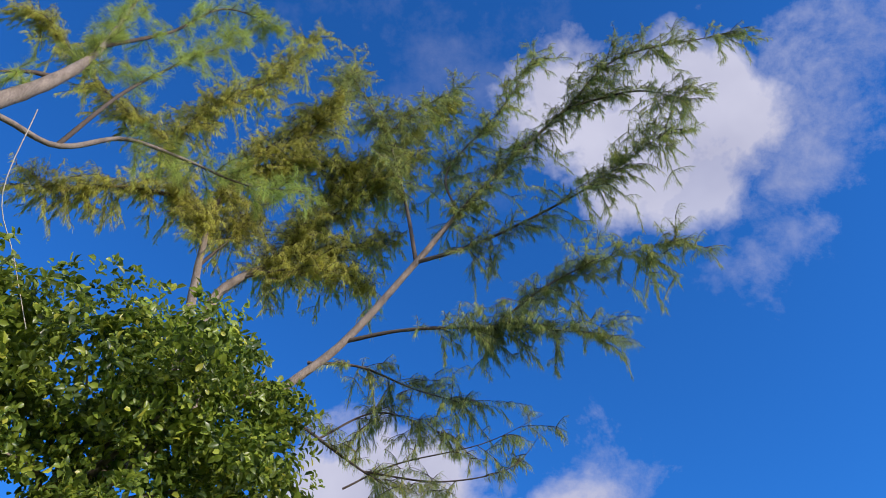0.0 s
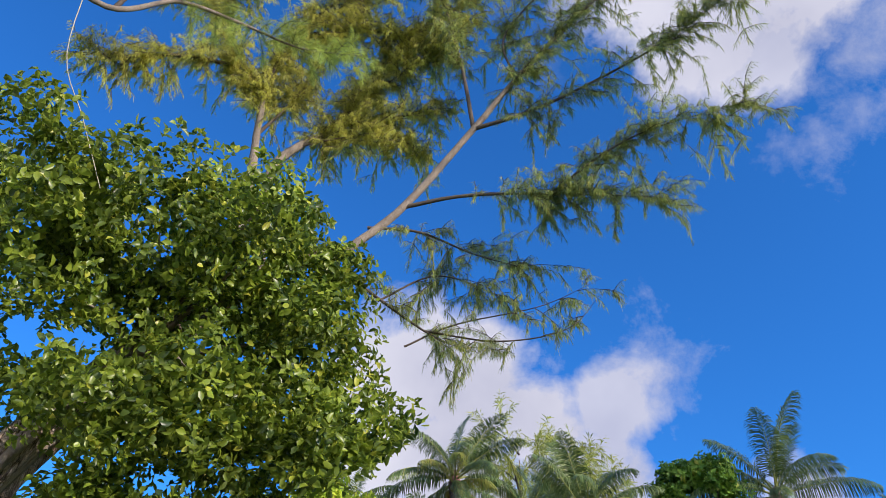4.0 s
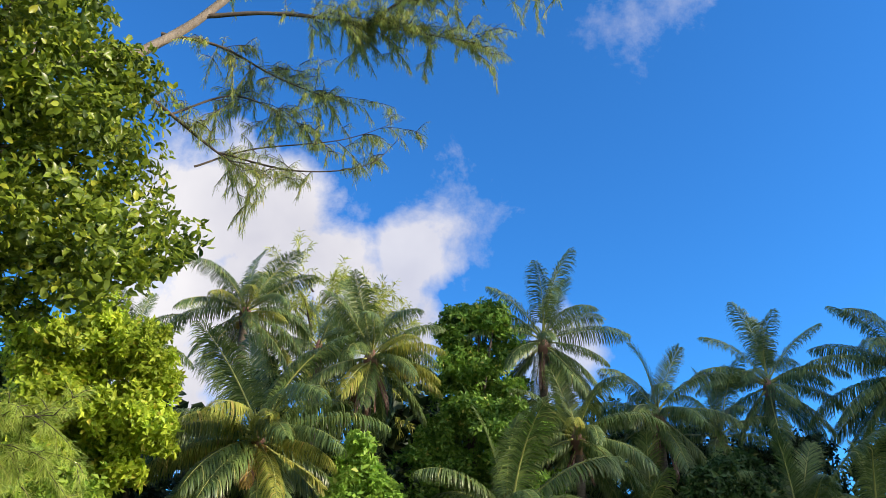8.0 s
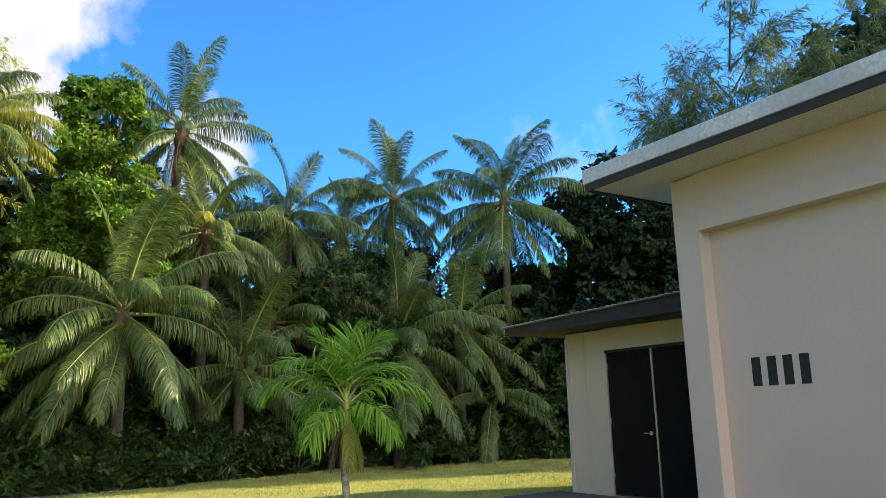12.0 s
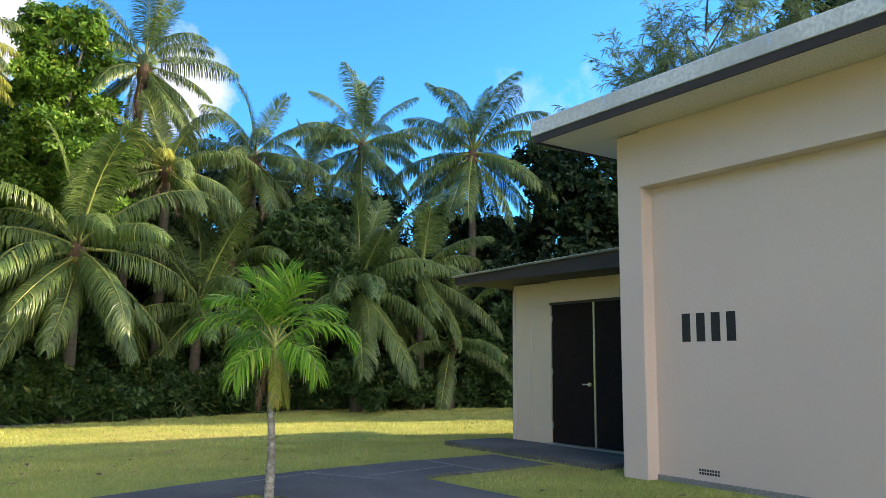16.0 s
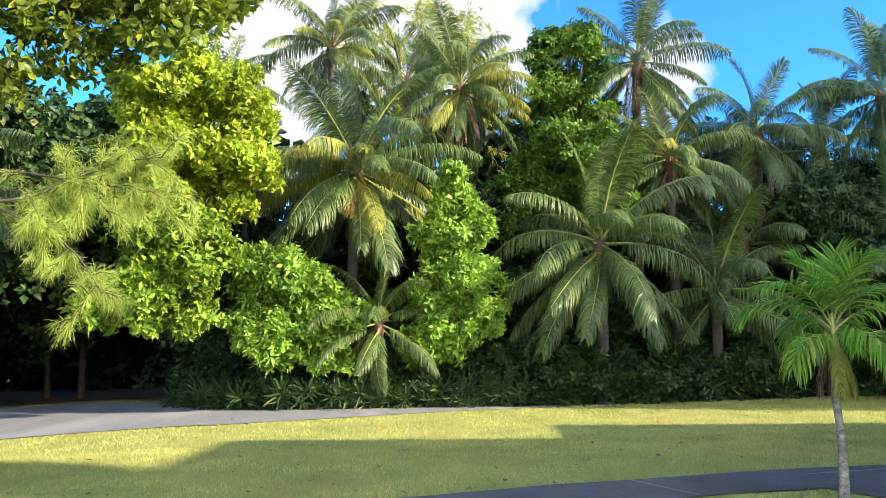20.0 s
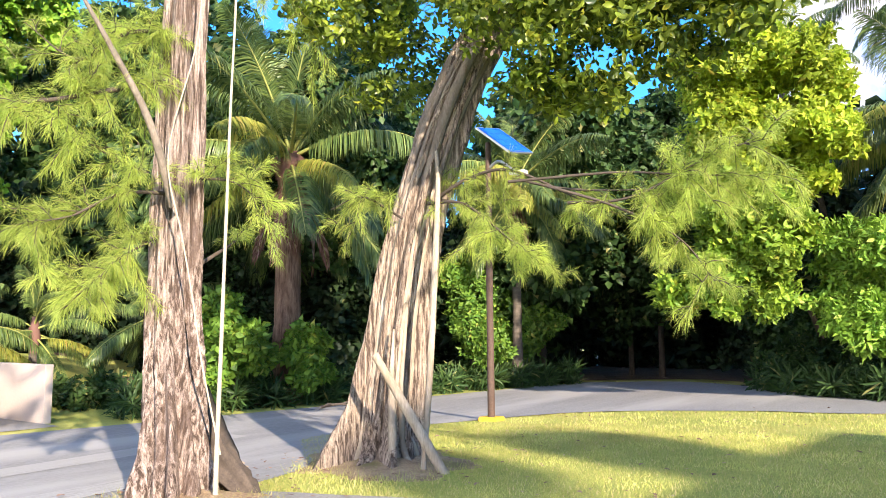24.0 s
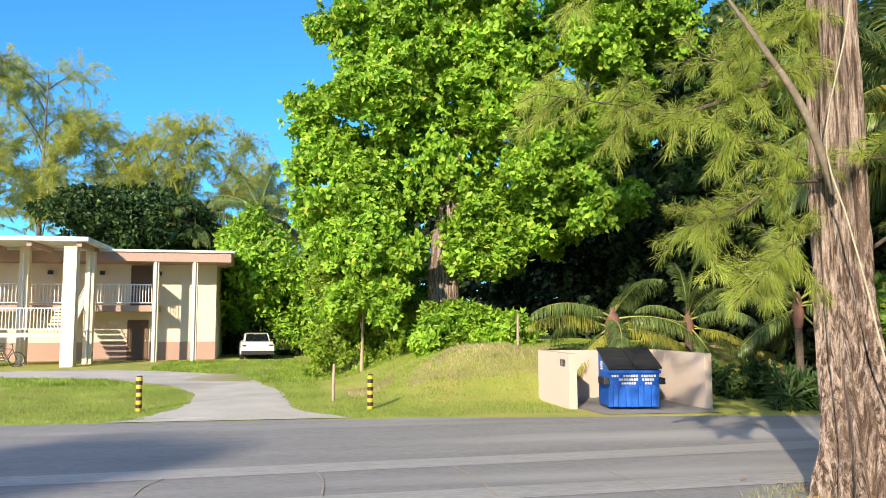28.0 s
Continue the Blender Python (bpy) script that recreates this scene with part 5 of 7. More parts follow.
def build_sapling():
    x, y = 4.95, 7.72
    p = thing("sapling_palm", (x, y, -0.02), "young bright green feather palm in the lawn", "palm tree")
    V, F = tube(spline([(0, 0, 0), (0.015, 0, 0.5), (-0.01, 0.01, 1.05), (0.02, 0, 1.2)], 26), [0.056, 0.041, 0.037, 0.044], 12, 0.04)
    place("trunk", mesh_np("trunk", V, F, M["speckled"], True), p, "slim pale speckled trunk")
    V, F = tube(spline([(0.02, 0, 1.15), (0.02, 0, 1.5), (0.0, 0, 1.85)], 8), [0.05, 0.045, 0.02], 10)
    place("crownshaft", mesh_np("crownshaft", V, F, M["rachis"], True), p, "pale green crownshaft")
    # start angle, bend, length, azimuth of every frond, from the spear outwards
    specs = ((88, 16, 0.78, 0.3), (78, 34, 0.84, 2.6), (74, 40, 0.84, 5.2), (60, 92, 1.0, 3.3), (58, 95, 1.0, 0.0), (48, 118, 1.08, 2.55), (44, 120, 1.08, 5.9), (30, 118, 1.02, 0.75), (34, 116, 1.05, 1.6), (14, 96, 0.9, 4.85), (8, 88, 0.85, 3.6))
    for k, (e0, bend, length, a) in enumerate(specs):
        me = frond_mesh("frond", length, e0, bend, 52, 0.4, M["frond_s"], 200 + k, 0.15 + 0.06 * k, 0.021, 0.5, 0, 0.18, 0.95, 0.1)
        ob = place("frond", me, p)
        ob.matrix_basis = Matrix.Translation((0.0, 0, 1.74 - 0.012 * k)) @ Matrix.Rotation(a, 4, "Z")
    for k in range(5):
        me = frond_mesh("frond", 0.62, -66, 20, 30, 0.2, M["frond_y"] if k < 3 else M["frond_dead"], 230 + k, 0.9, 0.014)
        ob = place("frond", me, p, "withered hanging frond")
        ob.matrix_basis = Matrix.Translation((0.0, 0, 1.62)) @ Matrix.Rotation(-1.9 + k * 1.0, 4, "Z")


build_sapling()

# ---- broad-leaved trees ----
CL_FIG = [leaf_clump(9, 0.125, 0.07, 0.075, s, True, 0.3) for s in range(4)]
CL_BIG = [leaf_clump(12, 0.26, 0.17, 0.12, 20 + s, False, 0.5) for s in range(4)]
CL_MID = [leaf_clump(13, 0.2, 0.1, 0.1, 40 + s, False, 0.4) for s in range(4)]
CL_FAR = [leaf_clump(9, 0.42, 0.24, 0.25, 60 + s, False, 0.4) for s in range(3)]
CL_STRAP = [leaf_clump(11, 0.75, 0.09, 0.05, 80 + s, True, -0.25) for s in range(4)]


def leafy(name, base, lobes, n, clumps, mat, label, category="tree", size=(0.8, 1.25), trunk=None, deep=0.5, up=0.3, rough=0.3, bark="limb", group="", kind="", limbs=6, root=None):
    """A tree or bush: trunk and limbs that reach into the lobes, and a crown of leafy shoots."""
    base = np.array((base[0], base[1], float(gz(base[0], base[1])) - 0.1))
    t = thing(name, tuple(base), label, category, group, kind)
    P, A = crown(lobes, n, deep, up, rough)
    V, F = bake(clumps, P - base, axes_to(A), rng.uniform(size[0], size[1], len(P)))
    place("crown", mesh_np("crown", V, F, mat), t)
    if trunk and root:
        s = np.array(root) - base
        for k, b in enumerate(lobes[:limbs]):
            q = np.array(b[:3]) - base
            V, F = tube(spline([s, (s + q) / 2 + (0.1, 0.1, 0.35), q], 9), [trunk, trunk * 0.5, trunk * 0.15], 7, 0.05, None, k)
            place("limb", mesh_np("limb", V, F, M[bark], True), t)
    elif trunk:
        B = np.array(lobes, float)
        mid = B[:, :3].mean(0) - base
        top = np.array((mid[0] * 0.6, mid[1] * 0.6, mid[2]))
        V, F = tube(spline([(0, 0, 0), (top[0] * 0.2, top[1] * 0.3, top[2] * 0.5), top], 12), [trunk * 1.5, trunk, trunk * 0.6], 12, 0.05, (3, 0.12), int(base[0] * 3) % 50)
        place("trunk", mesh_np("trunk", V, F, M[bark], True), t)
        for k in range(min(limbs, len(B))):
            q = B[k % len(B), :3] - base
            s = top * (0.45 + 0.08 * (k % 5))
            V, F = tube(spline([s, (s + q) / 2 + (0, 0, 0.2), q], 8), [trunk * 0.45, trunk * 0.12], 7, 0.05)
            place("limb", mesh_np("limb", V, F, M[bark], True), t)
    return t


def heap(c, r, n, seed, squash=0.8):
    """Smaller lobes round the outside of one large rounded form."""
    g = np.random.default_rng(seed)
    out = [(*c, r[0] * 0.82, r[1] * 0.82, r[2] * 0.82)]
    for k in range(n):
        d = unit(g.standard_normal(3))
        s = g.uniform(0.26, 0.45)
        out.append((c[0] + d[0] * r[0] * 0.78, c[1] + d[1] * r[1] * 0.78, c[2] + d[2] * r[2] * 0.8, r[0] * s, r[1] * s, r[2] * s * squash))
    return out


def tuft(lobes, n, seed, lo=0.26, hi=0.5):
    """Breaks every lobe into a core and uneven tufts round it."""
    g = np.random.default_rng(seed)
    out = []
    for x, y, z, a, b, c in lobes:
        out.append((x, y, z, a * 0.66, b * 0.66, c * 0.66))
        for k in range(n):
            d = unit(g.standard_normal(3) + np.array((0, -0.35, 0.15)))
            s, far = g.uniform(lo, hi), g.uniform(0.62, 1.02)
            out.append((x + d[0] * a * far, y + d[1] * b * far, z + d[2] * c * far, a * s, b * s, c * s * 0.72))
    return out


# strangler fig crown hung over the leaning trunk
FIG_LOBES = [(-4.6, 8.2, 8.2, 2.0, 1.8, 2.0), (-3.9, 9.0, 7.0, 1.8, 1.6, 1.5), (-2.6, 9.6, 7.2, 1.4, 1.2, 1.3), (-5.6, 7.6, 7.4, 1.6, 1.5, 1.5), (-3.6, 9.1, 9.0, 1.3, 1.2, 1.3), (-1.9, 9.7, 6.4, 1.0, 0.9, 0.8), (-6.3, 8.0, 8.2, 1.8, 1.8, 1.9), (-5.0, 8.6, 5.8, 1.3, 1.1, 0.7), (-3.3, 8.9, 5.7, 1.2, 1.0, 0.6), (-7.3, 8.4, 6.2, 1.4, 1.3, 1.2), (-2.9, 9.4, 8.0, 1.0, 1.0, 1.1), (-7.2, 9.6, 5.6, 1.3, 1.3, 0.9), (-3.8, 7.9, 5.1, 0.8, 0.7, 0.6), (-2.1, 8.9, 5.5, 0.8, 0.7, 0.4), (-4.4, 7.6, 5.2, 1.0, 0.9, 0.9), (-1.5, 9.5, 5.7, 0.6, 0.6, 0.4), (-3.3, 8.2, 5.1, 0.8, 0.7, 0.5), (-4.1, 8.3, 5.1, 0.9, 0.8, 0.5), (-2.7, 8.8, 5.5, 0.9, 0.8, 0.4), (-4.4, 8.4, 4.5, 0.7, 0.6, 0.45), (-3.9, 8.5, 4.5, 0.8, 0.7, 0.45), (-3.2, 8.8, 4.8, 0.7, 0.6, 0.4), (-2.5, 9.1, 5.0, 0.7, 0.6, 0.35)]

# forest edge, sunlit to shaded
leafy("yellow_green_tree", (-3.2, 24.9), tuft([(-4.5, 20.1, 8.3, 1.2, 1.1, 1.1), (-5.5, 19.9, 7.8, 0.9, 0.8, 0.9), (-3.2, 20.4, 7.8, 1.0, 0.9, 1.0), (-5.0, 20.0, 6.6, 1.2, 1.1, 1.2), (-3.5, 20.3, 6.3, 1.3, 1.1, 1.2), (-2.7, 20.4, 6.2, 0.7, 0.6, 0.7)], 9, 1), 2300, CL_MID, M["leaf_y"], "broad-leaved tree with yellow-green sunlit leaves", trunk=0.1, rough=0.8, size=(0.55, 1.3), bark="twig", limbs=0)
leafy("yellow_green_tree", (-3.6, 24.4), tuft([(-5.4, 19.9, 4.6, 1.1, 1.0, 1.1), (-4.3, 20.2, 4.3, 1.1, 1.0, 1.1), (-4.7, 20.1, 3.2, 1.1, 1.0, 1.1), (-5.5, 19.9, 2.7, 0.75, 0.7, 0.75), (-4.3, 20.1, 2.2, 0.7, 0.6, 0.7), (-6.2, 19.6, 2.6, 0.6, 0.55, 0.6), (-5.1, 21.0, 5.5, 1.4, 1.3, 1.4)], 9, 2), 2300, CL_MID, M["leaf_l"], "lower tree with fresh green hanging leaves", trunk=0.07, rough=0.8, size=(0.55, 1.3), bark="twig", limbs=0)
leafy("green_bush", (-1.9, 22.2), tuft([(-2.1, 21.0, 3.4, 1.0, 0.9, 1.0), (-1.2, 21.1, 3.0, 0.9, 0.85, 0.9), (-2.8, 20.9, 3.2, 0.7, 0.6, 0.7), (-2.9, 20.9, 2.1, 0.7, 0.6, 0.7), (-2.0, 21.0, 1.8, 0.95, 0.85, 0.95), (-0.9, 21.1, 1.8, 0.8, 0.7, 0.8), (-0.3, 21.2, 2.4, 0.6, 0.6, 0.6)], 8, 3), 2400, CL_MID, M["leaf_g"], "light green bush at the forest edge", "bush", size=(0.5, 1.25), rough=0.7, trunk=0.05, bark="twig", limbs=5)
leafy("green_shrub_tree", (2.6, 21.9), tuft([(2.5, 21.0, 6.1, 0.45, 0.4, 0.5), (2.4, 21.1, 5.3, 0.7, 0.6, 0.7), (2.9, 21.0, 4.6, 0.7, 0.6, 0.7), (2.1, 21.1, 4.2, 0.7, 0.6, 0.7), (2.8, 21.0, 3.4, 0.85, 0.75, 0.85), (1.9, 21.1, 3.0, 0.7, 0.6, 0.7), (3.1, 21.0, 2.3, 0.7, 0.6, 0.7), (2.3, 21.1, 1.7, 0.8, 0.7, 0.8), (1.5, 21.1, 1.6, 0.55, 0.5, 0.55)], 8, 4), 2400, CL_MID, M["leaf_g"], "upright bright green shrub tree", size=(0.5, 1.25), rough=0.7, trunk=0.06, bark="twig", limbs=5)
leafy("forest_tree", (6.6, 25.4), tuft([(7.1, 24.7, 11.8, 1.0, 0.9, 1.0), (6.3, 24.9, 11.0, 0.9, 0.8, 0.9), (7.8, 24.5, 10.9, 0.7, 0.65, 0.7), (6.7, 24.8, 9.8, 1.2, 1.1, 1.2), (6.0, 25.0, 8.9, 1.0, 0.9, 1.0), (7.6, 24.6, 9.0, 0.9, 0.8, 0.9), (6.7, 24.8, 7.7, 1.4, 1.2, 1.4), (5.6, 25.1, 7.2, 1.2, 1.0, 1.2), (7.7, 24.5, 7.3, 0.9, 0.8, 0.9), (5.2, 25.2, 5.7, 1.3, 1.2, 1.3), (6.3, 24.9, 5.8, 1.1, 1.0, 1.1)], 8, 5), 3200, CL_MID, M["leaf_v"], "tall forest tree with dense small green leaves", trunk=0.16, size=(0.5, 1.2), rough=0.8, bark="twig")
leafy("vine_clad_bush", (7.4, 23.6), tuft([(7.3, 23.1, 7.6, 0.75, 0.65, 0.75), (7.8, 22.9, 7.1, 0.65, 0.6, 0.65), (6.8, 23.2, 7.0, 0.75, 0.65, 0.75), (7.6, 23.0, 6.2, 0.75, 0.65, 0.75), (8.4, 23.2, 5.4, 0.9, 0.8, 0.9)], 7, 6), 1000, CL_MID, M["leaf_v"], "green climber over the forest trees", "bush", trunk=0.06, bark="twig", size=(0.5, 1.2))
leafy("forest_tree", (14.8, 23.4), heap((14.6, 22.9, 5.6), (1.9, 1.3, 1.7), 7, 15) + heap((16.2, 21.6, 4.0), (1.8, 1.3, 1.6), 5, 16), 1500, CL_MID, M["leaf_b"], "dark green shrub tree between the palms", trunk=0.12)
# seen from its unlit side; that shade is in the leaf colour
leafy("dark_tree", (27.4, 20.4), heap((27.2, 20.0, 9.4), (3.6, 3.4, 3.8), 12, 17) + heap((28.2, 18.6, 5.6), (3.6, 3.4, 3.6), 8, 18) + heap((30.5, 16.5, 10.4), (2.8, 2.8, 2.8), 6, 19), 4600, CL_BIG, M["leaf_d"], "large leafy tree behind the hall, shade in its dark colour", trunk=0.3)
# added trees that keep the sun off the right-hand palms
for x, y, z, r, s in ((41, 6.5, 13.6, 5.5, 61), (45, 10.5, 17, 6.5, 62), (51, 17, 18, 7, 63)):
    leafy("tall_forest_tree", (x, y), heap((x, y, z), (r, r, r * 1.2), 10, s), 1700, CL_FAR, M["leaf_d"], "tall tree added beyond the hall to shade the palms", trunk=0.4, size=(1.3, 2.0))
# added tree hidden behind the hall, blocks sun from the forest
leafy("dark_tree", (33.5, 11.5), heap((33.5, 11.5, 9.2), (4.6, 4.6, 5.2), 12, 41), 2600, CL_FAR, M["leaf_d"], "large leafy tree behind the hall, shade in its dark colour", trunk=0.35, size=(0.8, 1.3))
# the big tree across the road
leafy("almond_tree", (-26.0, 5.0), tuft(heap((-25.8, 5.2, 7.4), (3.6, 4.4, 4.4), 16, 22) + heap((-25.6, 5.4, 12.6), (3.0, 3.6, 3.6), 12, 23) + heap((-24.4, 9.0, 6.6), (2.6, 2.6, 3.2), 9, 24) + heap((-24.6, 10.5, 11.5), (2.8, 3.4, 4.2), 9, 25) + heap((-25.0, 2.6, 3.6), (1.9, 1.9, 2.4), 7, 26) + [(-27.2, 1.1, 7.4, 1.5, 1.5, 1.6), (-27.2, 2.2, 11.4, 1.6, 1.5, 1.8), (-27.2, 1.8, 4.0, 1.5, 1.4, 1.6), (-27.3, 0.9, 9.2, 1.0, 1.0, 1.0)], 4, 91, 0.3, 0.55), 18500, CL_BIG, M["leaf_a"], "huge broad-leaved tree with bright green leaves", size=(0.65, 1.05), trunk=0.42, bark="bark", limbs=0, rough=0.6, deep=0.3)
leafy("green_bush", (-28.0, 4.2), heap((-27.8, 4.2, 1.2), (1.3, 1.2, 1.3), 5, 28), 700, CL_MID, M["leaf_a"], "light green thicket at the grass edge", "bush", trunk=0.08)
leafy("green_bush", (-24.0, 6.6), heap((-23.6, 6.4, 1.3), (0.9, 1.3, 0.7), 5, 29), 500, CL_MID, M["leaf_a"], "leafy bush at the foot of the big tree", "bush")
leafy("thicket_bush", (-27.8, 2.4), tuft([(-27.9, 1.7, 0.9, 1.1, 1, 1.2), (-27.8, 2.9, 0.7, 1.1, 1, 1.1), (-27.9, 2.1, 2.5, 1.4, 1.2, 1.4), (-27.9, 1.4, 3.6, 1.2, 1, 1.2), (-27.7, 3.7, 1.9, 1.2, 1.1, 1.2), (-27.6, 4, 0.7, 0.9, 0.8, 0.9), (-28.2, 2.6, 4.6, 1.6, 1.4, 1.5)], 10, 85), 4300, CL_MID, M["leaf_l"], "bright lime green thicket down to the grass", "bush", size=(0.5, 0.95), rough=0.7, trunk=0.06, bark="twig", limbs=5)
leafy("climbing_bush", (-23.7, 4.5), tuft([(-23.6, 4.4, 1.2, 0.8, 0.7, 0.8), (-23.6, 5.3, 1.6, 0.8, 0.7, 0.7), (-23.5, 5.7, 0.9, 0.9, 0.7, 0.7)], 8, 86), 800, CL_MID, M["leaf_a"], "green bush before the big tree's trunk", "bush", size=(0.6, 1.2))
leafy("garden_hedge", (-47, -2), tuft([(-47.5, -4.5, 2.6, 2.6, 2.2, 3.0), (-46.5, -1.2, 2.8, 2.6, 2.2, 3.2), (-44.5, 1.6, 3.0, 2.6, 2.2, 3.2), (-40.5, 3.4, 3.0, 2.2, 2.0, 3.2), (-37.0, 3.2, 3.2, 2.2, 2.0, 3.4)], 9, 87), 3400, CL_FAR, M["leaf_a"], "tall green hedge behind the parked car", "hedge", size=(0.45, 0.8), trunk=0.08, bark="twig", limbs=5)
leafy("small_tree", (-26.4, 2.4), heap((-26.5, 2.2, 2.4), (0.75, 0.7, 0.6), 4, 30), 260, CL_MID, M["leaf_g"], "thin-stemmed small tree on the grass", trunk=0.045, bark="root")
leafy("garden_tree", (-43, 3.8), heap((-43, 3.6, 4.2), (3.2, 2.9, 3.4), 10, 31) + heap((-46, -1.5, 4.5), (3.5, 2.6, 3.2), 8, 32), 3000, CL_FAR, M["leaf_a"], "bright green tree beside the apartments", trunk=0.25, size=(0.7, 1.1))
leafy("spreading_tree", (-55, -9.5), heap((-55, -9.5, 8.3), (4.5, 6.0, 2.6), 12, 33), 2400, CL_FAR, M["leaf_b"], "wide dark spreading tree behind the apartments", trunk=0.3, size=(0.7, 1.1))
leafy("roadside_bush", (-15.4, 13.2), tuft(heap((-15.4, 13.2, 1.2), (1.2, 1.1, 1.3), 5, 34) + heap((-14.9, 15.2, 0.9), (0.9, 1.0, 1.0), 4, 33), 4, 38), 1300, CL_BIG, M["leaf_v"], "broad-leaved bush beside the road", "bush", trunk=0.05, bark="twig", size=(0.6, 1.1))
leafy("roadside_bush", (-14.0, 22.0), tuft(heap((-13.9, 21.9, 2.3), (1.5, 1.3, 2.3), 5, 35) + heap((-13.2, 24.2, 1.5), (1.4, 1.3, 1.6), 4, 36), 4, 37), 1900, CL_MID, M["leaf_v"], "green vine-covered bush beyond the lamp", "bush", trunk=0.05, bark="twig")
leafy("forest_tree", (-17.5, 17), heap((-17.5, 17, 7.2), (4.4, 3.6, 4.0), 10, 37) + heap((-17.6, 20.8, 7.4), (3.6, 3.0, 2.6), 9, 38), 3600, CL_BIG, M["leaf_b"], "dense forest tree over the road", trunk=0.3)


for k, (x, y, h, r) in enumerate(((5.9, 20.95, 0.75, 0.9), (7.4, 21.2, 0.7, 0.9), (9.2, 21.9, 0.9, 1.0), (10.9, 22.0, 0.8, 1.0), (4.3, 21.4, 0.85, 0.8), (12.6, 22.9, 1.0, 1.1), (15.2, 20.4, 0.9, 1.1), (17.2, 20.9, 0.9, 1.1))):
    leafy("forest_shrub", (x, y), tuft([(x, y, h, r, r * 0.7, h), (x + 0.6, y + 0.2, h * 0.7, r * 0.6, r * 0.5, h * 0.7)], 6, 70 + k), 330, CL_MID, M["leaf_b"], "low dark green shrub at the forest edge", "shrub", size=(0.6, 1.2), group="forest edge shrubs")
leafy("forest_tree", (-5.4, 27.4), heap((-5.4, 26.6, 5.6), (1.7, 1.6, 3.4), 8, 81) + heap((-4.9, 26.4, 2.4), (1.5, 1.4, 2.4), 6, 82) + heap((-7.6, 28.6, 7.6), (2.6, 2.0, 2.0), 8, 83) + heap((-10.6, 27.8, 7.0), (2.4, 2.0, 2.0), 8, 84), 3000, CL_BIG, M["leaf_b"], "dense tree arching over the dark side road", trunk=0.16, bark="twig", size=(0.7, 1.3))
for k, (x, y, z, r) in enumerate(((13.0, 28.6, 7.6, 2.4), (16.4, 28.0, 7.0, 2.3), (19.6, 27.0, 6.9, 2.3), (22.6, 25.0, 6.4, 2.2), (10.6, 27.6, 7.2, 2.0), (17.8, 25.2, 5.6, 1.7), (25.0, 23.0, 6.0, 2.2))):
    # trees to the right take darker leaves in place of shade
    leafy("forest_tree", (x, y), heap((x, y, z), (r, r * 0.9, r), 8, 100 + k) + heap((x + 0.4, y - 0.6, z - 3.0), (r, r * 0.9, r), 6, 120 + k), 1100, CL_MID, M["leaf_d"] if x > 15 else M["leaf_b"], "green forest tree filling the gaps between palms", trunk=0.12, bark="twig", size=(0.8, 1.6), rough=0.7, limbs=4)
# unseen trees beyond the hall and down the road, added for their shadows on lawn and asphalt
for x, y, z, r, s in ((26.3, -6.8, 14.0, 1.0, 130), (25.3, -9.5, 14.0, 0.7, 131), (24.9, -24.7, 16.2, 1.9, 132)):
    leafy("tall_forest_tree", (x, y), heap((x, y, z), (r, r, r * 0.7), 9, s), 650, CL_FAR, M["leaf_b"], "unseen tree added for its shadow on the ground", trunk=0.2, size=(0.7, 1.2))
for k, (x, y, z, r) in enumerate(((-22.5, 16.5, 9.5, 3.6), (-27.5, 17.5, 10.5, 3.8), (-18.5, 20.5, 7.2, 3.2), (-13.6, 26.5, 8.0, 3.0), (-10.4, 30.5, 8.6, 2.8), (-33, 15.5, 9, 3.6), (-12.0, 31.5, 8.2, 2.8), (-15.5, 29.0, 8.2, 3.0))):
    leafy("forest_tree", (x, y), heap((x, y, z), (r, r, r * 1.15), 9, 140 + k) + heap((x, y - 0.8, z - 4.2), (r * 0.9, r * 0.9, r), 6, 150 + k), 1500, CL_BIG, M["leaf_b"], "tall forest tree closing the dark wood", trunk=0.09, bark="twig", size=(0.9, 1.7), rough=0.7, limbs=4)
def leaf_bank(name, n, line, depth, height, clumps, mat, label, seed, size=(0.8, 1.3), low=0.0, keep=None):
    """Thicket along a line of (x, y): leafy shoots in an uneven bank; one mass that nobody could count."""
    g = np.random.default_rng(seed)
    Q = spline(line, 80)
    s = g.uniform(0, 79, n)
    i = np.clip(s.astype(int), 0, 78)
    p = Q[i] + (Q[i + 1] - Q[i]) * (s - i)[:, None]
    T = unit(Q[i + 1] - Q[i])
    nrm = np.column_stack([-T[:, 1], T[:, 0]])
    bump = 0.75 + 0.25 * np.sin(s * 0.55 + seed) * np.cos(s * 0.23 + 2) + 0.12 * np.sin(s * 1.7)
    z = low + (height - low) * bump * g.uniform(0, 1, n) ** 0.8
    d = g.uniform(-1, 1, n) * depth * (0.5 + 0.5 * np.cos(s * 0.9 + z))
    P = np.column_stack([p + nrm * d[:, None], gz(p[:, 0], p[:, 1]) + z])
    if keep is not None:
        P = P[keep(P)]
    A = np.column_stack([-P[:, :2] / np.maximum(np.linalg.norm(P[:, :2], axis=1), 1)[:, None] * 0.7, np.full(len(P), 0.45)]) + 0.5 * g.standard_normal(P.shape)
    V, F = bake(clumps, P, axes_to(A), g.uniform(size[0], size[1], len(P)))
    return tagged(place(name, mesh_np(name, V, F, mat)), label, "thicket", kind="stuff")


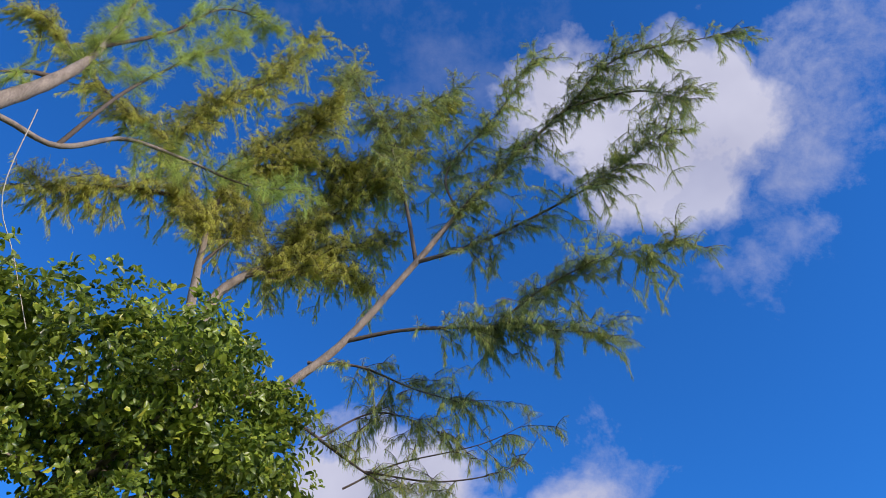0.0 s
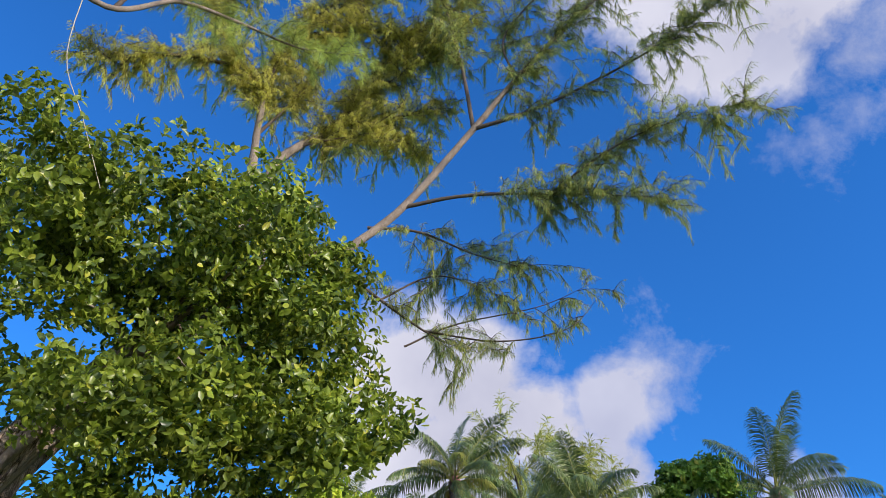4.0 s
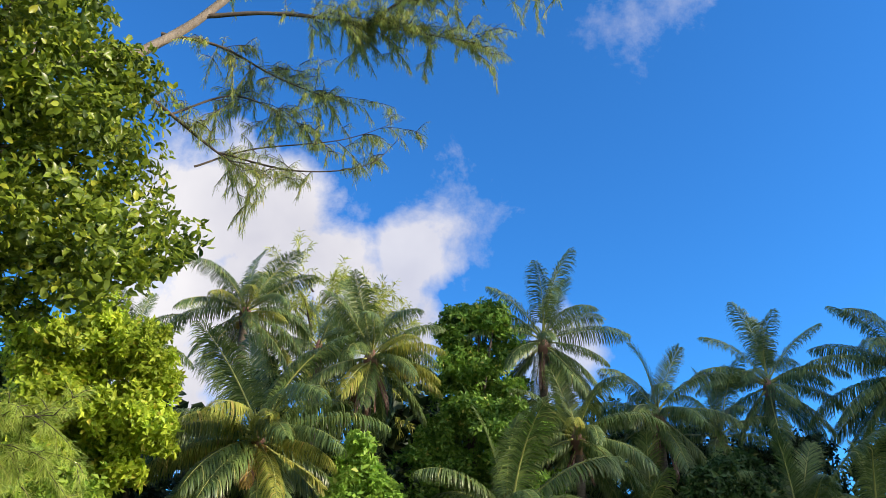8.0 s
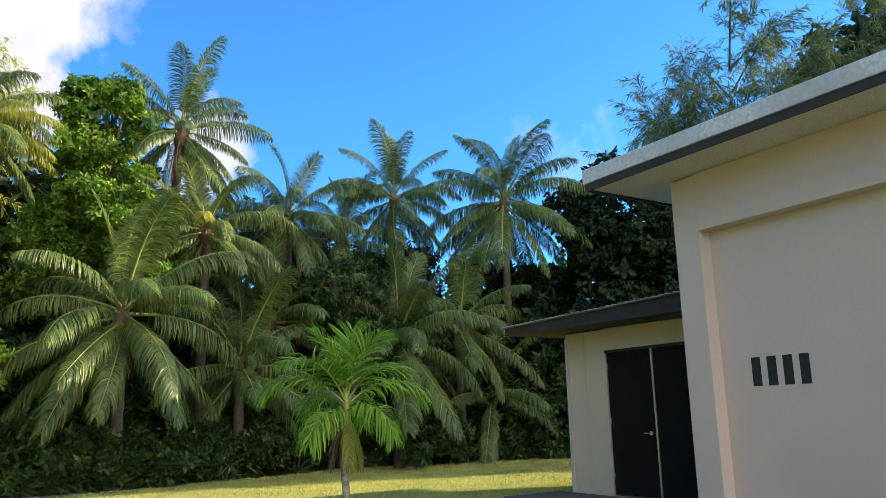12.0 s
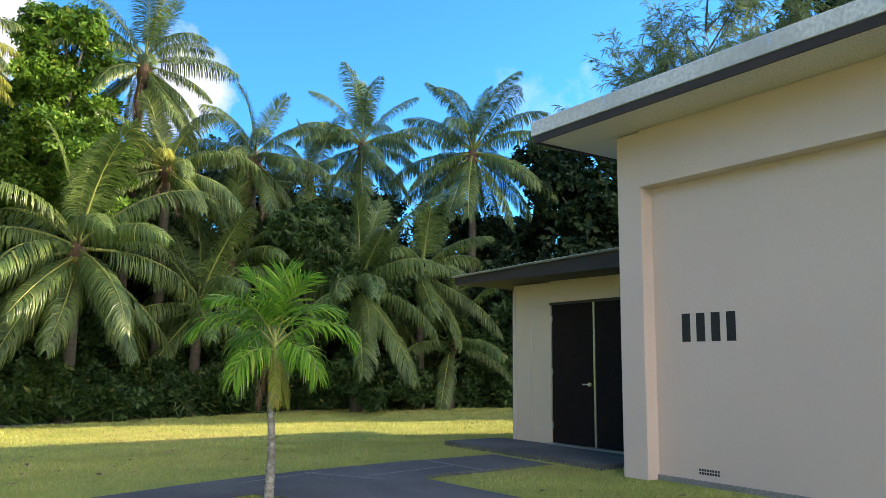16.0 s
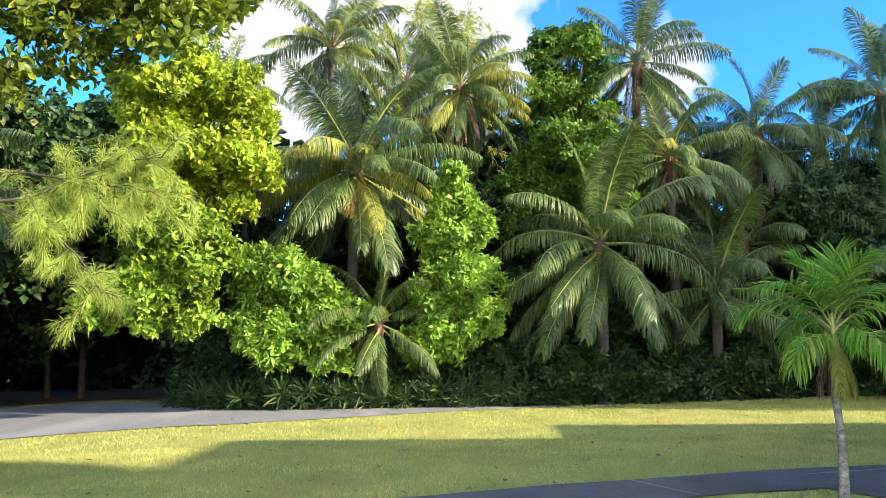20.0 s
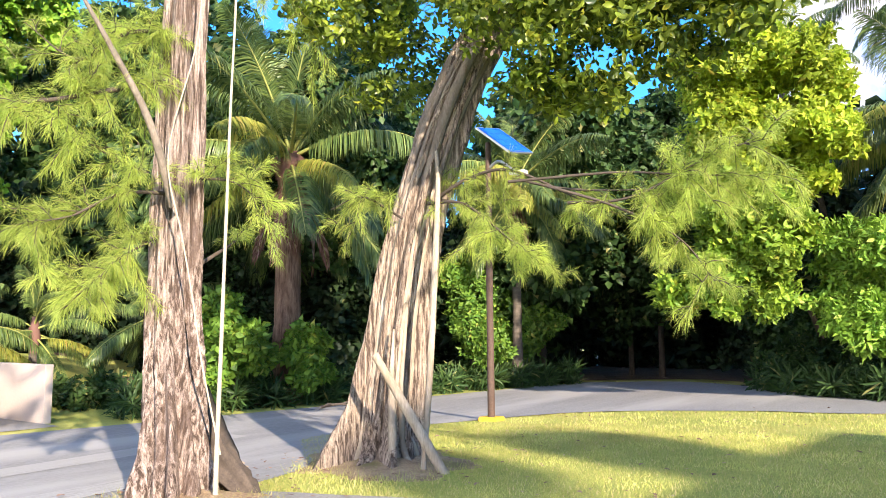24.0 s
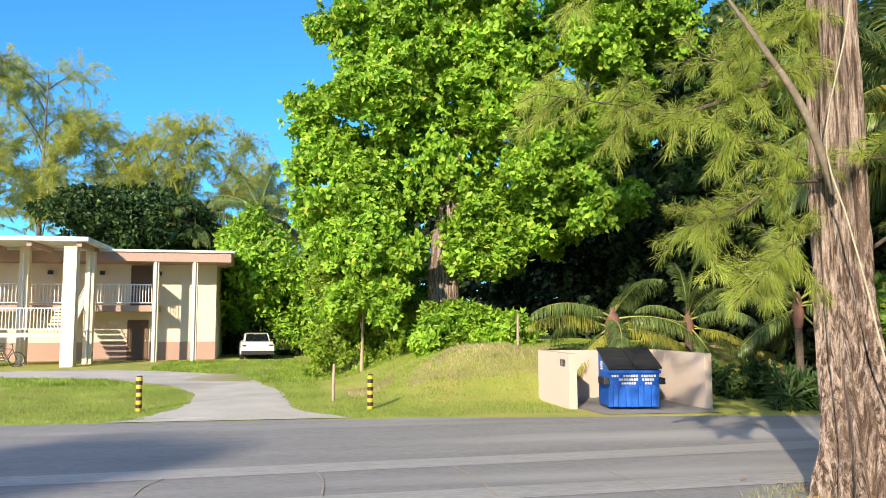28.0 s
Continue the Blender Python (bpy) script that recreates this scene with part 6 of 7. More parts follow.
# the leaf_d banks carry the forest's shade in their colour
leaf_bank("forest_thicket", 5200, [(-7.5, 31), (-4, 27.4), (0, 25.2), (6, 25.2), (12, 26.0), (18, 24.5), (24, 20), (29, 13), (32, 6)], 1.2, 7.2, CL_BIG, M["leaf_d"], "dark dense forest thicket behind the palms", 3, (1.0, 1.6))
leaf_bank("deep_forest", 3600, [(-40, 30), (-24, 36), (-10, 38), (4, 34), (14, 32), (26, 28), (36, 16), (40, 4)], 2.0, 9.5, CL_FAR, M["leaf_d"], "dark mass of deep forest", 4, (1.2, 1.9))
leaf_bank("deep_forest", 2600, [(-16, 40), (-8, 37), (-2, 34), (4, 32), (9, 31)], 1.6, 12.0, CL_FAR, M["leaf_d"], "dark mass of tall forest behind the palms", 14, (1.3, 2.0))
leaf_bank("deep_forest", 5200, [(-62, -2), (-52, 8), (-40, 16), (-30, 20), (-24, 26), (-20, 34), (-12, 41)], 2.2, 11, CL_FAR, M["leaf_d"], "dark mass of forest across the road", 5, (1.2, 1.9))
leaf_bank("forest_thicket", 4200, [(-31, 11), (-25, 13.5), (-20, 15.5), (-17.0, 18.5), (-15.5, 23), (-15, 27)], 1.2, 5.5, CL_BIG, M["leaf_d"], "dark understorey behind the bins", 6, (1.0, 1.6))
leaf_bank("forest_thicket", 2600, [(-5.6, 26.2), (-2.5, 24.2), (1.5, 23.4), (6, 23.4), (11, 24.0), (15, 23.4), (20, 21.2), (25, 17.5)], 0.8, 3.6, CL_MID, M["leaf_b"], "leafy shrubs between the palm trunks", 13, (0.9, 1.6))
leaf_bank("undergrowth", 1500, [(-5.2, 25.0), (-2.5, 22.9), (0.5, 22.0), (4, 21.9), (8, 22.1), (12, 23.9), (17, 22.9), (22, 20.6), (25, 17)], 0.6, 0.75, CL_STRAP, M["leaf_b"], "strap-leaved undergrowth along the forest edge", 8, (0.45, 0.95))
leaf_bank("undergrowth", 3000, [(-5.0, 24.8), (-2.5, 22.9), (0.5, 22.0), (4, 21.9), (8, 22.1), (12, 23.7), (17, 22.7), (22, 20.3), (25, 16.5)], 0.7, 1.7, CL_MID, M["leaf_b"], "low leafy undergrowth along the forest edge", 9, (0.6, 1.1))
leaf_bank("undergrowth", 520, [(-5.4, 24.0), (-3.4, 22.0), (-1.4, 21.2), (1.2, 21.2), (3.4, 21.2), (6.0, 21.3), (9.5, 21.9), (13, 22.8)], 0.45, 0.6, CL_STRAP, M["leaf_b"], "broad strap-leaved plants under the bushes", 15, (0.4, 0.8))
leaf_bank("undergrowth", 700, [(-5.4, 24.2), (-3.4, 22.2), (-1.4, 21.4), (1.2, 21.4), (3.4, 21.4), (6.0, 21.5), (9.5, 22.1)], 0.4, 1.0, CL_MID, M["leaf_b"], "low leafy plants under the bushes", 16, (0.5, 0.9))
leaf_bank("undergrowth", 500, [(-15.9, 10.4), (-15.2, 14), (-14.3, 18), (-13.2, 22.5), (-12.2, 26)], 0.6, 0.7, CL_STRAP, M["leaf_b"], "strap-leaved undergrowth beside the road", 10, (0.4, 0.85))
leaf_bank("undergrowth", 700, [(-19.6, 9.8), (-18, 11.8), (-16.4, 13.6), (-15.2, 18), (-14, 23)], 0.7, 0.9, CL_MID, M["leaf_b"], "low green undergrowth under the trees", 11, (0.6, 1.1))
# darker leaves than the hedge above, put here in place of shade
leaf_bank("garden_hedge_foot", 2400, [(-48.5, -5.5), (-47.2, -2), (-45.6, 0.8), (-42, 2.4), (-38, 2.8)], 0.8, 3.0, CL_MID, M["leaf_b"], "green foot of the hedge behind the car, shade in its leaf colour", 17, (0.9, 1.5))
leaf_bank("far_hedge", 3000, [(-38.5, 3.0), (-35, 3.4), (-32, 3.8), (-28, 4.2)], 1.0, 3.6, CL_MID, M["leaf_a"], "bright green shrubs at the edge of the grass", 12, (0.65, 1.1))

# ---- ironwood trees ----


def ironwood(name, base, trunk_path, trunk_r, limbs, label, twig_n, twig_len, per_m, needle, width, mat, droop, bark="bark", ribs=(5, 0.3), sub=3, sides=28, limb_mat="limb", up=0.25, into=None, fall=0.3, wild=0.42, along=0.8, twig_tubes=True):
    """Ironwood: trunk, limbs by their paths, arched side shoots and hanging needles."""
    base = np.array(base, float)
    t = into or thing(name, tuple(base), label, "tree")
    if trunk_path:
        path = spline(np.array(trunk_path) - base, 110)
        V, F = tube(path, trunk_r, sides * 2, 0.012, ribs, 5, 0.05 if sides > 20 else 0.0)
        place("trunk", mesh_np("trunk", V, F, M[bark], True), t)
    twigs = []
    for pts, r0, dens, start in limbs:
        Q = spline(np.array(pts) - base, 6 * len(pts))
        V, F = tube(Q, [r0, r0 * 0.62, r0 * 0.12], 8, 0.04)
        place("limb", mesh_np("limb", V, F, M[limb_mat] if r0 > 0.05 else M["twig"], True), t)
        length = np.linalg.norm(np.diff(Q, axis=0), axis=1).sum()
        twigs += twigs_on(Q, int(twig_n * length * dens), twig_len, up, start, sub, droop)
    if twig_tubes:
        V, F = join([tube(q, [0.008, 0.003], 3) for q in twigs])
        tagged(place("branchwork", mesh_np("branchwork", V, F, M["twig"]), t), kind="stuff")
    V, F = needle_set(twigs, per_m, needle, width, fall, along, wild)
    place("foliage", mesh_np("foliage", V, F, mat), t)
    return t


OVER = [
    ([(-2.5, 10.2, 9.4), (-1.6, 10.4, 10.6), (-0.4, 10.3, 12.5), (0.4, 10.1, 13.7), (1.5, 9.8, 15.1), (2.8, 9.3, 16.4), (4.0, 8.6, 17.4), (5.8, 7.3, 16.1)], 0.08, 0.8, 0.4),
    ([(-1.6, 10.4, 10.6), (-0.5, 10.3, 10.8), (1.0, 10.1, 10.7), (2.6, 9.6, 10.2)], 0.04, 1.0, 0.45),
    ([(-0.4, 10.3, 12.5), (0.5, 10.1, 12.7), (1.6, 9.8, 13.1), (3.1, 9.2, 13.7), (4.4, 8.4, 14.3)], 0.042, 1.0, 0.25),
    ([(2.8, 9.3, 16.4), (4.1, 8.6, 16.0), (4.9, 8.0, 14.7)], 0.03, 0.9, 0.1),
    ([(1.0, 10.1, 10.7), (1.8, 9.8, 11.3), (2.7, 9.4, 11.6), (4.1, 8.7, 11.5)], 0.028, 1.1, 0.1),
    ([(-0.4, 10.3, 12.5), (-0.7, 10.3, 14.4), (-1.2, 10.1, 16.4), (-2.2, 9.8, 18.6)], 0.045, 0.9, 0.3),
    ([(-1.2, 10.1, 16.4), (-0.5, 10.1, 17.5), (0.4, 10.1, 18.3)], 0.025, 1.0, 0.1),
    ([(0.4, 10.1, 13.7), (0.2, 10.3, 15.4), (1.4, 10.1, 17.4), (2.5, 9.8, 19.8)], 0.03, 0.8, 0.2),
    ([(-3.0, 10.3, 9.3), (-2.3, 10.6, 9.1), (-1.1, 10.8, 8.3), (-0.4, 10.9, 8.0)], 0.04, 0.4, 0.3),
    ([(-2.2, 10.5, 10.2), (-1.3, 10.6, 10.2), (-0.3, 10.7, 9.8), (0.7, 10.7, 9.5)], 0.03, 0.6, 0.25),
    ([(-1.9, 10.7, 8.8), (-1.0, 10.8, 9.4), (-0.1, 10.9, 9.2), (0.6, 10.9, 8.7)], 0.02, 0.5, 0.2),
    ([(-1.4, 10.8, 8.0), (-0.6, 10.9, 8.5), (0.8, 10.9, 8.9), (1.8, 10.8, 9.4)], 0.018, 0.12, 0.3),
    ([(-1.1, 10.8, 8.3), (0.1, 10.9, 8.2), (1.2, 10.8, 8.4), (1.8, 10.8, 9.1)], 0.018, 0.12, 0.3),
    ([(-4.4, 10.6, 9.2), (-4.7, 10.9, 11.9), (-4.8, 10.9, 12.9), (-4.9, 10.8, 14.1), (-5.5, 10.6, 14.7), (-6.0, 10.1, 16.0)], 0.11, 1.19, 0.5),
    ([(-4.0, 10.6, 9.4), (-4.4, 11.1, 12.0), (-4.0, 11.2, 12.9), (-3.4, 11.4, 13.7), (-2.8, 11.4, 15.3), (-1.8, 11.2, 16.6)], 0.12, 1.36, 0.5),
    ([(-3.4, 11.4, 13.7), (-2.1, 11.3, 13.9), (-1.0, 11.2, 14.1)], 0.05, 1.87, 0.15),
    ([(-4.8, 10.9, 12.9), (-4.3, 11.1, 14.2), (-4.0, 11.2, 15.4)], 0.04, 1.53, 0.3),
    ([(-6.0, 10.1, 16.0), (-5.3, 10.1, 17.6), (-4.3, 10.3, 19.1), (-3.3, 10.4, 21.6)], 0.05, 2.04, 0.0),
    ([(-4.9, 10.8, 14.1), (-4.5, 10.8, 16.0), (-3.5, 10.8, 17.6), (-2.6, 11.0, 19.1)], 0.05, 2.04, 0.1),
    ([(-5.5, 10.6, 14.7), (-6.5, 10.0, 14.3), (-7.2, 9.5, 13.6), (-7.8, 8.9, 13.0)], 0.05, 1.70, 0.1),
    ([(-4.5, 10.8, 16.0), (-3.4, 10.9, 16.3), (-2.3, 10.9, 16.2), (-1.2, 11.0, 15.7)], 0.035, 2.21, 0.0),
    ([(-6.0, 10.1, 16.0), (-7.1, 9.3, 16.4), (-8.1, 8.4, 17.1), (-8.8, 7.8, 17.5)], 0.05, 1.87, 0.0),
    ([(-3.4, 11.4, 13.7), (-2.6, 11.2, 14.6), (-1.6, 11.0, 15.4), (-0.5, 10.8, 16.6)], 0.03, 1.7, 0.1),
    ([(-4.0, 11.2, 15.4), (-3.4, 11.0, 16.8), (-2.8, 10.8, 18.6), (-2.2, 10.6, 20.2)], 0.035, 1.7, 0.1),
    ([(-4.0, 11.2, 12.9), (-2.9, 11.2, 13.2), (-2.0, 11.1, 13.0), (-1.2, 11.0, 12.6)], 0.025, 1.7, 0.1),
    ([(-2.8, 11.4, 15.3), (-1.6, 11.1, 16.6), (-0.6, 10.9, 17.6), (0.3, 10.7, 18.6)], 0.03, 1.6, 0.1),
]
LEAN_BASE = (-6.95, 8.45, -0.25)
lean_tree = ironwood("fig_bound_ironwood", LEAN_BASE, [(-6.95, 8.4, -0.4), (-6.95, 8.5, 0.5), (-6.88, 8.58, 1.6), (-6.75, 8.71, 2.8), (-6.48, 8.9, 4.0), (-6.2, 9.08, 4.9), (-5.6, 9.4, 6.2), (-4.4, 10.0, 8.2), (-3.3, 10.3, 9.3), (-2.5, 10.2, 9.45)],
         [0.56, 0.33, 0.28, 0.265, 0.255, 0.24, 0.23, 0.2, 0.13, 0.08], OVER[13:], "leaning ironwood tree bound by strangler fig roots", 16, 0.6, 100, 0.15, 0.0105, M["needle"], 0.32, "bark_pale", (7, 0.5), 5, 40, fall=0.85, wild=0.3, along=0.42)
# right-hand limbs of the same tree, shaded by needle colour
ironwood("fig_bound_ironwood", LEAN_BASE, None, None, OVER[:13], "", 16, 0.6, 135, 0.15, 0.0078, M["needle_shade"], 0.32, sub=5, into=lean_tree, fall=0.85, wild=0.3, along=0.42)
LOWER_B = [
    ([(-6.3, 8.8, 3.4), (-5.7, 8.7, 3.6), (-5.0, 8.6, 3.6), (-4.0, 8.7, 3.1), (-3.1, 8.8, 2.7)], 0.03, 0.5, 0.1),
    ([(-6.3, 8.6, 3.3), (-5.6, 8.4, 3.2), (-4.9, 8.3, 2.7), (-4.5, 8.3, 2.4)], 0.025, 1.2, 0.0),
    ([(-6.6, 8.4, 3.1), (-6.7, 7.7, 3.3), (-6.9, 7.3, 3.1)], 0.02, 1.0, 0.1),
    ([(-5.0, 8.6, 3.5), (-4.3, 8.6, 3.3), (-3.5, 8.6, 3.2), (-2.8, 8.7, 3.2)], 0.02, 0.8, 0.5),
    ([(-4.9, 8.3, 3.4), (-3.6, 8.5, 3.4), (-2.8, 8.6, 3.3), (-1.9, 8.7, 3.2)], 0.02, 0.75, 0.42),
    ([(-4.4, 8.3, 3.3), (-3.6, 8.4, 3.0), (-2.9, 8.5, 2.6), (-2.5, 8.4, 2.1)], 0.02, 0.9, 0.4),
    ([(-4.2, 8.5, 3.1), (-3.4, 8.5, 3.1), (-2.5, 8.6, 3.5), (-1.9, 8.6, 3.6)], 0.02, 0.6, 0.35),
]
ironwood("fig_bound_ironwood", LEAN_BASE, None, None, LOWER_B, "low ironwood branches with fresh yellow-green needles", 9, 0.42, 300, 0.17, 0.0045, M["needle_low"], 0.3, up=0.1, into=lean_tree, sub=3, fall=0.2, wild=0.48, along=0.85)
LOWER_A = [
    ([(-8.1, 6.0, 4.7), (-8.0, 5.1, 4.3), (-8.2, 4.0, 3.9), (-8.3, 3.3, 4.0), (-8.4, 2.4, 4.1)], 0.035, 1.0, 0.1),
    ([(-7.75, 5.6, 3.0), (-7.66, 5.2, 3.85), (-7.7, 4.75, 4.55), (-7.74, 4.39, 5.06), (-7.8, 3.8, 5.9)], 0.052, 0.12, 0.6),
    ([(-8.0, 5.8, 3.2), (-8.0, 5.1, 3.1), (-8.1, 4.6, 2.8), (-8.2, 4.2, 2.7)], 0.025, 1.1, 0.1),
    ([(-8.1, 5.7, 2.7), (-7.9, 5.1, 2.4), (-7.8, 4.6, 2.0)], 0.02, 1.5, 0.1),
    ([(-7.8, 6.0, 3.4), (-7.3, 6.1, 3.3), (-6.9, 6.2, 3.0)], 0.02, 1.2, 0.1),
    ([(-8.1, 6.0, 5.2), (-8.1, 5.2, 5.0), (-8.1, 4.6, 4.5), (-8.3, 4.1, 4.8)], 0.03, 1.1, 0.1),
    ([(-8.1, 5.5, 3.4), (-8.1, 4.8, 3.6), (-8.1, 4.5, 3.8)], 0.02, 1.4, 0.0),
    ([(-8.1, 6.0, 6.0), (-7.8, 4.8, 6.0), (-8.0, 3.8, 5.8), (-8.2, 2.8, 5.2)], 0.04, 1.2, 0.1),
    ([(-8.3, 6.4, 2.4), (-8.3, 6.9, 2.7), (-8.3, 7.2, 2.9)], 0.03, 0.4, 0.4),
    ([(-8.1, 6.2, 6.4), (-7.6, 7.0, 6.2), (-7.4, 7.6, 5.4)], 0.03, 0.9, 0.1),
    ([(-8.0, 6.0, 9.5), (-6.6, 6.0, 11.0), (-5.7, 6.8, 11.3), (-5.1, 7.3, 12.2), (-4.2, 7.8, 12.3), (-3.3, 8.2, 12.2), (-2.3, 8.6, 12.5)], 0.06, 0.5, 0.5),
    ([(-5.7, 6.8, 11.3), (-5.3, 7.0, 13.1), (-4.7, 7.3, 14.7), (-4.0, 7.7, 16.3)], 0.04, 0.7, 0.3),
    ([(-8.0, 5.9, 9.0), (-6.6, 6.0, 10.9), (-6.1, 6.5, 12.7), (-5.9, 6.7, 14.1), (-5.8, 6.7, 16.2)], 0.17, 0.6, 0.6),
    ([(-5.9, 6.7, 14.1), (-5.2, 7.2, 15.6), (-4.6, 7.6, 17.4), (-3.5, 8.2, 17.7)], 0.04, 0.9, 0.2),
    ([(-6.1, 6.5, 12.7), (-6.4, 6.2, 12.4), (-6.8, 5.7, 11.5)], 0.05, 0.6, 0.3),
    ([(-8.1, 5.9, 11.0), (-8.6, 5.0, 13.0), (-8.4, 4.0, 14.5)], 0.08, 0.8, 0.3),
]
tree_a = ironwood("ironwood_tree", (-7.75, 5.55, -0.25), [(-7.4, 5.5, -0.4), (-7.6, 5.6, 0.4), (-7.85, 5.72, 1.2), (-8.08, 5.85, 2.4), (-8.05, 5.88, 4.0), (-8.0, 5.9, 6.0), (-8.0, 5.95, 9.0), (-8.1, 5.9, 12.0)],
         [0.4, 0.29, 0.265, 0.25, 0.235, 0.215, 0.2, 0.18, 0.15, 0.08], LOWER_A, "tall ironwood tree with flaky bark beside the road", 12, 0.44, 290, 0.17, 0.0045, M["needle_low"], 0.3, "bark", (6, 0.3), 3, 44, fall=0.2, wild=0.48, along=0.85)


def build_upper_crown():
    V, F = tube(spline([(-0.1, 0.3, 1.7), (0.12, 0.36, 0.95), (0.4, 0.44, 0.42), (0.72, 0.5, 0.14), (1.0, 0.56, -0.02)], 22), [0.05, 0.15, 0.19, 0.16, 0.05], 18, 0.05, (5, 0.4), 9)
    # dark bark, made darker still by shade put into the colour
    place("buttress", mesh_np("buttress", V, F, M["twig"], True), tree_a, "dark weathered buttress root, shade in its colour too")
    # high crown kept out of view, added to shade the wood
    g = np.random.default_rng(31)
    base = np.array((-7.75, 5.55, -0.25))
    twigs = []
    for k in range(26):
        a, h, r = g.uniform(3.3, 5.1), g.uniform(8.6, 12.5), g.uniform(2.6, 5.2)
        Q = spline(np.array([(-8.0, 5.9, h), (-8.0 + 0.5 * r * math.cos(a), 5.9 + 0.5 * r * math.sin(a), h + 0.9), (-8.0 + r * math.cos(a), 5.9 + r * math.sin(a), h + 1.2 + g.uniform(0, 1.5))]) - base, 14)
        V, F = tube(Q, [0.06, 0.03, 0.01], 6)
        place("limb", mesh_np("limb", V, F, M["twig"], True), tree_a)
        twigs += twigs_on(Q, 26, 1.0, 0.25, 0.2, 3, 0.3)
    V, F = needle_set(twigs, 26, 0.3, 0.03, 0.4, 0.75, 0.4)
    place("foliage", mesh_np("foliage", V, F, M["needle"]), tree_a, "unseen needle crown added to shade the wood")


build_upper_crown()


def far_ironwood(x, y, top, spread, seed, label, n=14, mat="needle_far", bare=0.0):
    g = np.random.default_rng(seed)
    z0 = float(gz(x, y)) - 0.1
    limbs = []
    for k in range(n):
        a, h = g.uniform(0, 6.28), z0 + (top - z0) * g.uniform(0.3, 0.9)
        r = spread * (1.1 - 0.6 * (h - z0) / (top - z0)) * g.uniform(0.6, 1.1)
        rise = g.uniform(0.5, 1.1) * r
        limbs.append(([(x, y, h), (x + 0.5 * r * math.cos(a), y + 0.5 * r * math.sin(a), h + 0.6 * rise), (x + r * math.cos(a), y + r * math.sin(a), h + rise)], 0.05, 1 - bare * g.uniform(0, 1), 0.25))
    return ironwood("ironwood_tree", (x, y, z0), [(x, y, z0), (x + 0.2, y, z0 + (top - z0) * 0.45), (x, y + 0.1, z0 + (top - z0) * 0.86)], [0.22, 0.13, 0.02], limbs, label, 5.0, 1.7, 32, 0.46, 0.042, M[mat], 0.2, "limb", (3, 0.1), 2, 10, up=0.4, twig_tubes=False)


far_ironwood(1.5, 33.2, 18.2, 2.5, 1, "thin sparse ironwood tree above the palms", 16, bare=0.4)
far_ironwood(5.0, 33.0, 16.2, 2.6, 2, "ironwood tree above the palms", 16)
# needle_dark gives the trees behind the hall their shade by colour
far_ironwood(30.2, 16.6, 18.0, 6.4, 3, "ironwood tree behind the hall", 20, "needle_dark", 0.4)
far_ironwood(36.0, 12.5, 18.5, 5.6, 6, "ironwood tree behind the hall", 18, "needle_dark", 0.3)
for k, (x, y, h, s) in enumerate(((-58.0, -16.5, 22.5, 5.0), (-60, -12.0, 16.2, 3.6), (-60, -7.0, 16.6, 3.8), (-60.5, -1.8, 15.4, 3.2), (-57, -21, 21, 4.8), (-60.5, -4.6, 14.0, 3.0), (-58, -9.4, 15.0, 3.4))):
    far_ironwood(x, y, h, s, 20 + k, "yellow-green ironwood tree far behind the apartments", 20)

# fig crown over the leaning trunk
leafy("strangler_fig", (-6.6, 8.8), tuft(FIG_LOBES, 5, 90, 0.25, 0.45), 4900, CL_FIG, M["fig"], "glossy-leaved strangler fig crown over the leaning trunk", size=(0.75, 1.3), deep=0.35, up=0.25, rough=0.6, trunk=0.07, bark="limb", limbs=16, root=(-5.2, 9.5, 6.6))


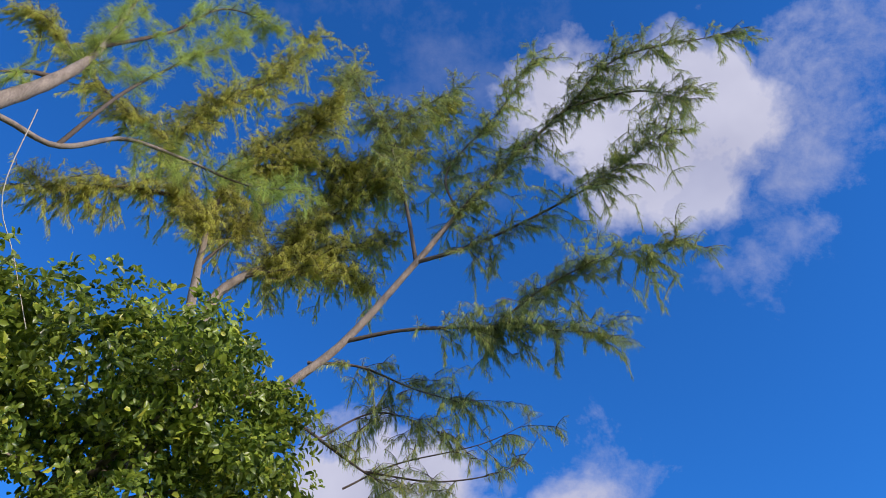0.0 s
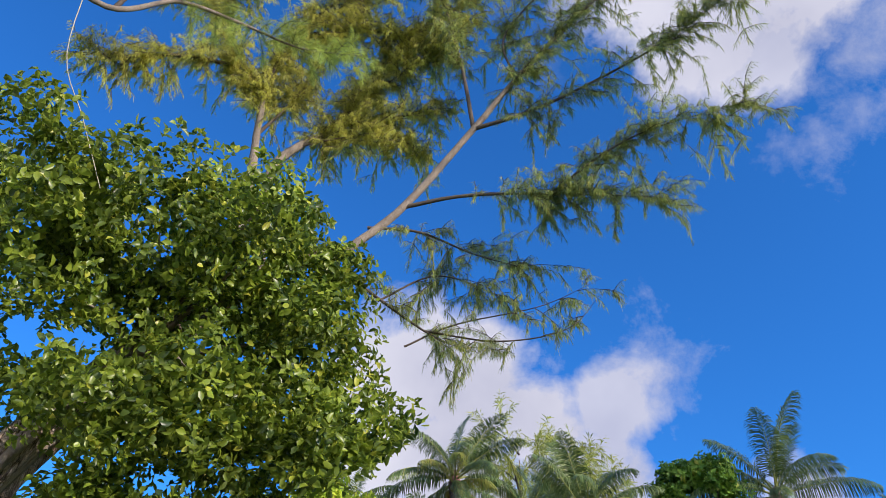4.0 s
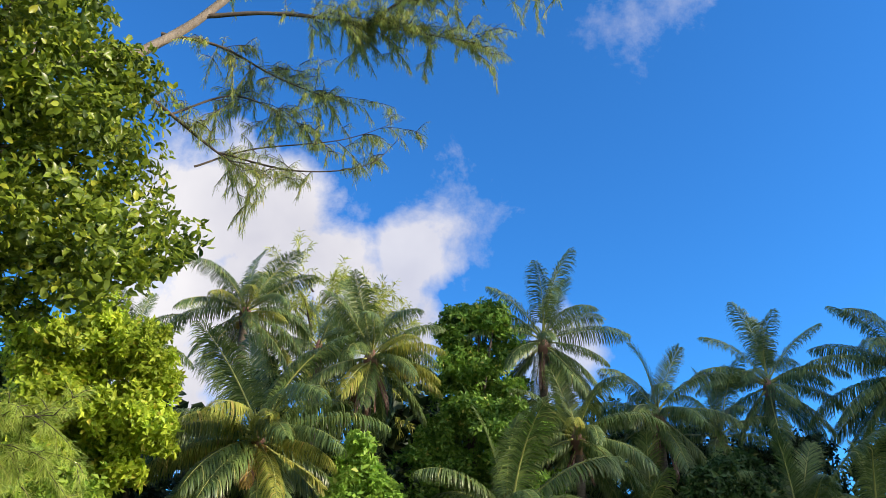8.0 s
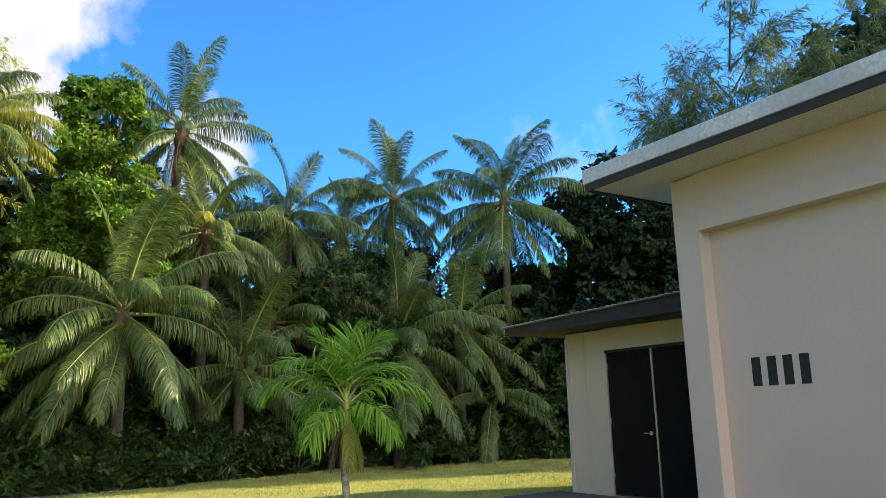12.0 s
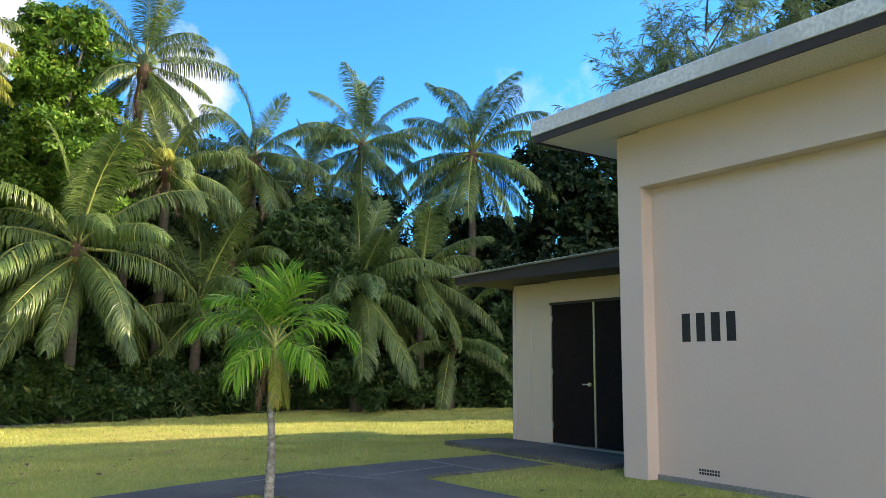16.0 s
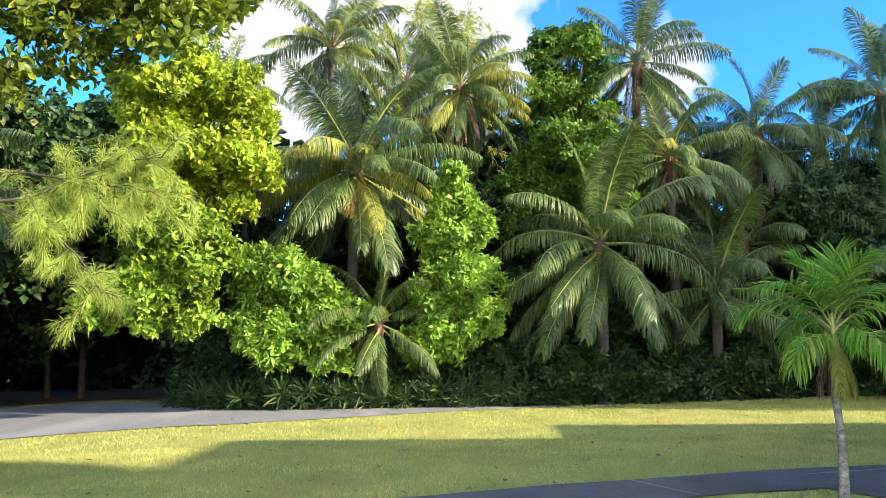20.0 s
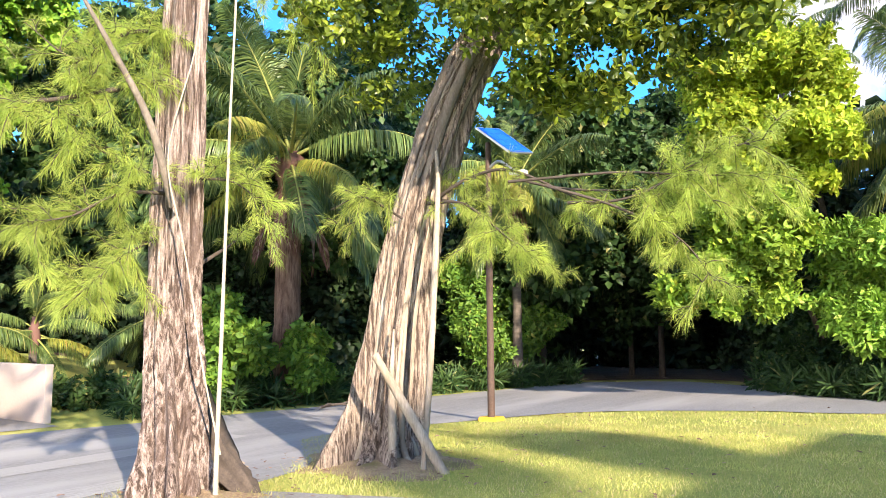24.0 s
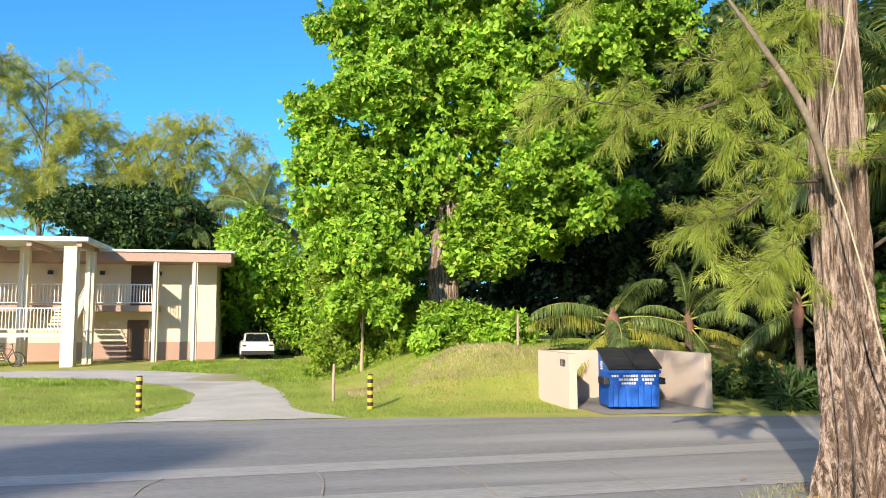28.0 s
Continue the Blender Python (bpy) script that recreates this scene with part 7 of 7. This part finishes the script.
def build_roots():
    """Fig roots grown round the leaning trunk, a propped log and hanging ropes."""
    t = thing("fig_roots", (-6.9, 8.4, -0.2), "pale strangler fig roots wrapped round the leaning trunk", "roots")
    g = np.random.default_rng(4)
    trunk = spline([(-6.95, 8.4, -0.4), (-6.95, 8.5, 0.5), (-6.88, 8.58, 1.6), (-6.75, 8.71, 2.8), (-6.48, 8.9, 4.0), (-6.2, 9.08, 4.9), (-5.6, 9.4, 6.2)], 40)
    rad = np.interp(np.linspace(0, 1, 40), np.linspace(0, 1, 7), [0.38, 0.29, 0.265, 0.26, 0.255, 0.25, 0.235])
    base = np.array((-6.9, 8.4, -0.2))
    for k in range(30):
        a0, tw = g.uniform(0, 6.28), g.uniform(-0.7, 0.7)
        i0, i1 = int(g.integers(0, 3)), int(g.integers(16, 39))
        ii = np.linspace(i0, i1, 22)
        c = np.stack([np.interp(ii, np.arange(40), trunk[:, j]) for j in range(3)], -1)
        R = np.interp(ii, np.arange(40), rad) * 1.02
        R = R * (1 + 0.45 * np.exp(-(ii - i0) / 2.2) * g.uniform(0, 1))
        a = a0 + tw * np.linspace(0, 1, 22) + 0.12 * np.sin(np.linspace(0, 9, 22) + k)
        P = c + np.column_stack([R * np.cos(a), R * np.sin(a), np.zeros(22)])
        r0 = g.uniform(0.025, 0.075)
        V, F = tube(P - base, [r0 * 1.5, r0, r0 * 0.7, r0 * 0.4], 8, 0.05, None, k)
        place("root", mesh_np("root", V, F, M["root"] if k % 3 else M["bark_pale"], True), t)
    for k in range(30):
        a, top, dr, out = g.uniform(0, 6.28), g.uniform(0.7, 2.6), g.uniform(-0.5, 0.5), g.uniform(0.05, 0.45)
        q = []
        for z, R, w in ((top, 0.25, 0.0), (top * 0.62, 0.28, 0.3), (top * 0.3, 0.32, 0.6), (0.12, 0.4 + 0.15 * out, 0.8), (-0.1, 0.46 + 0.5 * out, 0.95), (-0.3, 0.52 + 0.8 * out, 1.0)):
            q.append((-6.92 + R * math.cos(a + dr * w) + 0.06 * z, 8.48 + R * math.sin(a + dr * w) + 0.08 * z, z))
        r0 = g.uniform(0.018, 0.05)
        V, F = tube(spline(np.array(q) - base, 18), [r0 * 0.35, r0, r0 * 1.3, r0 * 1.2, r0 * 0.5], 8, 0.06, None, k)
        place("root", mesh_np("root", V, F, M["bark_pale"] if k % 3 else M["root"], True), t)
    for k in range(16):
        a0, tw, i0 = g.uniform(0, 6.28), g.uniform(-0.9, 0.9), int(g.integers(17, 26))
        ii = np.linspace(i0, 39, 20)
        c = np.stack([np.interp(ii, np.arange(40), trunk[:, j]) for j in range(3)], -1)
        R = np.interp(ii, np.arange(40), rad) * (1.02 + 0.12 * np.sin(np.linspace(0, 5, 20) + k))
        a = a0 + tw * np.linspace(0, 1, 20)
        r0 = g.uniform(0.03, 0.08)
        V, F = tube(c + np.column_stack([R * np.cos(a), R * np.sin(a), np.zeros(20)]) - base, [r0 * 0.3, r0, r0, r0], 8, 0.08, None, k)
        place("root", mesh_np("root", V, F, M["limb"], True), t, "dark weathered root")
    V, F = tube(spline(np.array([(-5.9, 7.9, -0.2), (-5.88, 8.0, 0.8), (-5.92, 8.15, 1.8), (-6.0, 8.35, 2.9), (-6.15, 8.6, 3.7), (-6.35, 8.8, 4.3)]) - base, 24), [0.035, 0.04, 0.045, 0.035, 0.015], 9, 0.05)
    place("aerial_root", mesh_np("aerial_root", V, F, M["root"], True), t, "pale straight aerial root")
    V, F = tube(spline(np.array([(-6.34, 7.85, -0.25), (-6.36, 7.9, 0.3), (-6.46, 8.0, 0.9), (-6.58, 8.2, 1.6)]) - base, 14), [0.05, 0.055, 0.045, 0.012], 9, 0.06)
    place("aerial_root", mesh_np("aerial_root", V, F, M["root"], True), t, "short aerial root merging into the trunk")
    lg = thing("leaning_log", (-5.65, 7.95, -0.2), "pale barkless log leaning against the fig roots", "log")
    V, F = tube(spline([(0.05, 0.05, 0.0), (-0.3, -0.22, 0.75), (-0.66, -0.48, 1.5)], 12), [0.065, 0.06, 0.05], 10, 0.06)
    place("log", mesh_np("log", V, F, M["root"], True), lg)
    rp = thing("hanging_rope", (-6.9, 5.6, -0.1), "pale rope hanging beside the ironwood trunk", "rope")
    V, F = tube(spline([(0, 0, 0.0), (-0.02, 0.02, 0.5), (-0.2, 0.2, 2.1), (-0.4, 0.4, 4.1), (-0.6, 0.6, 6.4), (-0.8, 0.5, 9.0)], 30), [0.03, 0.022, 0.015, 0.013], 8, 0.05)
    place("rope", mesh_np("rope", V, F, M["rope"], True), rp)
    rp = thing("rope_on_trunk", (-7.0, 5.65, 0.0), "thin pale rope tied round the ironwood trunk", "rope")
    V, F = tube(spline([(0.1, 0.0, 0.3), (-0.07, -0.14, 1.27), (-0.3, -0.1, 1.95), (-0.51, -0.11, 2.67), (-0.66, -0.21, 3.57), (-0.45, -0.05, 4.77), (-0.4, 0.0, 5.6)], 26), [0.011, 0.009], 7)
    place("rope", mesh_np("rope", V, F, M["rope"], True), rp)


build_roots()


def build_vines():
    t = thing("hanging_vine", (-5.6, 6.3, 9.6), "thin bare vine hanging before the fig crown", "vine")
    V, F = tube(spline([(-0.1, -0.2, 1.6), (0, 0, 0), (0.4, 0.3, -0.9), (0.8, 0.6, -1.8)], 16), [0.008, 0.006], 5)
    place("stem", mesh_np("stem", V, F, M["rope"], True), t)


build_vines()


def soil_patch(x, y, rx, ry, rise, seed, turn=0.0):
    """Low mound of bare soil and litter round a trunk."""
    g = np.random.default_rng(seed)
    rings, n = 9, 48
    ph = g.uniform(0, 6.28, 4)
    a = np.linspace(0, 2 * np.pi, n, endpoint=False)
    edge = 1 + 0.16 * np.sin(2 * a + ph[0]) + 0.12 * np.sin(5 * a + ph[1]) + 0.07 * np.sin(9 * a + ph[2])
    u = np.linspace(0, 1, rings)[:, None]
    dx, dy = rx * u * edge * np.cos(a), ry * u * edge * np.sin(a)
    X, Y = x + dx * math.cos(turn) - dy * math.sin(turn), y + dx * math.sin(turn) + dy * math.cos(turn)
    Z = gz(X, Y) + rise * (1 - u**1.4) - 0.02 + 0.018 * g.standard_normal(X.shape) * (1 - u)
    i, j = np.meshgrid(np.arange(rings - 1), np.arange(n), indexing="ij")
    F = np.stack([i * n + j, (i + 1) * n + j, (i + 1) * n + (j + 1) % n, i * n + (j + 1) % n], -1).reshape(-1, 4)
    tagged(place("soil_patch", mesh_np("soil_patch", np.column_stack([X.ravel(), Y.ravel(), Z.ravel()]), F, M["litter_soil"], True)), "brown soil and litter round a tree foot", "soil", kind="structure")


soil_patch(-6.9, 8.4, 1.5, 1.2, 0.16, 1)
soil_patch(-7.25, 5.6, 1.15, 0.85, 0.1, 2, -0.3)



def fallen_wood():
    """Old logs lying along the forest edge and a broken branch by the road."""
    for k, (x, y, length, turn, r0) in enumerate(((4.5, 22.2, 1.1, 4, 0.07), (5.6, 22.0, 1.3, -6, 0.08), (6.9, 22.15, 1.5, 9, 0.06), (7.9, 22.3, 0.7, -20, 0.05))):
        g = thing("fallen_log", (x, y, float(gz(x, y)) + r0 * 0.7), "weathered grey log lying at the forest edge", "log", "logs at the forest edge", turn=turn)
        V, F = tube(spline([(-length / 2, 0, 0), (0, 0.05, 0.01), (length / 2, -0.03, 0)], 10), [r0, r0 * 1.05, r0 * 0.8], 9, 0.06, None, k)
        place("log", mesh_np("log", V, F, M["root"], True), g)
    b = thing("fallen_branch", (-12.9, 14.35, float(gz(-12.9, 14.35)) + 0.06), "dark broken branch lying on the asphalt", "branch", turn=18)
    for pts, r0 in (([(-0.5, 0, 0.02), (0, 0.04, 0.1), (0.45, 0, 0.0)], 0.04), ([(0, 0.04, 0.1), (0.2, 0.2, 0.16), (0.35, 0.35, 0.05)], 0.025), ([(-0.2, 0.02, 0.06), (-0.25, -0.2, 0.12), (-0.4, -0.35, 0.0)], 0.02)):
        V, F = tube(spline(pts, 9), [r0, r0 * 0.5], 7, 0.08)
        place("limb", mesh_np("limb", V, F, M["twig"], True), b)


fallen_wood()

# ---- lawn blades and litter ----


def build_grass():
    def tufts(n, x0, x1, y0, y1, h, w, seed, name, label, ok, mat="blade"):
        g = np.random.default_rng(seed)
        P = np.column_stack([g.uniform(x0, x1, n), g.uniform(y0, y1, n)])
        P = P[ok(P)]
        z = gz(P[:, 0], P[:, 1]) - 0.02
        a = g.uniform(0, 6.28, len(P))
        hh = h * g.uniform(0.5, 1.4, len(P))
        side = np.column_stack([np.cos(a), np.sin(a), np.zeros(len(P))]) * w * 0.5
        b = np.column_stack([P, z])
        tip = b + np.column_stack([g.normal(0, 0.5, (len(P), 2)) * hh[:, None], hh])
        V = np.stack([b - side, b + side, tip], 1).reshape(-1, 3)
        tagged(place(name, mesh_np(name, V, np.arange(len(V)).reshape(-1, 3), M[mat])), label, "grass", kind="stuff")

    def walk_free(P):
        x, y = P[:, 0], P[:, 1]
        mid = np.interp(x, [-6.7, -3.8, 1.4, 5.0, 7.8, 9.9], [6.05, 6.35, 7.95, 8.8, 8.8, 8.65])
        on_path = (np.abs(y - mid) < np.interp(x, [-6.7, -3.8, 1.4], [0.2, 0.42, 0.66])) & (x < 10)
        branch = (x > 5.0) & (x < 7.4) & (y < 8.5)
        edge = np.interp(y, [-40, 2, 5, 7.6, 10.5, 11.5, 14, 16.4], [-7.1, -7.1, -7.0, -7.5, -10.5, -9.9, -8.7, -7.2])
        side_edge = np.interp(x, [-9.4, -7.4, -4.1, -2.6, -0.4, 2.3, 5.3, 8.2, 16], [12.3, 15.8, 17.0, 17.1, 18.1, 19.5, 20.5, 21.6, 23.1])
        hall = (x > 9.5) & (y < 6.7)
        bare = (np.hypot((x + 6.75) / 1.25, y - 8.3) < 0.95) | (np.hypot((x + 7.25) / 1.2, y - 5.55) < 0.65)
        bare &= np.sin(x * 37.0) * np.sin(y * 41.0) < 0.55
        return ~on_path & ~branch & (x > edge) & (y < side_edge) & ~hall & ~bare

    tufts(230000, -10, 14, 3.5, 13, 0.05, 0.011, 1, "lawn_grass", "short mown lawn grass", walk_free)
    tufts(120000, -10, 24, 11, 23, 0.05, 0.02, 2, "lawn_grass", "short mown lawn grass", walk_free)
    def verge(P):
        x, y = P[:, 0], P[:, 1]
        drive = (y < np.interp(x, [-24, -20.2, -18, -16.2], [-0.4, -0.1, 0.2, 1.3])) & (y > np.interp(x, [-28, -24, -20.1, -17.6, -16.2], [-5.6, -2.9, -2.4, -2.9, -3.6]))
        return ~drive & ~((x > -19.1) & (y > 6)) & (x < -16.6 + 0.12 * np.maximum(y, 0))

    tufts(110000, -27, -16.4, -8, 11, 0.055, 0.017, 3, "roadside_grass", "rough grass beside the road", verge, "blade_green")
    tufts(50000, -40, -26, -14, 5, 0.1, 0.05, 4, "roadside_grass", "grass by the apartments", lambda P: ~((P[:, 1] < np.interp(P[:, 0], [-33.6, -30, -24], [-5.5, -1.9, -0.2])) & (P[:, 1] > np.interp(P[:, 0], [-34, -29.8, -28.4, -24], [-12, -9.5, -6.0, -3.1]))), "blade_green")
    tufts(26000, -23.5, -18.2, 1.5, 8.2, 0.09, 0.016, 7, "dry_grass", "dry tan grass on the bank", lambda P: (P[:, 0] < -20.3) & (np.sin(P[:, 0] * 1.7) + np.sin(P[:, 1] * 1.3 + 1) + 0.6 * np.sin(P[:, 1] * 4.1 + P[:, 0] * 3) > -0.2), "blade_dry")
    tufts(4500, -8.6, -5.4, 4.2, 9.8, 0.1, 0.009, 6, "foot_grass", "longer grass round the tree feet", lambda P: (np.hypot(P[:, 0] + 7.2, P[:, 1] - 5.4) < 1.2) | (np.hypot(P[:, 0] + 6.7, P[:, 1] - 8.2) < 1.3))
    g = np.random.default_rng(9)
    n = 700
    P = np.column_stack([g.uniform(-9, 10, n), g.uniform(4, 20, n)])
    P = P[walk_free(P) | (g.uniform(0, 1, n) < 0.15)]
    s = g.uniform(-8, 20, 900)
    edge = np.column_stack([s, np.interp(s, [-8, -5.7, -3.2, -0.7, 2.7, 9, 16, 20], [27.4, 25.4, 23.5, 22.1, 21.8, 22.2, 23.9, 23]) + g.normal(-0.1, 0.3, 900)])
    bank = np.column_stack([g.uniform(-22.5, -18.3, 500), g.uniform(3, 14, 500)])
    foot = np.vstack([np.column_stack([g.normal(-6.9, 0.7, 260), g.normal(8.2, 0.6, 260)]), np.column_stack([g.normal(-7.2, 0.55, 200), g.normal(5.5, 0.45, 200)])])
    P = np.vstack([P, edge, bank, foot])
    P = np.column_stack([P, gz(P[:, 0], P[:, 1]) + 0.03])
    V, F = bake([leaf_shape(0.1, 0.06, 0.12, 0.1)], P, axes_to(np.column_stack([g.normal(0, 0.16, (len(P), 2)), np.ones(len(P))])), g.uniform(0.4, 1.0, len(P)))
    tagged(place("fallen_leaves", mesh_np("fallen_leaves", V, F, M["litter"])), "dry brown leaves scattered on the lawn", "leaves", kind="stuff")


build_grass()
